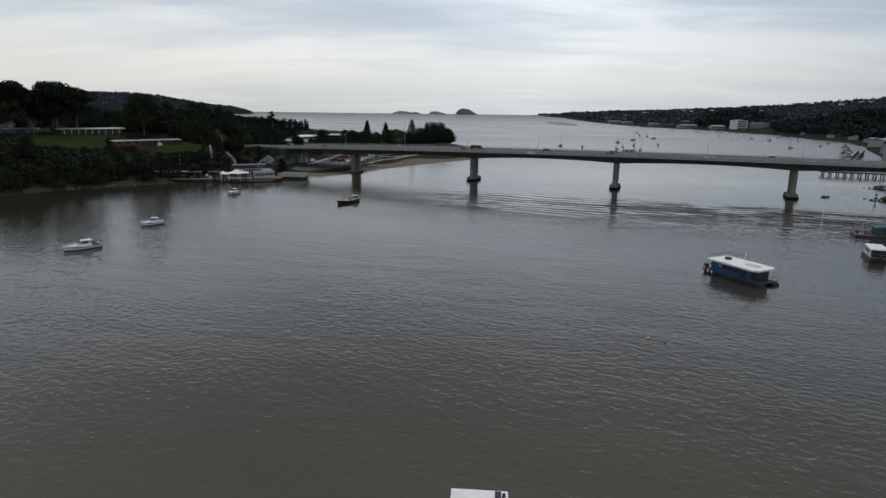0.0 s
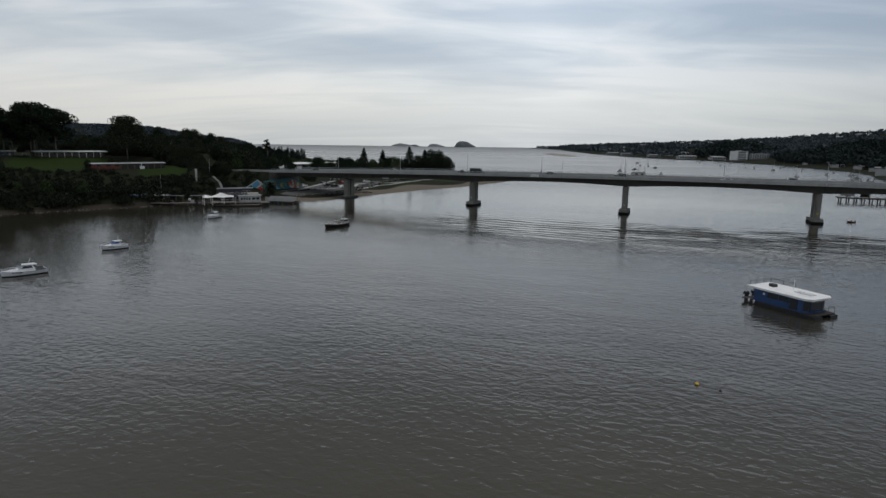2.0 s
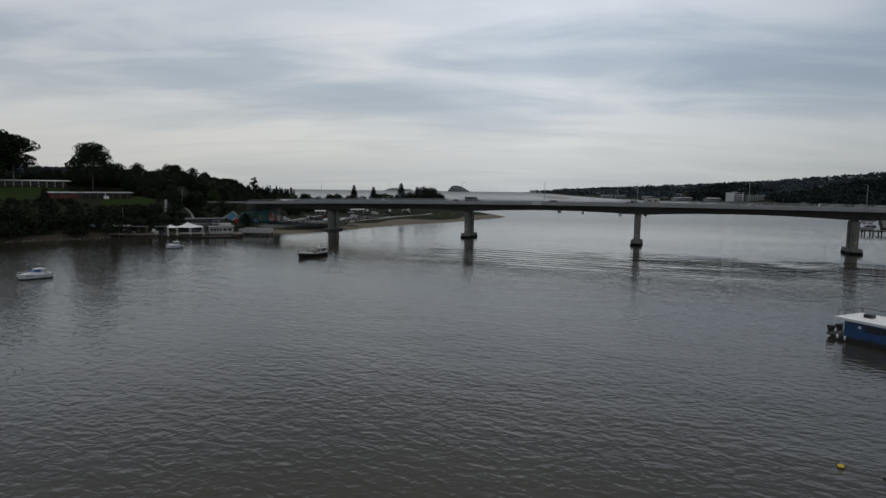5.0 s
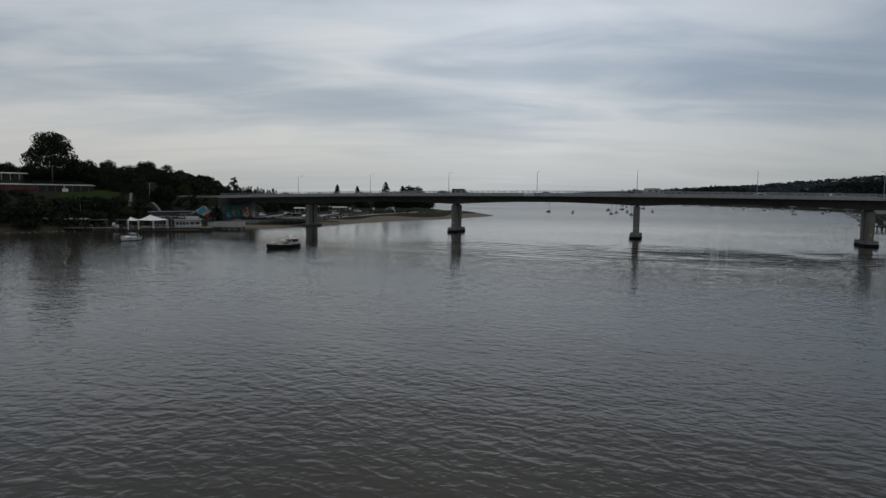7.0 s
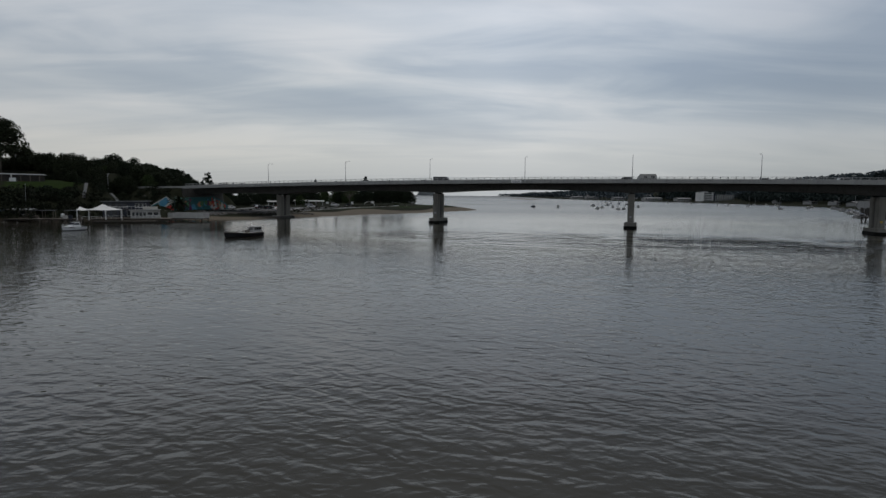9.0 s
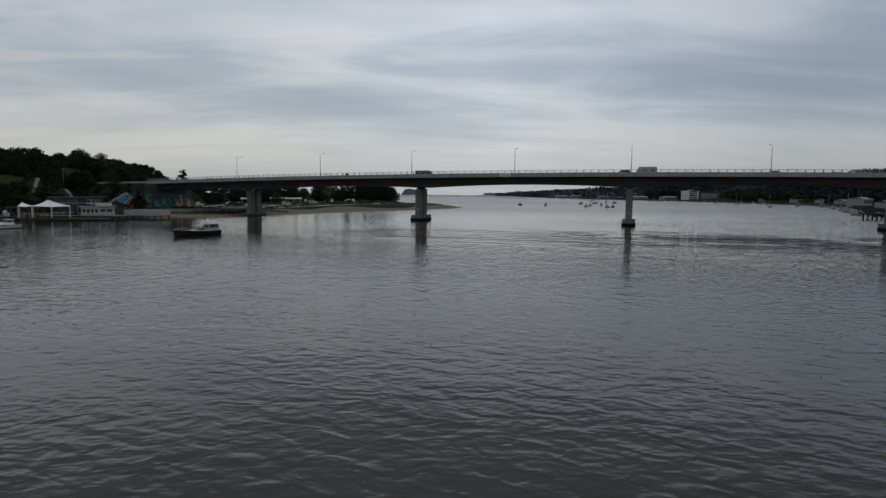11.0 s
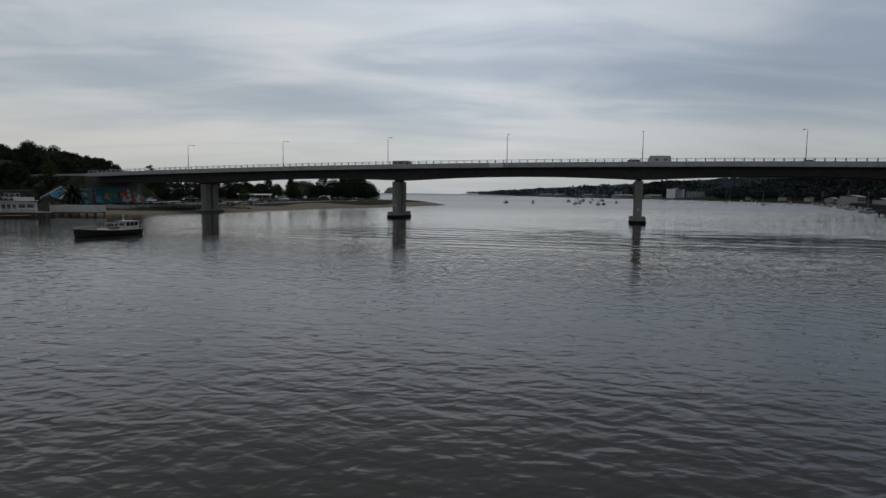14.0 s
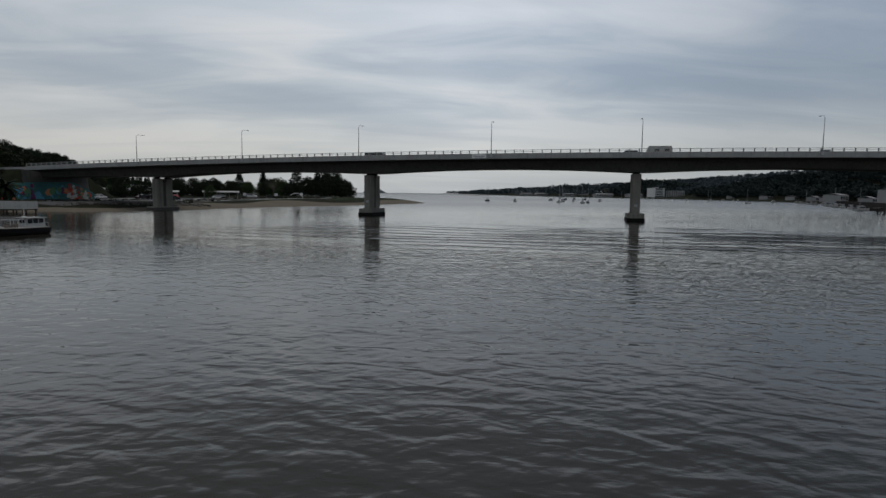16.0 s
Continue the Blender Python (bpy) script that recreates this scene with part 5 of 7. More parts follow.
def houseboat(m, label):
    boat = thing("houseboat", label, "houseboat", m)
    for y in (-1.9, 1.9):
        part("pontoon", box(-6.6, 6.9, y - 0.9, y + 0.9, -0.4, 0.5), BLACK, boat, "dark pontoon float", bevel=0.2)
    part("deck", box(-7.2, 6.5, -2.75, 2.75, 0.5, 0.66), PILE, boat, bevel=0.03)
    c = part("cabin", loft([[(-5.0, -2.5, z), (4.3, -2.5, z), (5.2, -1.6, z), (5.2, 1.6, z), (4.3, 2.5, z), (-5.0, 2.5, z)] for z in (0.62, 2.95)]), BLUE, boat, "bright blue cabin walls")
    for sgn in (-1, 1):
        for x0, x1 in ((-2.3, -0.2), (-0.1, 1.7)):
            part("window", box(x0, x1, sgn * 2.5 - 0.03, sgn * 2.5 + 0.03, 1.75, 2.6), GLASS, c)
        part("sliding_door", box(1.9, 3.4, sgn * 2.5 - 0.035, sgn * 2.5 + 0.035, 0.9, 2.65), GLASS, c, "dark glazed sliding door")
        part("port_hole", tube([(-3.0, sgn * 2.46, 2.2), (-3.0, sgn * 2.53, 2.2)], 0.2, 10), WHITE, c)
        w = part("bow_window", box(0, 1.15, -0.03, 0.03, 1.0, 2.7), GLASS, c)
        w.matrix_basis = pose(4.36, sgn * 2.47, 0, 0, 0, -45 * sgn)
    part("bow_window", box(5.17, 5.23, -1.5, 1.5, 1.0, 2.7), GLASS, c, "wide dark front windows")
    part("rear_window", box(-5.03, -4.97, -1.2, 0.4, 0.9, 2.6), GLASS, c)
    roof = part("roof", loft([[(-6.1, -3.1, z), (5.0, -3.1, z), (5.9, -2.2, z), (5.9, 2.2, z), (5.0, 3.1, z), (-6.1, 3.1, z)] for z in (2.9, 3.24)]), WHITE, boat, "broad flat white roof", bevel=0.05)
    part("roof_rail", ring_rail([(-1.0, 2.9), (-3.4, 2.9), (-5.9, 2.9), (-5.9, 0.9), (-5.9, -1.0), (-5.9, -2.6)], 3.2, 4.0, 0.04), PILE, roof)
    part("roof_box", box(-3.9, -2.9, -0.3, 0.7, 3.22, 3.75), BLACK, roof, "black roof box", bevel=0.05)
    rack = part("roof_rack", tube([(1.2, -0.6, 3.4), (4.4, -0.6, 3.4)], 0.05, 6, tube([(1.2, 0.5, 3.4), (4.4, 0.5, 3.4)], 0.05, 6)), STEEL, roof)
    for i in range(6):
        part("rung", tube([(1.3 + i * 0.6, -0.6, 3.4), (1.3 + i * 0.6, 0.5, 3.4)], 0.035, 5), STEEL, rack)
    part("mast", tube([(-0.3, 1.4, 3.2), (-0.3, 1.4, 5.0)], 0.04, 6), WHITE, roof)
    part("bow_rail", ring_rail([(5.4, -2.6), (6.4, -2.6), (6.4, 0), (6.4, 2.6), (5.4, 2.6)], 0.66, 1.7, 0.035), PILE, boat)
    part("stern_rail", ring_rail([(-5.2, -2.6), (-7.1, -2.6), (-7.1, 2.6), (-5.2, 2.6)], 0.66, 1.6, 0.035), PILE, boat)
    for y in (-1.0, 0.9):
        o = part("outboard_motor", box(-7.9, -7.35, y - 0.22, y + 0.22, 0.3, 1.35), BLACK, boat, "black outboard motor", bevel=0.08)
        part("cowl", box(-8.1, -7.3, y - 0.27, y + 0.27, 0.95, 1.45), BLACK, o, bevel=0.1)
    for x in (-5.6, -4.6):
        part("fender", tube([(x, -2.85, 0.2), (x, -2.85, 0.75)], 0.16, 8), GEL, boat, "white round fender", smooth=True)
    return boat


def white_houseboat(m, label):
    boat = thing("houseboat", label, "houseboat", m)
    part("hull", box(-3.6, 4.0, -1.9, 1.9, -0.3, 0.75), BLACK, boat, "black hull", bevel=0.15)
    part("deck", box(-4.2, 4.2, -2.0, 2.0, 0.75, 0.85), TIMBER, boat)
    c = part("cabin", cabin_bm(-2.6, 3.0, 1.75, 1.7, 0.85, 2.75, 0.05, 0.5, 0.95), WHITE, boat)
    part("window_band", side_band(-1.6, 2.85, 1.75, 1.7, 1.6, 2.3, 0.02, 0.2, 0.985, 0.965), GLASS, c, "dark window band")
    part("rear_door", box(-2.62, -2.54, -1.55, 1.55, 0.9, 2.6), GLASS, c, "dark glazed rear opening")
    part("roof", loft([[(-4.0, -1.9, 2.75), (3.0, -1.85, 2.75), (3.0, 1.85, 2.75), (-4.0, 1.9, 2.75)], [(-3.8, -1.6, 3.05), (2.6, -1.5, 3.05), (2.6, 1.5, 3.05), (-3.8, 1.6, 3.05)]]), GEL, boat, "white moulded roof")
    part("roof_hatch", box(-0.4, 0.6, -0.5, 0.5, 3.05, 3.18), GEL, boat, bevel=0.04)
    part("rear_rail", ring_rail([(-2.8, -1.85), (-4.1, -1.85), (-4.1, 0), (-4.1, 1.85), (-2.8, 1.85)], 0.85, 1.75), STEEL, boat)
    part("outboard_motor", box(-4.7, -4.25, -0.3, 0.3, 0.2, 1.3), BLACK, boat, bevel=0.08)
    return boat


def barge(m, label):
    raft = thing("work_barge", label, "barge", m)
    part("pontoon", box(-6.5, 6.5, -2.6, 2.6, -0.3, 0.55), BLACK, raft, "dark steel pontoon", bevel=0.1)
    part("deck", box(-6.4, 6.4, -2.5, 2.5, 0.55, 0.66), TIMBER, raft)
    shed = part("shed", box(-1.6, 4.4, -1.8, 1.8, 0.66, 2.7), GREENSHED, raft, "dark green shed", bevel=0.04)
    part("shed_roof", prism([(-1.9, 2.7), (-1.9, 2.8), (1.4, 3.3), (4.7, 2.8), (4.7, 2.7)], -2.0, 2.0), GREENSHED, shed)
    part("door", box(0.4, 1.4, -1.84, -1.79, 0.7, 2.5), GLASS, shed)
    for x in (-6.0, -4.3, -2.5):
        part("bollard", tube([(x, -2.2, 0.6), (x, -2.2, 1.7)], 0.13, 7), PILE, raft)
    part("crane_mast", tube([(-4.2, 0.6, 0.6), (-4.2, 0.6, 3.3)], 0.09, 6, tube([(-4.2, 0.6, 3.2), (-2.6, 0.6, 4.1)], 0.06, 6)), STEEL, raft)
    part("mast", tube([(4.9, 1.2, 0.6), (4.9, 1.2, 6.5)], [0.06, 0.03], 6), STEEL, raft)
    for x, y in ((-5.4, 0.9), (-3.1, -1.0), (-2.5, 1.2), (5.3, -1.0)):
        part("crate", box(x - 0.5, x + 0.5, y - 0.4, y + 0.4, 0.66, 1.35), TIMBER, raft, bevel=0.03)
    part("tank", tube([(5.5, 0.6, 0.7), (5.5, 0.6, 2.2)], 0.55, 10), BLACK, raft, smooth=True)
    return raft


def sail_boat(L, label, hull_mat, mast=True):
    boat = thing("sailing_boat" if mast else "motor_boat", label, "boat", group="boats moored beyond the bridge")
    part("hull", hull_bm(L, L * 0.3, 0.95, 0.4, 0.25, 0.7), hull_mat, boat)
    c = part("cabin", cabin_bm(-L * 0.15, L * 0.25, L * 0.10, L * 0.07, 0.95, 1.55 if mast else 2.3, 0.1, 0.6), TOWN, boat)
    part("cabin_window", side_band(-L * 0.1, L * 0.2, L * 0.10, L * 0.072, 1.15, 1.38 if mast else 1.9, 0.05, 0.2, 0.97, 0.93), GLASS, c)
    if mast:
        part("mast", tube([(L * 0.08, 0, 0.9), (L * 0.08, 0, L * 1.25)], [0.15, 0.10], 6), MAST, boat)
        part("boom", tube([(L * 0.08, 0, 2.0), (-L * 0.36, 0, 2.0)], 0.11, 6), CANVAS_BLUE, boat, "furled sail on the boom")
        part("forestay", tube([(L * 0.48, 0, 1.3), (L * 0.08, 0, L * 1.2)], 0.012, 4), MAST, boat)
        part("backstay", tube([(-L * 0.49, 0, 1.0), (L * 0.08, 0, L * 1.25)], 0.012, 4), MAST, boat)
    else:
        part("roof", box(-L * 0.2, L * 0.12, -L * 0.11, L * 0.11, 2.3, 2.38), GEL, boat)
    return boat


def turn_of(a, b):
    return math.degrees(math.atan2(b[1] - a[1], b[0] - a[0]))


cruiser(8.2, 2.9, "white motor cruiser with dark windows moored on the river", at(-89.2, 116.2, 0, turn_of((-86.6, 119.5), (-91.7, 112.9))))
cruiser(6.4, 2.4, "small white half-cabin boat with blue canopy moored on the river", at(-89.4, 147.0, 0, turn_of((-87.6, 149.4), (-91.2, 144.5))), canopy=CANVAS_BLUE)
cruiser(6.6, 2.4, "small white fishing boat moored near the waterfront", at(-93.4, 212.3, 0, turn_of((-92.3, 216.0), (-94.6, 208.4))))
workboat("old black-hulled work boat with white wheelhouse at a mooring", at(-44.3, 197.2, 0, turn_of((-41.7, 202.4), (-46.9, 192.0))) @ Matrix.Diagonal((0.94, 0.88, 0.76, 1)))
houseboat(at(58.7, 108.2, 0, turn_of((53.2, 111.5), (58.9, 101.1))), "blue houseboat with broad white flat roof moored on the river")
white_houseboat(at(98.3, 130.2, 0, 72), "small white houseboat with dark windows and black hull")
barge(at(115.6, 157.5, 0, -14), "work barge carrying a dark green shed")
# houseboat under the first stretch of the flight, of which only the roof's far end shows
near_boat = thing("houseboat", "moored houseboat with a white ribbed roof and vent", "houseboat", at(6.6, 21.6, 0, 90))
part("pontoon", box(-7, 6.4, -2.2, 2.2, -0.4, 0.7), BLACK, near_boat, bevel=0.15)
part("cabin", box(-5.6, 5.5, -2.0, 2.0, 0.7, 2.8), CREAM, near_boat)
near_roof = part("roof", box(-6.2, 6.05, -2.3, 2.3, 2.8, 2.98), WHITE, near_boat, "white ribbed metal roof", bevel=0.03)
for i in range(23):
    y = -2.2 + i * 0.2
    if not 0.3 < -y - 1.0 < 0.75:
        part("rib", box(-6.15, 6.0, y - 0.02, y + 0.02, 2.978, 3.01), WHITE, near_roof)
part("solar_panel", box(1.5, 5.9, -1.75, -1.25, 3.0, 3.05), NAVY, near_roof, "dark blue-grey panel")
part("vent", tube([(5.3, -1.95, 2.98), (5.3, -1.95, 3.25)], 0.14, 10), BLACK, near_roof)

buoy = thing("buoy", "yellow mooring buoy floating on the river", "buoy", at(31.1, 71.4))
bm = bmesh.new()
bmesh.ops.create_uvsphere(bm, u_segments=14, v_segments=9, radius=0.27)
part("float", bm, YELLOW, buoy, smooth=True)
part("base_band", tube([(0, 0, -0.1), (0, 0, 0.08)], 0.28, 14), BLACK, buoy)
part("ring", tube([(0, 0, 0.22), (0, 0, 0.42)], 0.05, 6), STEEL, buoy)
pot = thing("buoy", "small dark float on the river", "buoy", at(33.2, 69.8))
bm = bmesh.new()
bmesh.ops.create_uvsphere(bm, u_segments=10, v_segments=7, radius=0.16)
part("float", bm, BLACK, pot, smooth=True)

dinghy = thing("motor_boat", "small orange-trimmed open motor boat", "boat", at(144.3, 241.5, 0, 175) @ Matrix.Diagonal((0.78, 0.78, 0.78, 1)))
part("hull", hull_bm(3.8, 1.7, 0.5), TIMBER, dinghy)
part("deck", hull_bm(3.5, 1.5, 0.54, -0.4), CREAM, dinghy)
part("tube", tube([(v.x, v.y, v.z) for v in sheer_line(3.8, 1.7, 0.5, 0.45, 0.86)], 0.1, 6), ORANGE, dinghy, "orange side tube")
part("console", box(-0.6, 0.1, -0.35, 0.35, 0.6, 1.35), GEL, dinghy, bevel=0.05)
part("outboard_motor", box(-2.2, -1.85, -0.2, 0.2, 0.1, 1.1), BLACK, dinghy, bevel=0.06)

yachts = [sail_boat(10, "white sailing yacht with bare mast at a mooring", WEATHERED), sail_boat(9, "dark-hulled sailing yacht with bare mast at a mooring", NAVY), sail_boat(8, "white moored motor launch", WEATHERED, False)]
MOORED = [(75, 584, 1), (93, 566, 2), (147, 671, 2), (121, 545, 0), (134, 583, 0), (177, 732, 1), (150, 607, 2), (132, 525, 0), (243, 998, 0), (219, 878, 0), (225, 861, 1), (216, 789, 1), (139, 534, 1), (178, 625, 2),
          (365, 1074, 0), (400, 1088, 2), (345, 925, 2), (415, 1067, 0), (369, 894, 0), (349, 818, 2), (353, 774, 0), (396, 850, 2), (302, 611, 0), (425, 904, 0), (415, 831, 2), (425, 873, 2), (352, 653, 2), (380, 760, 2), (395, 720, 2), (420, 1120, 0), (425, 1180, 2)]
fresh = set()
for i, (x, y, k) in enumerate(MOORED):
    m = at(x, y, 0, 65 + 25 * math.sin(i * 2.1))
    if k in fresh:
        copy_thing(yachts[k], m)
    else:
        fresh.add(k)
        yachts[k].matrix_basis = m


# ---- vehicles ----
def car(kind, paint):
    label = {"car": "passenger car on the road", "van": "long dark van on the bridge", "ute": "dark utility on the road", "caravan": "pale caravan on the bridge", "suv": "dark four-wheel drive on the road"}[kind]
    shapes = {
        "car": (4.5, 1.75, [(-2.2, 0.35), (-2.22, 0.85), (-1.9, 0.95), (-1.2, 1.42), (0.3, 1.45), (1.05, 0.98), (2.05, 0.85), (2.2, 0.6), (2.2, 0.35)]),
        "suv": (4.8, 1.9, [(-2.35, 0.45), (-2.35, 1.1), (-2.2, 1.75), (-1.9, 1.85), (0.4, 1.85), (1.1, 1.2), (2.2, 1.1), (2.35, 0.8), (2.35, 0.45)]),
        "ute": (5.2, 1.85, [(-2.6, 0.5), (-2.6, 1.05), (-0.6, 1.05), (-0.5, 1.7), (0.6, 1.75), (1.2, 1.15), (2.4, 1.05), (2.6, 0.7), (2.6, 0.5)]),
        "van": (6.6, 2.0, [(-3.3, 0.4), (-3.3, 2.3), (-3.1, 2.5), (1.5, 2.5), (2.4, 1.45), (3.2, 1.25), (3.3, 0.8), (3.3, 0.4)]),
        "caravan": (5.6, 2.2, [(-2.8, 0.5), (-2.8, 2.2), (-2.5, 2.75), (2.3, 2.75), (2.8, 1.9), (2.7, 0.5)])}
    L, W, outline = shapes[kind]
    ob = thing("caravan" if kind == "caravan" else "car", label if kind != "car" else label, "caravan" if kind == "caravan" else "car")
    body = part("body", prism(outline, -W / 2, W / 2), paint, ob, bevel=0.06)
    top = max(z for _, z in outline)
    if kind == "caravan":
        for sgn in (-1, 1):
            for x in (-1.6, 0.6):
                part("window", box(x - 0.5, x + 0.5, sgn * W / 2 - 0.01, sgn * W / 2 + 0.015, 1.5, 2.1), GLASS, body)
            part("stripe", box(-2.5, 2.4, sgn * W / 2 - 0.01, sgn * W / 2 + 0.012, 1.1, 1.25), NAVY, body)
        part("tow_bar", box(2.6, 3.9, -0.08, 0.08, 0.5, 0.6), STEEL, ob)
        spots = [(-0.2,), ]
    else:
        g0 = top * 0.62 if kind != "van" else 1.4
        for sgn in (-1, 1):
            xs = {"car": (-1.35, 0.55), "suv": (-2.05, 0.5), "ute": (-0.4, 0.75), "van": (-2.9, 1.6)}[kind]
            part("side_window", loft([[(xs[0], sgn * (W / 2) - 0.012, g0 + 0.03), (xs[1] + 0.25, sgn * (W / 2) - 0.012, g0 + 0.03), (xs[1] - 0.15, sgn * (W / 2) - 0.012, top - 0.14), (xs[0] + 0.3, sgn * (W / 2) - 0.012, top - 0.14)],
                                      [(xs[0], sgn * (W / 2) + 0.012, g0 + 0.03), (xs[1] + 0.25, sgn * (W / 2) + 0.012, g0 + 0.03), (xs[1] - 0.15, sgn * (W / 2) + 0.012, top - 0.14), (xs[0] + 0.3, sgn * (W / 2) + 0.012, top - 0.14)]]), GLASS, body)
            part("headlight", box(L / 2 - 0.14, L / 2 + 0.01, sgn * W * 0.36 - 0.16, sgn * W * 0.36 + 0.16, 0.62, 0.76), GEL, body)
            part("tail_light", box(-L / 2 - 0.03, -L / 2 + 0.1, sgn * W * 0.42 - 0.08, sgn * W * 0.42 + 0.08, 0.7, 0.95), RED, body)
        spots = [(-L * 0.30,), (L * 0.30,)]
    for (x,) in spots:
        for sgn in (-1, 1):
            w = part("wheel", tube([(x, sgn * (W / 2 - 0.2), 0.33), (x, sgn * (W / 2 + 0.01), 0.33)], 0.33, 14), RUBBER, ob)
            part("rim", tube([(x, sgn * (W / 2 - 0.02), 0.33), (x, sgn * (W / 2 + 0.02), 0.33)], 0.2, 10), STEEL, w)
    return ob


PAINTS = dict(dark=mat("dark_car_paint", (0.02, 0.022, 0.026), 0.25, vary=0.2), silver=mat("silver_car_paint", (0.36, 0.37, 0.38), 0.3, 0.4, vary=0.1), white=mat("white_car_paint", (0.72, 0.72, 0.72), 0.3, vary=0.08),
              red=mat("red_car_paint", (0.28, 0.03, 0.03), 0.3, vary=0.1), sand=mat("beige_caravan_skin", (0.40, 0.39, 0.36), 0.45, vary=0.12))
for kind, paint, s, off, way in (("van", "dark", 0.5, 12.6, 0), ("car", "dark", -6.5, 12.6, 0), ("suv", "dark", 64.5, 8.2, 180), ("caravan", "sand", 71.5, 8.2, 180), ("car", "silver", -46, 17.3, 0), ("car", "dark", -88, 8.0, 180), ("car", "white", 104, 3.6, 180), ("suv", "silver", 128, 12.6, 0), ("car", "dark", 34, 17.3, 0)):
    v = car(kind, PAINTS[paint])
    p = line(s, off, deck_z(s) - 0.68)
    v.matrix_basis = at(p.x, p.y, p.z, line_turn(s) + way)
for kind, paint, x, y, turn in (("ute", "dark", -86, 341, 65), ("suv", "dark", -81, 338, 70), ("car", "white", -76, 336, 68), ("suv", "dark", -72.5, 334, 70), ("car", "silver", -90, 352, 60), ("car", "dark", -94, 362, 62), ("car", "red", -84, 366, 150), ("car", "white", -72, 384, 20), ("suv", "white", -66, 420, 10), ("car", "dark", -60, 432, 15), ("car", "silver", -84, 430, 200), ("ute", "white", -98, 335, 70)):
    v = car(kind, PAINTS[paint])
    tagged(v, label="parked %s %s beside the foreshore park" % (paint, {"ute": "utility", "suv": "four-wheel drive", "car": "car"}[kind]), group="parked cars")
    v.matrix_basis = at(x, y, north_height(x, y) + 0.02, turn)


# ---- buildings ----
def windows_row(wall, x0, x1, n, y, z0, z1, fill=0.7, mt=None, frame=True):
    step_x = (x1 - x0) / n
    for i in range(n):
        a, b = x0 + step_x * (i + 0.5 - fill / 2), x0 + step_x * (i + 0.5 + fill / 2)
        w = part("window", box(a, b, y - 0.04, y + 0.03, z0, z1), mt or GLASS, wall)
        if frame:
            part("sill", box(a - 0.08, b + 0.08, y - 0.09, y + 0.02, z0 - 0.1, z0 - 0.02), WHITE, w)


def gable_roof(L, W, z, rise, over, mt, parent, label=""):
    return part("roof", loft([[(x, -W / 2 - over, z - 0.05), (x, 0, z + rise), (x, W / 2 + over, z - 0.05), (x, W / 2 + over, z - 0.2), (x, 0, z + rise - 0.18), (x, -W / 2 - over, z - 0.2)] for x in (-L / 2 - over, L / 2 + over)]), mt, parent, label)


def building(label, m, L, W, H, wall_mt, roof_mt, rise=1.2, over=0.6, bays=5, storeys=1, category="building", flat=False, group="", fill=0.6, sills=True):
    b = thing("building", label, category, m, group)
    wall = part("wall", box(-L / 2, L / 2, -W / 2, W / 2, -1.5, H), wall_mt, b)
    hs = H / storeys
    for k in range(storeys):
        windows_row(wall, -L / 2 + 0.4, L / 2 - 0.4, bays, -W / 2, k * hs + hs * 0.32, k * hs + hs * 0.8, fill, None, sills)
    part("door", box(L / 2 - 1.6, L / 2 - 0.7, -W / 2 - 0.05, -W / 2 + 0.02, 0.05, 2.1), TIMBER, wall)
    if flat:
        part("roof", box(-L / 2 - over, L / 2 + over, -W / 2 - over, W / 2 + over, H + 0.003, H + 0.3), roof_mt, b)
    else:
        gable_roof(L, W, H, rise, over, roof_mt, b)
    return b


# low motel walls take dark materials to stand for veranda shade
m1b = building("long low motel with pale green roof above the lawn", at(-207.5, 297.5, 19.0, 45), 29, 8, 2.2, PILE, ROOFPALE, 0.45, 1.6, 10, group="motel buildings", fill=0.5, sills=False)
for i in range(9):
    part("veranda_post", box(-13.0 + i * 3.2, -12.85 + i * 3.2, -5.3, -5.15, -0.8, 2.1), WHITE, m1b)
building("pale-roofed motel wing half hidden among gum trees", at(-238, 281, 19.0, 40), 20, 8, 2.2, NAVY, ROOFPALE, 0.45, 1.5, 8, group="motel buildings")
building("two-storey motel block behind tall gum trees", at(-256, 288, 19.4, 25), 20, 8, 5.2, CREAM, ROOFPALE, 1.0, 0.9, 6, 2, group="motel buildings")
m2b = building("low brick motel block with dark glazed front", at(-171.2, 287.2, 14.2, 49.4), 32, 8, 2.0, BRICK, ROOFGREY, 0.35, 0.9, 8, group="motel buildings", fill=0.5, sills=False)
# matt dark sheet on the wall, painted as shade over the glass
part("glazed_front", box(-4.5, 16.2, -4.12, -4.02, -0.6, 1.85), PILE, m2b, "flat dark panel standing for the shaded glazed front")
for i in range(7):
    part("veranda_post", box(-4.5 + i * 3.1, -4.25 + i * 3.1, -4.95, -4.7, -0.9, 1.95), WHITE if i == 3 else TIMBER, m2b)
part("sign_board", box(4.2, 6.4, -4.9, -4.8, -0.9, 0.6), WHITE, m2b, "white board")

chute = thing("concrete_steps", "pale concrete steps down the grassy bank", "steps", kind="structure")
for i in range(20):
    t = i / 19
    x, y = -143.2 + 6.2 * t, 300.5 - 12.0 * t
    ob = part("step", box(-0.95, 0.95, -0.5, 0.5, -0.6, 0.14), PARAPET, chute)
    ob.matrix_basis = at(x, y, north_height(x, y) + 0.45, -63)
chute2 = thing("concrete_steps", "narrow concrete stair beside the road embankment", "steps", kind="structure")
for i in range(24):
    t = i / 23
    ob = part("step", box(-0.75, 0.75, -0.45, 0.45, -0.6, 0.14), PARAPET, chute2)
    x, y = -137.0 + 9.5 * t + 0.8 * math.sin(3 * t), 306.8 - 12.2 * t
    ob.matrix_basis = at(x, y, north_height(x, y) + 0.45, -52)

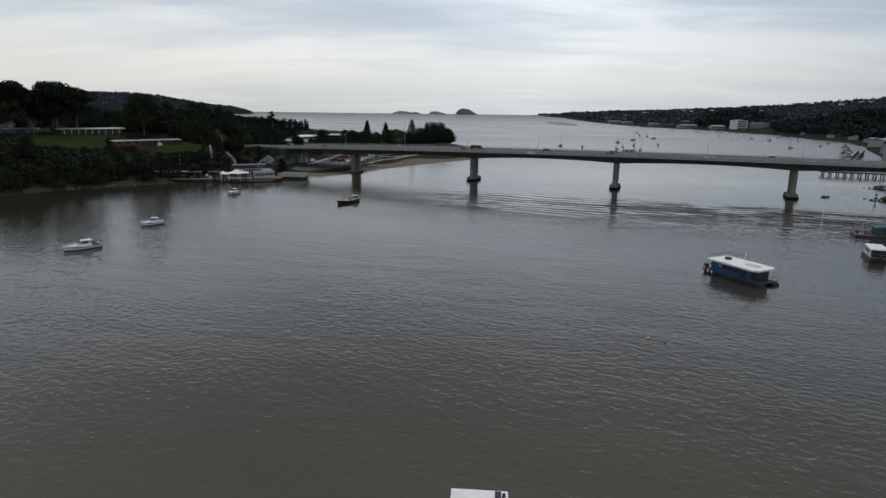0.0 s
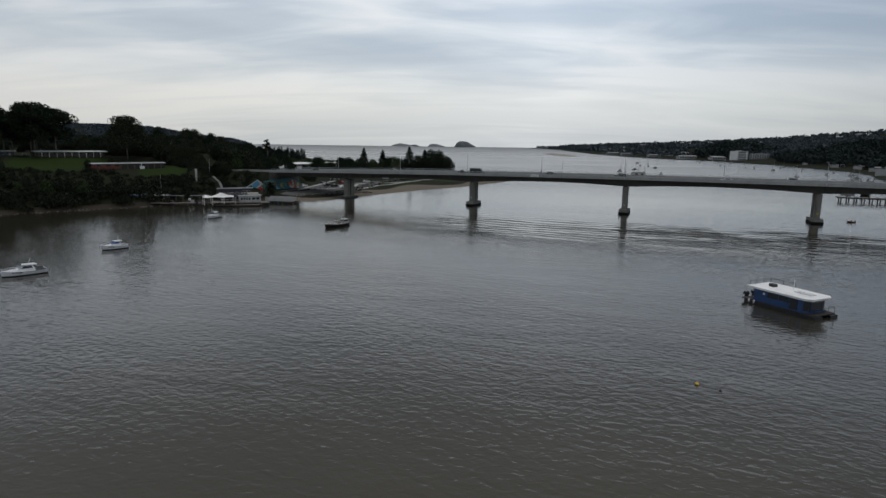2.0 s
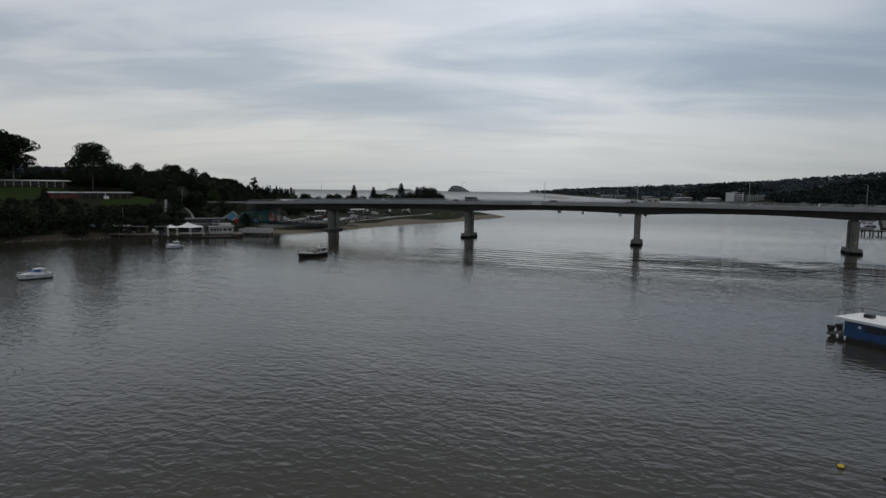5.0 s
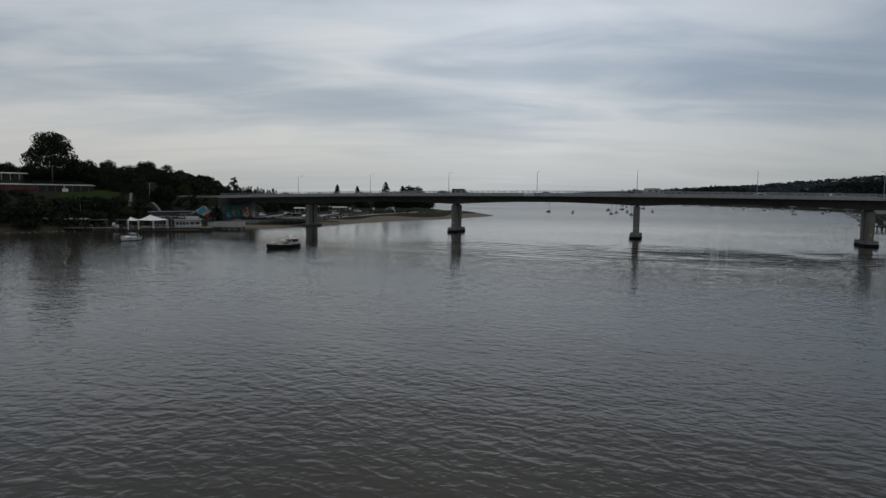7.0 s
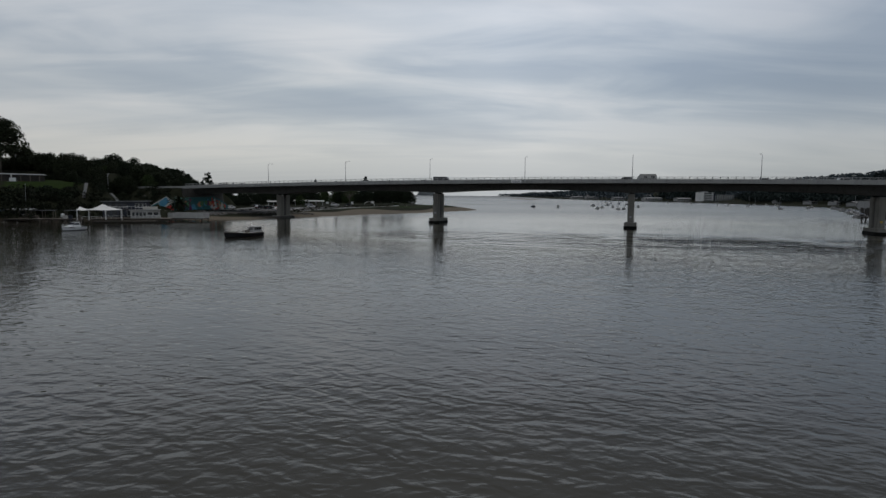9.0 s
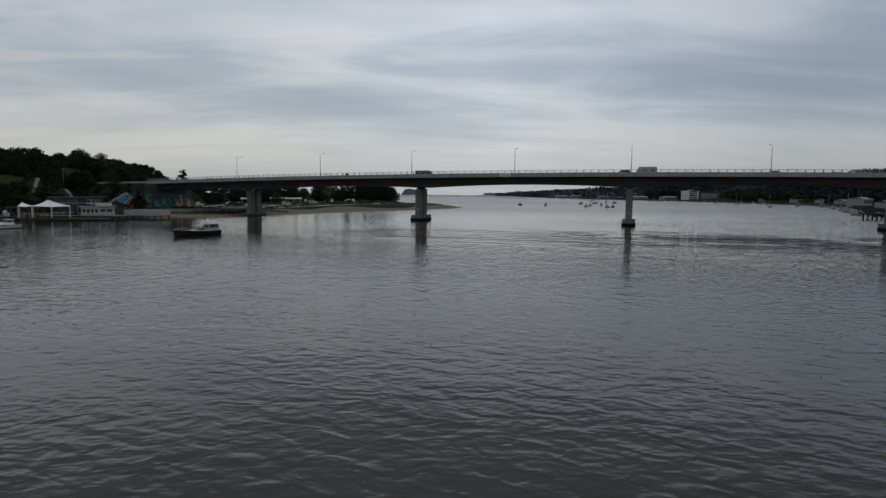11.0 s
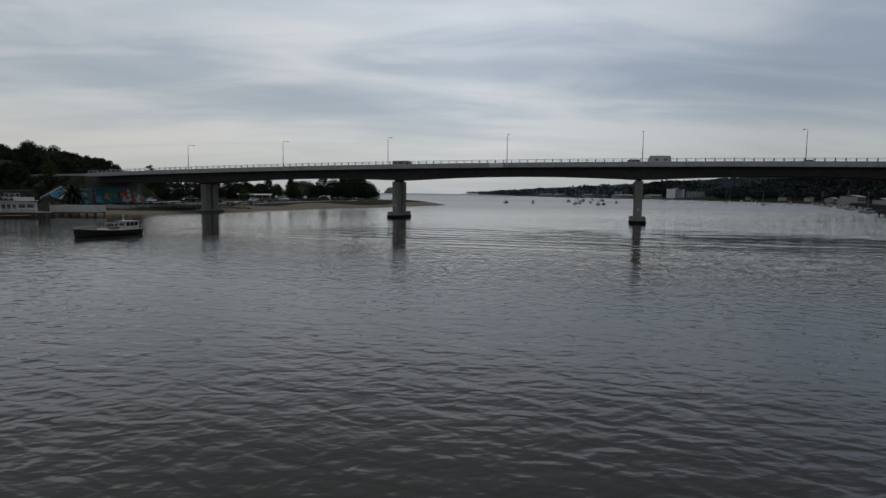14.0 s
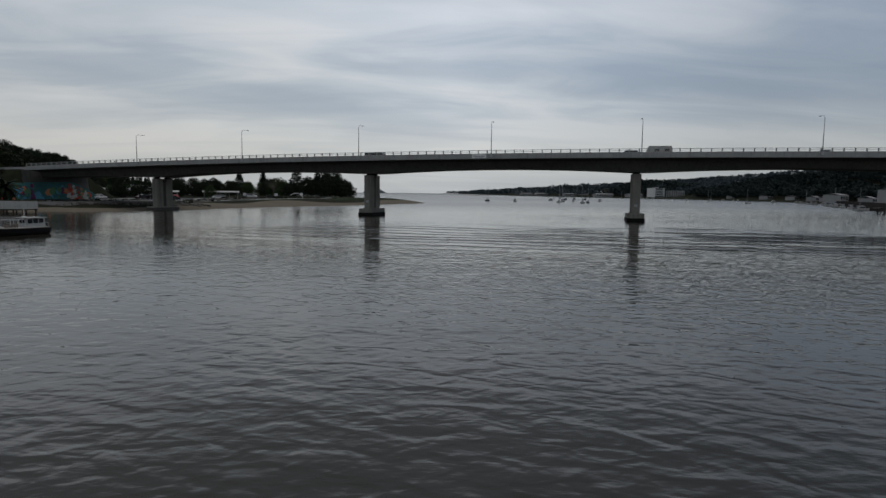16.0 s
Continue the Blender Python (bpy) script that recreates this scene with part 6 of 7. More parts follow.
# waterfront house on its wharf
WH = turn_of((-112.7, 257.1), (-100.0, 262.1))
house = thing("boathouse", "dark navy two-storey waterfront boathouse with flat dark roof", "house", at(-106.4, 262.0, 1.5, WH))
low_wall = part("wall", box(-7.0, 7.0, -1.2, 5.5, 0, 2.6), NAVY, house, "dark navy cladding")
up_wall = part("upper_wall", box(-7.0, 6.6, 0.2, 5.5, 2.6, 5.0), NAVY, house, "dark navy upper storey")
part("roof", prism([(-7.8, 5.0), (-7.8, 5.18), (7.6, 5.38), (7.6, 5.2)], -0.6, 6.2), ROOFDARK, house, "flat dark grey metal roof")
windows_row(up_wall, 2.6, 6.2, 3, 0.2, 3.2, 4.5, 0.86, WEATHERED)
windows_row(up_wall, 2.6, 6.2, 3, 0.15, 3.3, 4.4, 0.70, None, False)
windows_row(up_wall, -6.6, 0.6, 4, 0.2, 3.2, 4.5, 0.7)
part("balcony", box(-7.0, 6.6, -1.4, 0.2, 2.5, 2.62), TIMBER, house)
part("balcony_rail", ring_rail([(x, -1.3) for x in np.linspace(-6.9, 6.5, 12)], 2.6, 3.5, 0.03), WHITE, house)
windows_row(low_wall, 0.2, 6.6, 5, -1.2, 0.35, 2.3, 0.92, WEATHERED)
windows_row(low_wall, 0.2, 6.6, 5, -1.25, 0.45, 2.2, 0.74, None, False)
windows_row(low_wall, -6.4, -0.4, 3, -1.2, 0.6, 2.2, 0.75)
annex = thing("boathouse_annex", "white boathouse annex with dark windows over the water", "house", at(-98.6, 260.6, 1.3, WH + 8))
aw = part("wall", box(-5.0, 3.8, -2.0, 3.0, -0.1, 2.5), WEATHERED, annex, "white weatherboard wall")
part("roof", prism([(-5.4, 2.5), (-5.4, 2.62), (4.2, 2.85), (4.2, 2.72)], -2.6, 3.4), ROOFGREY, annex)
part("roof_box", box(-1.2, 3.2, 0.4, 3.0, 2.8, 3.7), CREAM, annex, "pale raised roof section", bevel=0.05)
windows_row(aw, -0.2, 3.4, 2, -2.0, 0.9, 1.9, 0.78)
windows_row(aw, -4.8, -0.4, 4, -2.0, 0.7, 1.9, 0.7)
part("rail", ring_rail([(x, -2.9) for x in np.linspace(-5, 3.8, 8)], 0, 0.95, 0.03), WHITE, annex)


def wharf(label, m, L, W, z, piles, deck_mt=TIMBER):
    w = thing("wharf", label, "wharf", m)
    n = int(L / 0.5)
    part("beam", box(-L / 2, L / 2, -W / 2 + 0.3, -W / 2 + 0.6, z - 0.4, z - 0.09, box(-L / 2, L / 2, W / 2 - 0.6, W / 2 - 0.3, z - 0.4, z - 0.09)), PILE, w)
    part("decking", box(-L / 2, L / 2, -W / 2, W / 2, z - 0.09, z), deck_mt, w)
    for i in range(piles):
        x = -L / 2 + 0.4 + (L - 0.8) * i / (piles - 1)
        for y in (-W / 2 + 0.4, W / 2 - 0.4):
            part("support_post", tube([(x, y, -2.5), (x, y, z - 0.1)], 0.17, 7), PILE, w)
    return w


wharf("dark timber wharf under the boathouse", at(-104.5, 259.3, 0, WH), 20, 9.5, 1.28, 9)
wharf("timber wharf carrying the annex", at(-97.0, 260.2, 0, WH), 12.5, 8, 1.18, 6)
wh3 = wharf("wharf with white solid balustrade reaching toward the beach", at(-88.0, 268.4, 0, -6), 12.8, 5, 1.2, 6, CREAM)
for y in (-2.45, 2.4):
    for i in range(6):
        part("fence_panel", box(-6.35 + i * 2.12, -4.27 + i * 2.12, y, y + 0.08, 1.2, 2.9), WEATHERED, wh3, "white fence panel")
part("fence_panel", box(6.3, 6.38, -2.4, 2.4, 1.2, 2.9), WEATHERED, wh3)
wharf("low floating pontoon below the boathouse", at(-101.5, 252.6, 0, WH), 18, 2.4, 0.55, 4)
lw = wharf("long low jetty with weathered edge board", at(-126.5, 250.3, 0, 15), 22, 3.2, 1.1, 8)
part("edge_board", box(-11, -2, -1.66, -1.58, 0.95, 1.15), TIMBER, lw, "weathered edge board")
for x, y, z, w, h, mt in ((-122, 253.5, 1.4, 1.2, 0.6, WEATHERED), (-130, 251.5, 1.2, 1.2, 0.8, TIMBER), (-119, 251.5, 1.2, 1.0, 1.0, NAVY), (-133, 252.5, 1.2, 1.4, 0.7, TIMBER), (-116.5, 252, 1.2, 1.2, 0.9, TIMBER)):
    k = thing("crate", "weathered storage crate on the jetty", "crate", at(x, y, north_height(x, y) if north_height(x, y) > z else z, 15), group="crates on the jetty")
    part("box", box(-w / 2, w / 2, -w / 2, w / 2, -0.8, h), mt, k, bevel=0.04)
    part("lid", box(-w / 2 - 0.04, w / 2 + 0.04, -w / 2 - 0.04, w / 2 + 0.04, h, h + 0.08), mt, k)
tank = thing("water_tank", "round white tank on the waterfront", "tank", at(-125.3, 257.5, 1.9))
bm = bmesh.new()
bmesh.ops.create_uvsphere(bm, u_segments=16, v_segments=10, radius=0.7)
part("shell", bm, GEL, tank, smooth=True)
part("stand", box(-0.8, 0.8, -0.8, 0.8, -1.4, -0.5), TIMBER, tank)
for px_, py_, L_ in ((-121.5, 259.5, 7), (-131, 256.5, 6)):
    pg = thing("pergola", "open timber pergola on the waterfront", "pergola", at(px_, py_, 1.3, 18))
    for x in (-L_ / 2, 0, L_ / 2):
        for y in (-1.3, 1.3):
            part("post", box(x - 0.08, x + 0.08, y - 0.08, y + 0.08, -1.0, 2.2), TIMBER, pg)
    part("roof", box(-L_ / 2 - 0.4, L_ / 2 + 0.4, -1.7, 1.7, 2.2, 2.32), ROOFDARK, pg)
shed = building("faded blue waterside shed below the scrub", at(-145.0, 252.0, 1.7, 14), 6.0, 4.0, 2.2, SHEDBLUE, SHEDBLUE, 0.5, 0.3, 2, category="shed")
building("dark open boat shed beside the blue shed", at(-137.4, 255.0, 1.7, 14), 7.0, 4.0, 2.2, TIMBER, ROOFGREY, 0.3, 0.4, 2, category="shed", fill=0.85)
yard_boat = thing("sailing_boat", "small white sailing dinghy drawn up on the bank", "boat", at(-140.0, 260.0, 3.4, 10))
part("hull", hull_bm(6.5, 2.0, 0.7), GEL, yard_boat)
part("mast", tube([(0.6, 0, 0.6), (0.6, 0, 9.0)], [0.07, 0.04], 6), STEEL, yard_boat)
part("cradle", box(-2, 2, -0.7, 0.7, -1.2, -0.15), TIMBER, yard_boat)

# marquee: three peaked canvas bays on white posts
marquee = thing("marquee", "white peaked canvas marquee on posts beside the boathouse", "marquee", at(-107.6, 249.8, 1.28, WH + 10))
for x, half, peak in ((0.9, 4.6, 4.7), (-5.3, 1.7, 4.0)):
    rings = []
    for u in (0.0, 0.25, 0.5, 0.75, 0.92, 1.0):
        r = 1 - u * 0.99
        z = 3.0 + (peak - 3.0) * u ** 1.5
        rings.append([(x - 0.8 * u + half * r * a, 3.1 * r * b, z - (0.25 * r if a == 0 or b == 0 else 0)) for a, b in ((-1, -1), (0, -1), (1, -1), (1, 0), (1, 1), (0, 1), (-1, 1), (-1, 0))])
    part("canopy", loft(rings), CANVAS, marquee, "white peaked canvas")
for x in (-6.9, -3.7, 0.9, 5.4):
    for y in (-3.0, 3.0):
        part("post", tube([(x, y, -0.3), (x, y, 3.0)], 0.11, 7), WHITE, marquee)
part("rail", ring_rail([(x, -2.9) for x in np.linspace(-5.6, 5.0, 9)], 0, 0.9, 0.03), WHITE, marquee)

# mural wall beneath the bridge's end
mural = thing("mural_wall", "retaining wall with a colourful painted mural under the bridge", "wall", kind="structure")


def mural_piece(name, pts, y0, y1, mt, m, label=""):
    ob = part(name, prism(pts, y0, y1), mt, mural, label)
    ob.matrix_basis = m
    return ob


GW = at(-112.0, 301.2, 1.6, 34)
mural_piece("gable_panel", [(-5.2, 0), (-5.2, 2.9), (0.6, 6.6), (5.4, 3.4), (5.4, 0)], -0.2, 0.2, M_WHITE, GW, "gabled mural panel")
for pts, mt in (([(-5.0, 0.1), (-5.0, 2.8), (-2.5, 4.3), (-1.5, 2.0), (-3.0, 0.1)], TEAL), ([(-1.6, 1.2), (-2.2, 4.3), (0.5, 6.3), (1.8, 4.4), (0.2, 3.0)], M_BLUE), ([(1.0, 0.1), (0.4, 2.4), (2.0, 3.4), (3.4, 2.2), (3.2, 0.1)], M_RED), ([(3.6, 0.3), (2.6, 3.9), (5.2, 3.3), (5.2, 0.3)], TEAL), ([(-0.9, 0.1), (-1.2, 1.2), (0.4, 1.8), (0.8, 0.1)], M_WHITE)):
    mural_piece("painted_shape", pts, -0.206, -0.203, mt, GW)
rs = random.Random(4)
LONG = at(-105.4, 310.0, 1.0, 72.4)
mural_piece("long_panel", [(-9, 0), (-9, 6.6), (14, 7.2), (19, 5.6), (25, 2.4), (25, 0)], -0.2, 0.3, TEAL, LONG, "long teal mural wall")
PAL = [TEAL, M_BLUE, M_PINK, M_GREEN, M_ORANGE, M_RED, M_WHITE, M_RED, M_ORANGE]
for i in range(64):
    x = rs.uniform(-8, 23)
    top = np.interp(x, [-9, 14, 19, 25], [6.5, 7.0, 5.4, 2.3])
    r = rs.uniform(0.5, 1.5)
    z = rs.uniform(r, max(r + 0.1, top - r))
    pick = rs.choice(PAL[:4]) if x < 11 and rs.random() < 0.8 else rs.choice(PAL[3:])
    n = rs.choice((5, 6, 7))
    pts = [(x + r * rs.uniform(0.6, 1.2) * math.cos(-6.283 * k / n), min(top, z + r * rs.uniform(0.6, 1.2) * math.sin(-6.283 * k / n))) for k in range(n)]
    mural_piece("painted_shape", pts, -0.206 - 0.003 * (i % 9), -0.203, pick, LONG)

for i in range(11):
    cx, cz, r = 13.2 + (i % 4) * 1.55 + 0.4 * (i // 4), 6.2 - (i // 4) * 1.5 - (i % 4) * 0.45, rs.uniform(0.6, 1.0)
    mural_piece("painted_flower", [(cx + r * (1 if k % 2 else 0.6) * math.cos(-6.283 * k / 10), max(0.1, cz + r * (1 if k % 2 else 0.6) * math.sin(-6.283 * k / 10))) for k in range(10)], -0.246 - 0.004 * (i % 3), -0.23, (M_RED, M_WHITE, M_RED, M_ORANGE)[i % 4], LONG)

# foreshore park
for x, y, turn, L in ((-80, 431, 15, 9), (-92, 440, 12, 7), (-96, 396, 20, 6)):
    sh = thing("picnic_shelter", "picnic shelter with white low-pitched roof", "shelter", at(x, y, north_height(x, y), turn), group="picnic shelters")
    gable_roof(L, 5, 2.7, 0.6, 0.4, WEATHERED, sh, "white sheet roof")
    for px_ in (-L / 2 + 0.4, 0, L / 2 - 0.4):
        for py_ in (-2.1, 2.1):
            part("post", box(px_ - 0.08, px_ + 0.08, py_ - 0.08, py_ + 0.08, -0.3, 2.7), STEEL, sh)
    part("table", box(-1.2, 1.2, -0.4, 0.4, 0.68, 0.75, box(-1.0, 1.0, -0.1, 0.1, 0, 0.7)), TIMBER, sh)
resort = building("long white two-storey holiday resort behind trees", at(-156.7, 560, 2.5, 57), 58, 12, 5.2, CREAM, WHITE, 1.3, 0.8, 16, 2)
for x, y, t, L in ((-166, 505, 40, 14), (-176, 545, 45, 16), (-150, 500, 30, 10), (-128, 560, 15, 12), (-143, 448, 35, 13), (-128, 415, 25, 11)):
    building("low house with grey roof among park trees", at(x, y, max(2.4, north_height(x, y)), t), L, 8, 3.0, CREAM if y > 470 else TIMBER, ROOFGREY if L != 16 else WHITE, 1.3, 0.5, 4, category="house", group="houses by the park")
kerb_pts = [(-92, 318), (-80, 330), (-72, 348), (-74, 366), (-68, 378), (-56, 384), (-44, 402), (-34, 430), (-30, 455)]
pathway = [[(x + dx, y + dy, north_height(x, y) + z) for dx, dy, z in ((-0.9, 0.5, -0.2), (-0.9, 0.5, 0.12), (0.9, -0.5, 0.12), (0.9, -0.5, -0.2))] for a, b in zip(kerb_pts, kerb_pts[1:]) for x, y in ((a[0] + (b[0] - a[0]) * u, a[1] + (b[1] - a[1]) * u) for u in (0, 0.25, 0.5, 0.75))]
tagged(part("footpath", loft(pathway), PARAPET), "pale concrete footpath through the park", "footpath", kind="structure")
for label, bends in (("pale kerb round the car park under the bridge", [(-94, 314), (-95, 337), (-94, 357), (-95, 382), (-95, 399)]), ("pale concrete path curving behind the beach", [(-67, 328), (-64, 341), (-61, 361), (-54, 370), (-48, 395), (-40, 411)])):
    ribbon = []
    for a, b in zip(bends, bends[1:]):
        for u in (0, 0.25, 0.5, 0.75):
            x, y = a[0] + (b[0] - a[0]) * u, a[1] + (b[1] - a[1]) * u
            ribbon.append([(x + dx, y + dy, north_height(x, y) + z) for dx, dy, z in ((-1.0, 0.6, -0.2), (-1.0, 0.6, 0.14), (1.0, -0.6, 0.14), (1.0, -0.6, -0.2))])
    tagged(part("footpath", loft(ribbon), PARAPET), label, "footpath", kind="structure")
for x, y in ((-50, 470), (-62, 458), (-76, 446)):
    sg = thing("notice_board", "small white notice board on posts", "notice board", at(x, y, north_height(x, y), 10), group="notice boards")
    part("board", box(-0.8, 0.8, -0.05, 0.05, 1.0, 2.4), WHITE, sg)
    for px_ in (-0.6, 0.6):
        part("post", box(px_ - 0.05, px_ + 0.05, 0.05, 0.15, -0.3, 2.3), TIMBER, sg)
arch = thing("playground_arch", "white curved arch in the foreshore park", "arch", at(-50, 452, north_height(-50, 452), 15))
part("frame", tube([(2.2 * math.cos(a) * 1.6, 0, 2.6 * math.sin(a)) for a in np.linspace(0.0, 2.6, 9)], 0.16, 7), WHITE, arch, smooth=True)
fence_run = thing("bollard_fence", "low timber bollards along the beach edge", "fence")
for i in range(26):
    u = i / 25
    x, y = -66 + 62 * u + 3 * math.sin(u * 9), 352 + 112 * u
    part("bollard", box(x - 0.12, x + 0.12, y - 0.12, y + 0.12, north_height(x, y) - 0.2, north_height(x, y) + 0.8), TIMBER, fence_run)


# ---- rocks ----
def rock_bm(r, seed):
    q = random.Random(seed)
    bm = bmesh.new()
    bmesh.ops.create_icosphere(bm, subdivisions=1, radius=r)
    for v in bm.verts:
        v.co *= q.uniform(0.7, 1.2)
        v.co.z *= 0.7
    return bm


def rock_heap(name, label, spots, parent=None):
    heap = thing(name, label, "rocks")
    kinds = []
    for i, (x, y, z, r) in enumerate(spots):
        if len(kinds) < 6:
            kinds.append(part("rock", rock_bm(1.0, i + 3), ROCK, heap).data)
            ob = heap.children[-1]
        else:
            ob = new("rock", kinds[i % 6])
            ob.parent = heap
        ob.matrix_basis = at(x, y, z, i * 77) @ Matrix.Diagonal((r, r, r, 1))
    return heap


q = random.Random(11)
spots = []
for i in range(150):
    u = q.random()
    x, y = -84 + 28 * u, 290 + 34 * u
    x, y = x - 5 * q.random() - 1, y + 3 * q.random()
    spots.append((x, y, north_height(x, y) + 0.1, q.uniform(0.35, 0.85)))
rock_heap("riprap", "grey riprap boulders along the shore beside the pier", spots)
spots = []
for i in range(170):
    u = q.random()
    x, y = np.interp(u, [0, 0.3, 0.65, 1], [-67, -66, -65, -56]) + q.uniform(-4.5, 1.5), 316 + 100 * u
    spots.append((x, y, north_height(x, y) + 0.05, q.uniform(0.2, 0.75)))
rock_heap("riprap", "grey boulders strewn along the park's beach edge", spots)
for i in range(9):
    x, y = -62 + 5.5 * i + q.uniform(-2, 2), 372 + 10 * i
    log = thing("driftwood_log", "bleached driftwood log lying on the sand", "log", at(x, y, north_height(x, y) + 0.12, q.uniform(0, 180)), group="driftwood on the beach")
    part("stem", tube([(-1.6, 0, 0), (0.2, 0.15, 0.05), (1.9, -0.1, 0.02)], [0.2, 0.16, 0.08], 7), TIMBER, log, smooth=True)
spots = []
while len(spots) < 60:
    s, off = q.uniform(-150, -104), q.uniform(-24, -3)
    p = line(s, off, 0)
    spots.append((p.x, p.y, north_height(p.x, p.y) + 0.1, q.uniform(0.2, 0.42)))
rock_heap("riprap", "scattered boulders on the road embankment", spots)
spots = [(q.uniform(-169, -122), 0, 0, q.uniform(0.15, 0.4)) for _ in range(90)]
spots = [(x, y, max(0.0, north_height(x, y)), r) for x, y, r in ((x, np.interp(x, [-174, -167, -153, -142, -128, -114], [192, 213, 227, 237, 254, 268]) + q.uniform(-5, 1.5), r) for x, _, _, r in spots)]
rock_heap("oyster_rocks", "low dark rocks on the muddy water's edge", spots)
for cx, cy, L, W, lab in ((194, 274, 13, 6, "rock breakwater end behind the bridge"), (173, 234, 16, 3.5, "low rocky bar beside the bridge")):
    spots = []
    for i in range(110):
        a, b = q.gauss(0, 0.42), q.gauss(0, 0.4)
        if abs(a) < 1 and abs(b) < 1:
            spots.append((cx + a * L, cy + b * W - a * L * 0.2, 1.6 * (1 - a * a) * (1 - b * b) - 0.2, q.uniform(0.6, 1.3)))
    rock_heap("breakwater", lab, spots)
stake = thing("channel_marker", "dark channel marker post on the rocky bar", "marker", at(158.5, 232, 0))
part("post", tube([(0, 0, -1), (0, 0, 3.0)], 0.12, 7), PILE, stake)
part("board", box(-0.4, 0.4, -0.05, 0.05, 2.3, 3.0), BLACK, stake)


# ---- far marina and town ----
def jetty(label, a, b, W, z, n, tall=1.4):
    L = math.dist(a, b)
    j = thing("jetty", label, "jetty", at((a[0] + b[0]) / 2, (a[1] + b[1]) / 2, 0, turn_of(a, b)))
    part("decking", box(-L / 2, L / 2, -W / 2, W / 2, z - 0.55, z), PILE, j)
    for i in range(n):
        x = -L / 2 + L * (i + 0.5) / n
        for y in (-W / 2 - 0.15, W / 2 + 0.15):
            part("support_post", tube([(x, y, -3), (x, y, z + tall)], 0.32, 6), PILE, j)
    return j


jetty("timber wharf on dark piles near the bridge", (191, 338), (256, 314), 6, 2.4, 20, 0.1)
jetty("long marina jetty lined with dark piles", (228, 376), (324, 532), 3.5, 1.5, 44, 2.2)
for i, (x, y, k) in enumerate(((318, 548, 2), (310, 528, 2), (300, 508, 2), (291, 494, 0), (280, 478, 2), (332, 560, 2), (345, 590, 2), (270, 462, 2), (262, 448, 2), (355, 612, 0), (370, 640, 2), (385, 668, 2), (248, 424, 2), (240, 408, 1), (225, 388, 2))):
    c = copy_thing(yachts[k], at(x, y, 0, 30 + 40 * math.sin(i * 1.7)))
    tagged(c, group="boats along the marina")

hotel = thing("hotel", "white five-storey waterfront hotel with balconies", "hotel", at(499, 1246, 2.0, 18))
# wall colour is dark to give glazing and the balconies' recess shade
tower = part("wall", box(-15, 11, -9, 9, -2, 17.2), NAVY, hotel, "dark wall standing for glazing and shaded recesses behind the balconies")
wing = part("wing_wall", box(11.01, 60, -8, 8, -2, 12.6), NAVY, hotel, "dark wing wall standing for shaded balcony recesses")
part("end_wall", box(-15.6, -12.5, -10.8, 9.2, -2, 17.2), WHITE, hotel, "white rendered end wall")
part("end_wall", box(7.2, 8.4, -10.8, -9.01, -2, 17.4), WHITE, hotel, "white rendered fin wall")
part("roof", box(-16, 12, -11, 10, 17.21, 17.7), WHITE, hotel)
part("roof", box(12.1, 61, -9.6, 9, 12.61, 13.1), WHITE, hotel)
part("roof_plant", box(-6, 2, -3, 5, 17.71, 19.6), TOWN, hotel)
part("stair_core", box(11.3, 15, -9.7, -8.01, -2, 15), NAVY, hotel)
for k in range(5):
    windows_row(tower, -12, 7, 4, -9, 1.4 + k * 3.4, 2.9 + k * 3.4, 0.7, None, False)
    part("balcony", box(-12.49, 10.8, -10.9, -9.01, -0.4 + k * 3.4, 1.0 + k * 3.4), WHITE, hotel, "white balcony front")
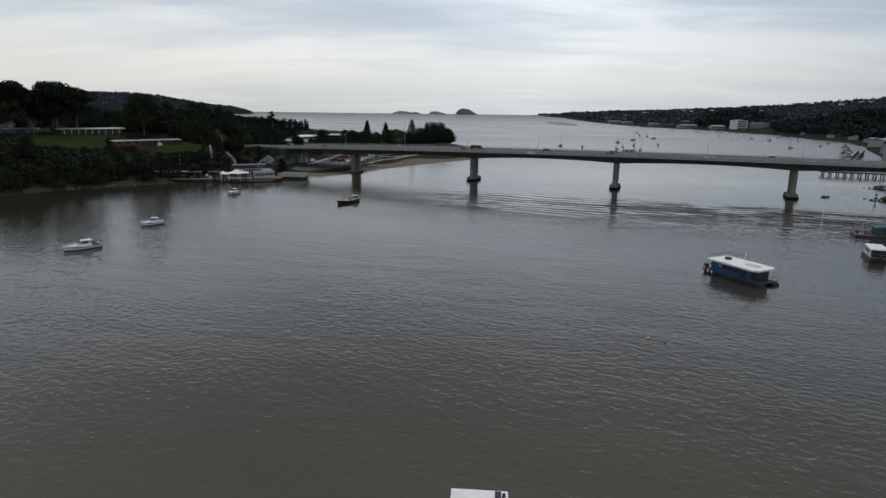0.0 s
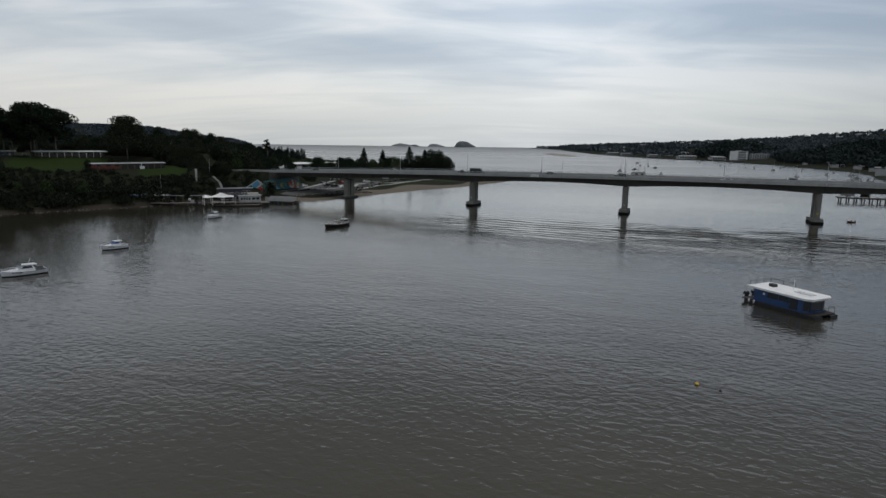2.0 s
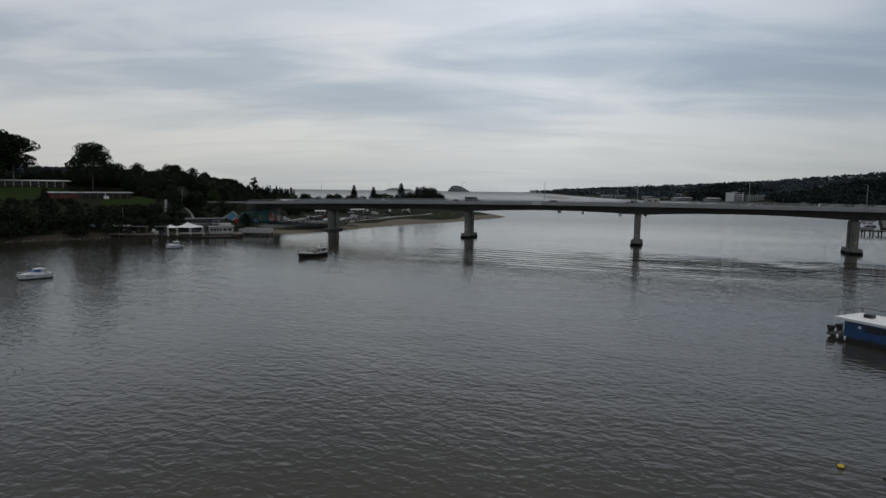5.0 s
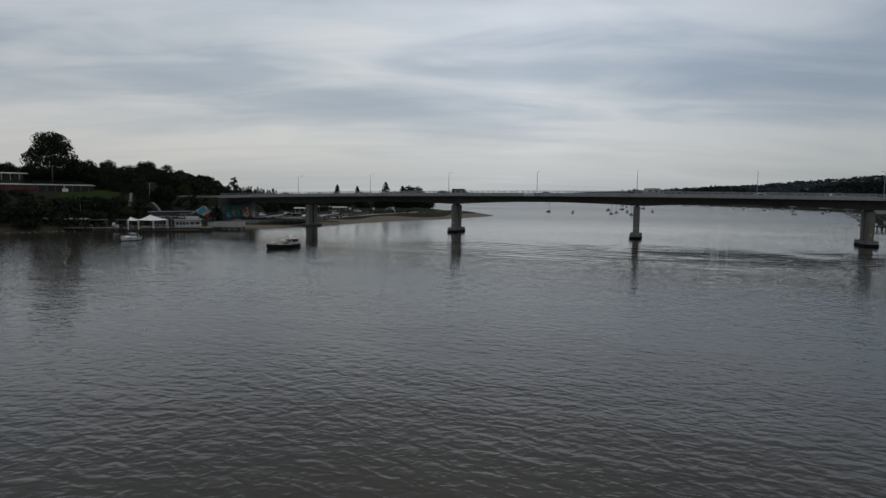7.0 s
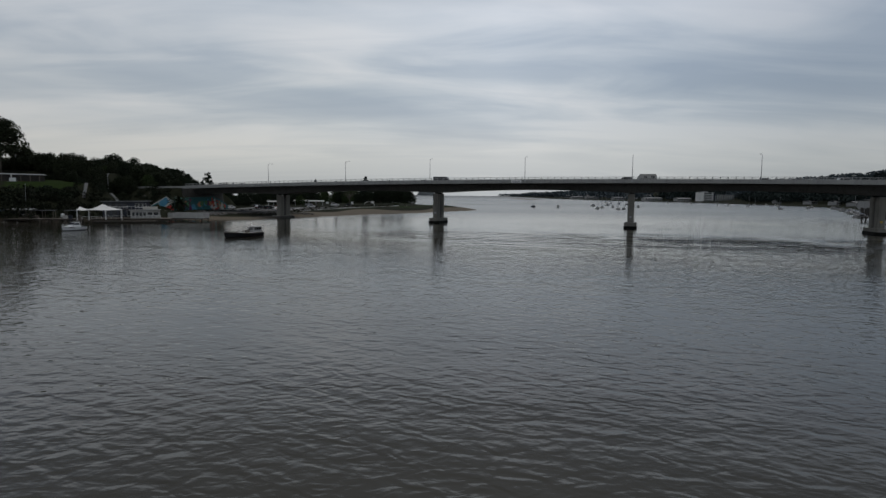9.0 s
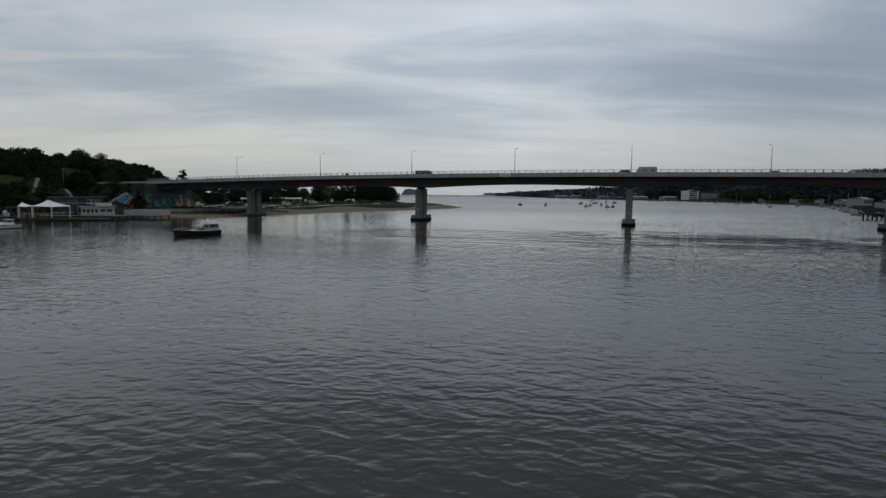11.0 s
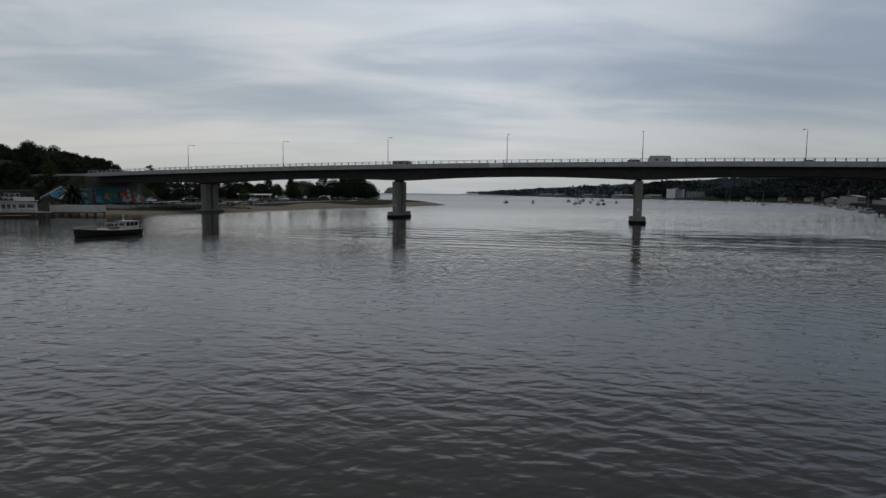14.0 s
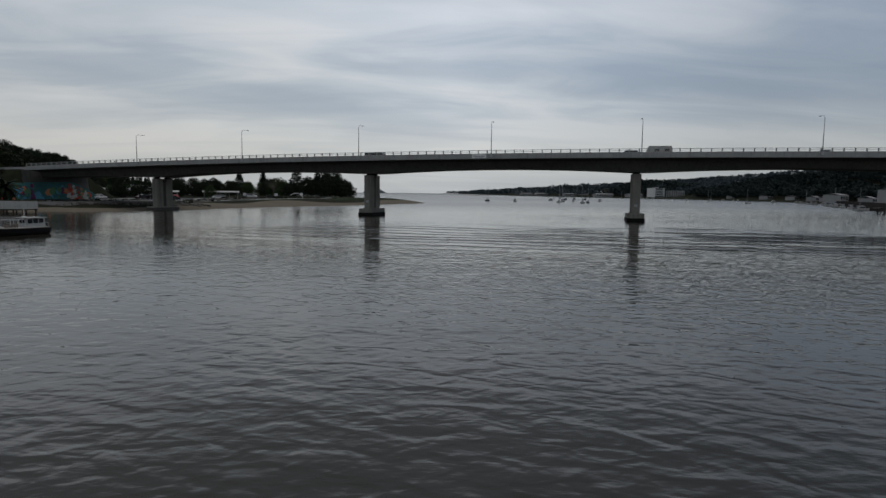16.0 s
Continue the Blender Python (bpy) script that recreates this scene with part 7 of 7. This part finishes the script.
for k in range(4):
    windows_row(wing, 16, 59, 8, -8, 1.2 + k * 3.1, 2.6 + k * 3.1, 0.6, None, False)
    part("balcony", box(16, 60, -9.5, -8.01, -0.3 + k * 3.1, 0.7 + k * 3.1), WEATHERED, hotel, "pale balcony front")
for k in range(9):
    part("balcony_divider", box(15.8 + k * 5.5, 16.3 + k * 5.5, -9.55, -8.02, -2, 12.6), WHITE, hotel)
town = random.Random(21)


def south_z(x, y):
    return float(south_height_all(np.array([float(x)]), np.array([float(y)]))[0][0])


for x, y, t, L, W, H, lab in (
        (430, 1352, 20, 44, 12, 5, "row of long white waterfront shops"), (478, 1318, 20, 26, 12, 5, "cream building on the far waterfront"), (466, 1275, 15, 30, 12, 5, "cream building by the far shore"),
        (372, 1660, 10, 34, 12, 5, "white boat sheds on the far shore"), (366, 1820, 10, 34, 12, 5, "pale waterfront houses on the point"), (395, 1480, 15, 30, 12, 5, "pale flats on the far waterfront"),
        (475, 860, 40, 20, 10, 4, "white clubhouse on the far shore"), (470, 800, 40, 18, 10, 4, "white boat shed on the far shore"), (412, 652, 40, 30, 14, 6.5, "large white shed beside the marina"),
        (326, 484, 40, 26, 16, 9.5, "tall pale slipway shed beside the marina"), (352, 540, 40, 16, 9, 4, "low office building beside the marina"), (485, 960, 40, 12, 8, 3.5, "small white kiosk on the far shore"),
        (452, 738, 40, 20, 9, 4, "pale-roofed hall on the far shore"), (430, 690, 40, 14, 8, 4, "small pale store beside the marina")):
    wm, rm = TOWN, TOWN_ROOF
    building(lab, at(x, y, max(1.8, south_z(x, y) - 0.2), t), L, W, H, wm, rm, 1.5, 0.6, max(3, int(L / 6)), category="building")
for i in range(80):
    x, y = town.uniform(620, 1500), town.uniform(900, 2400)
    if i % 3 == 0:
        x, y = town.uniform(420, 640), town.uniform(1450, 2500)
    z = south_z(x, y)
    building("pale house among the trees on the far hill", at(x, y, z + (6.5 if i % 3 else 2), town.uniform(-40, 40)), town.uniform(10, 20), 9, 5, TOWN, (TOWN_ROOF, ROOFGREY, ROOFPALE)[i % 3], 2.0, 0.5, 3, category="house", group="houses on the far hills")
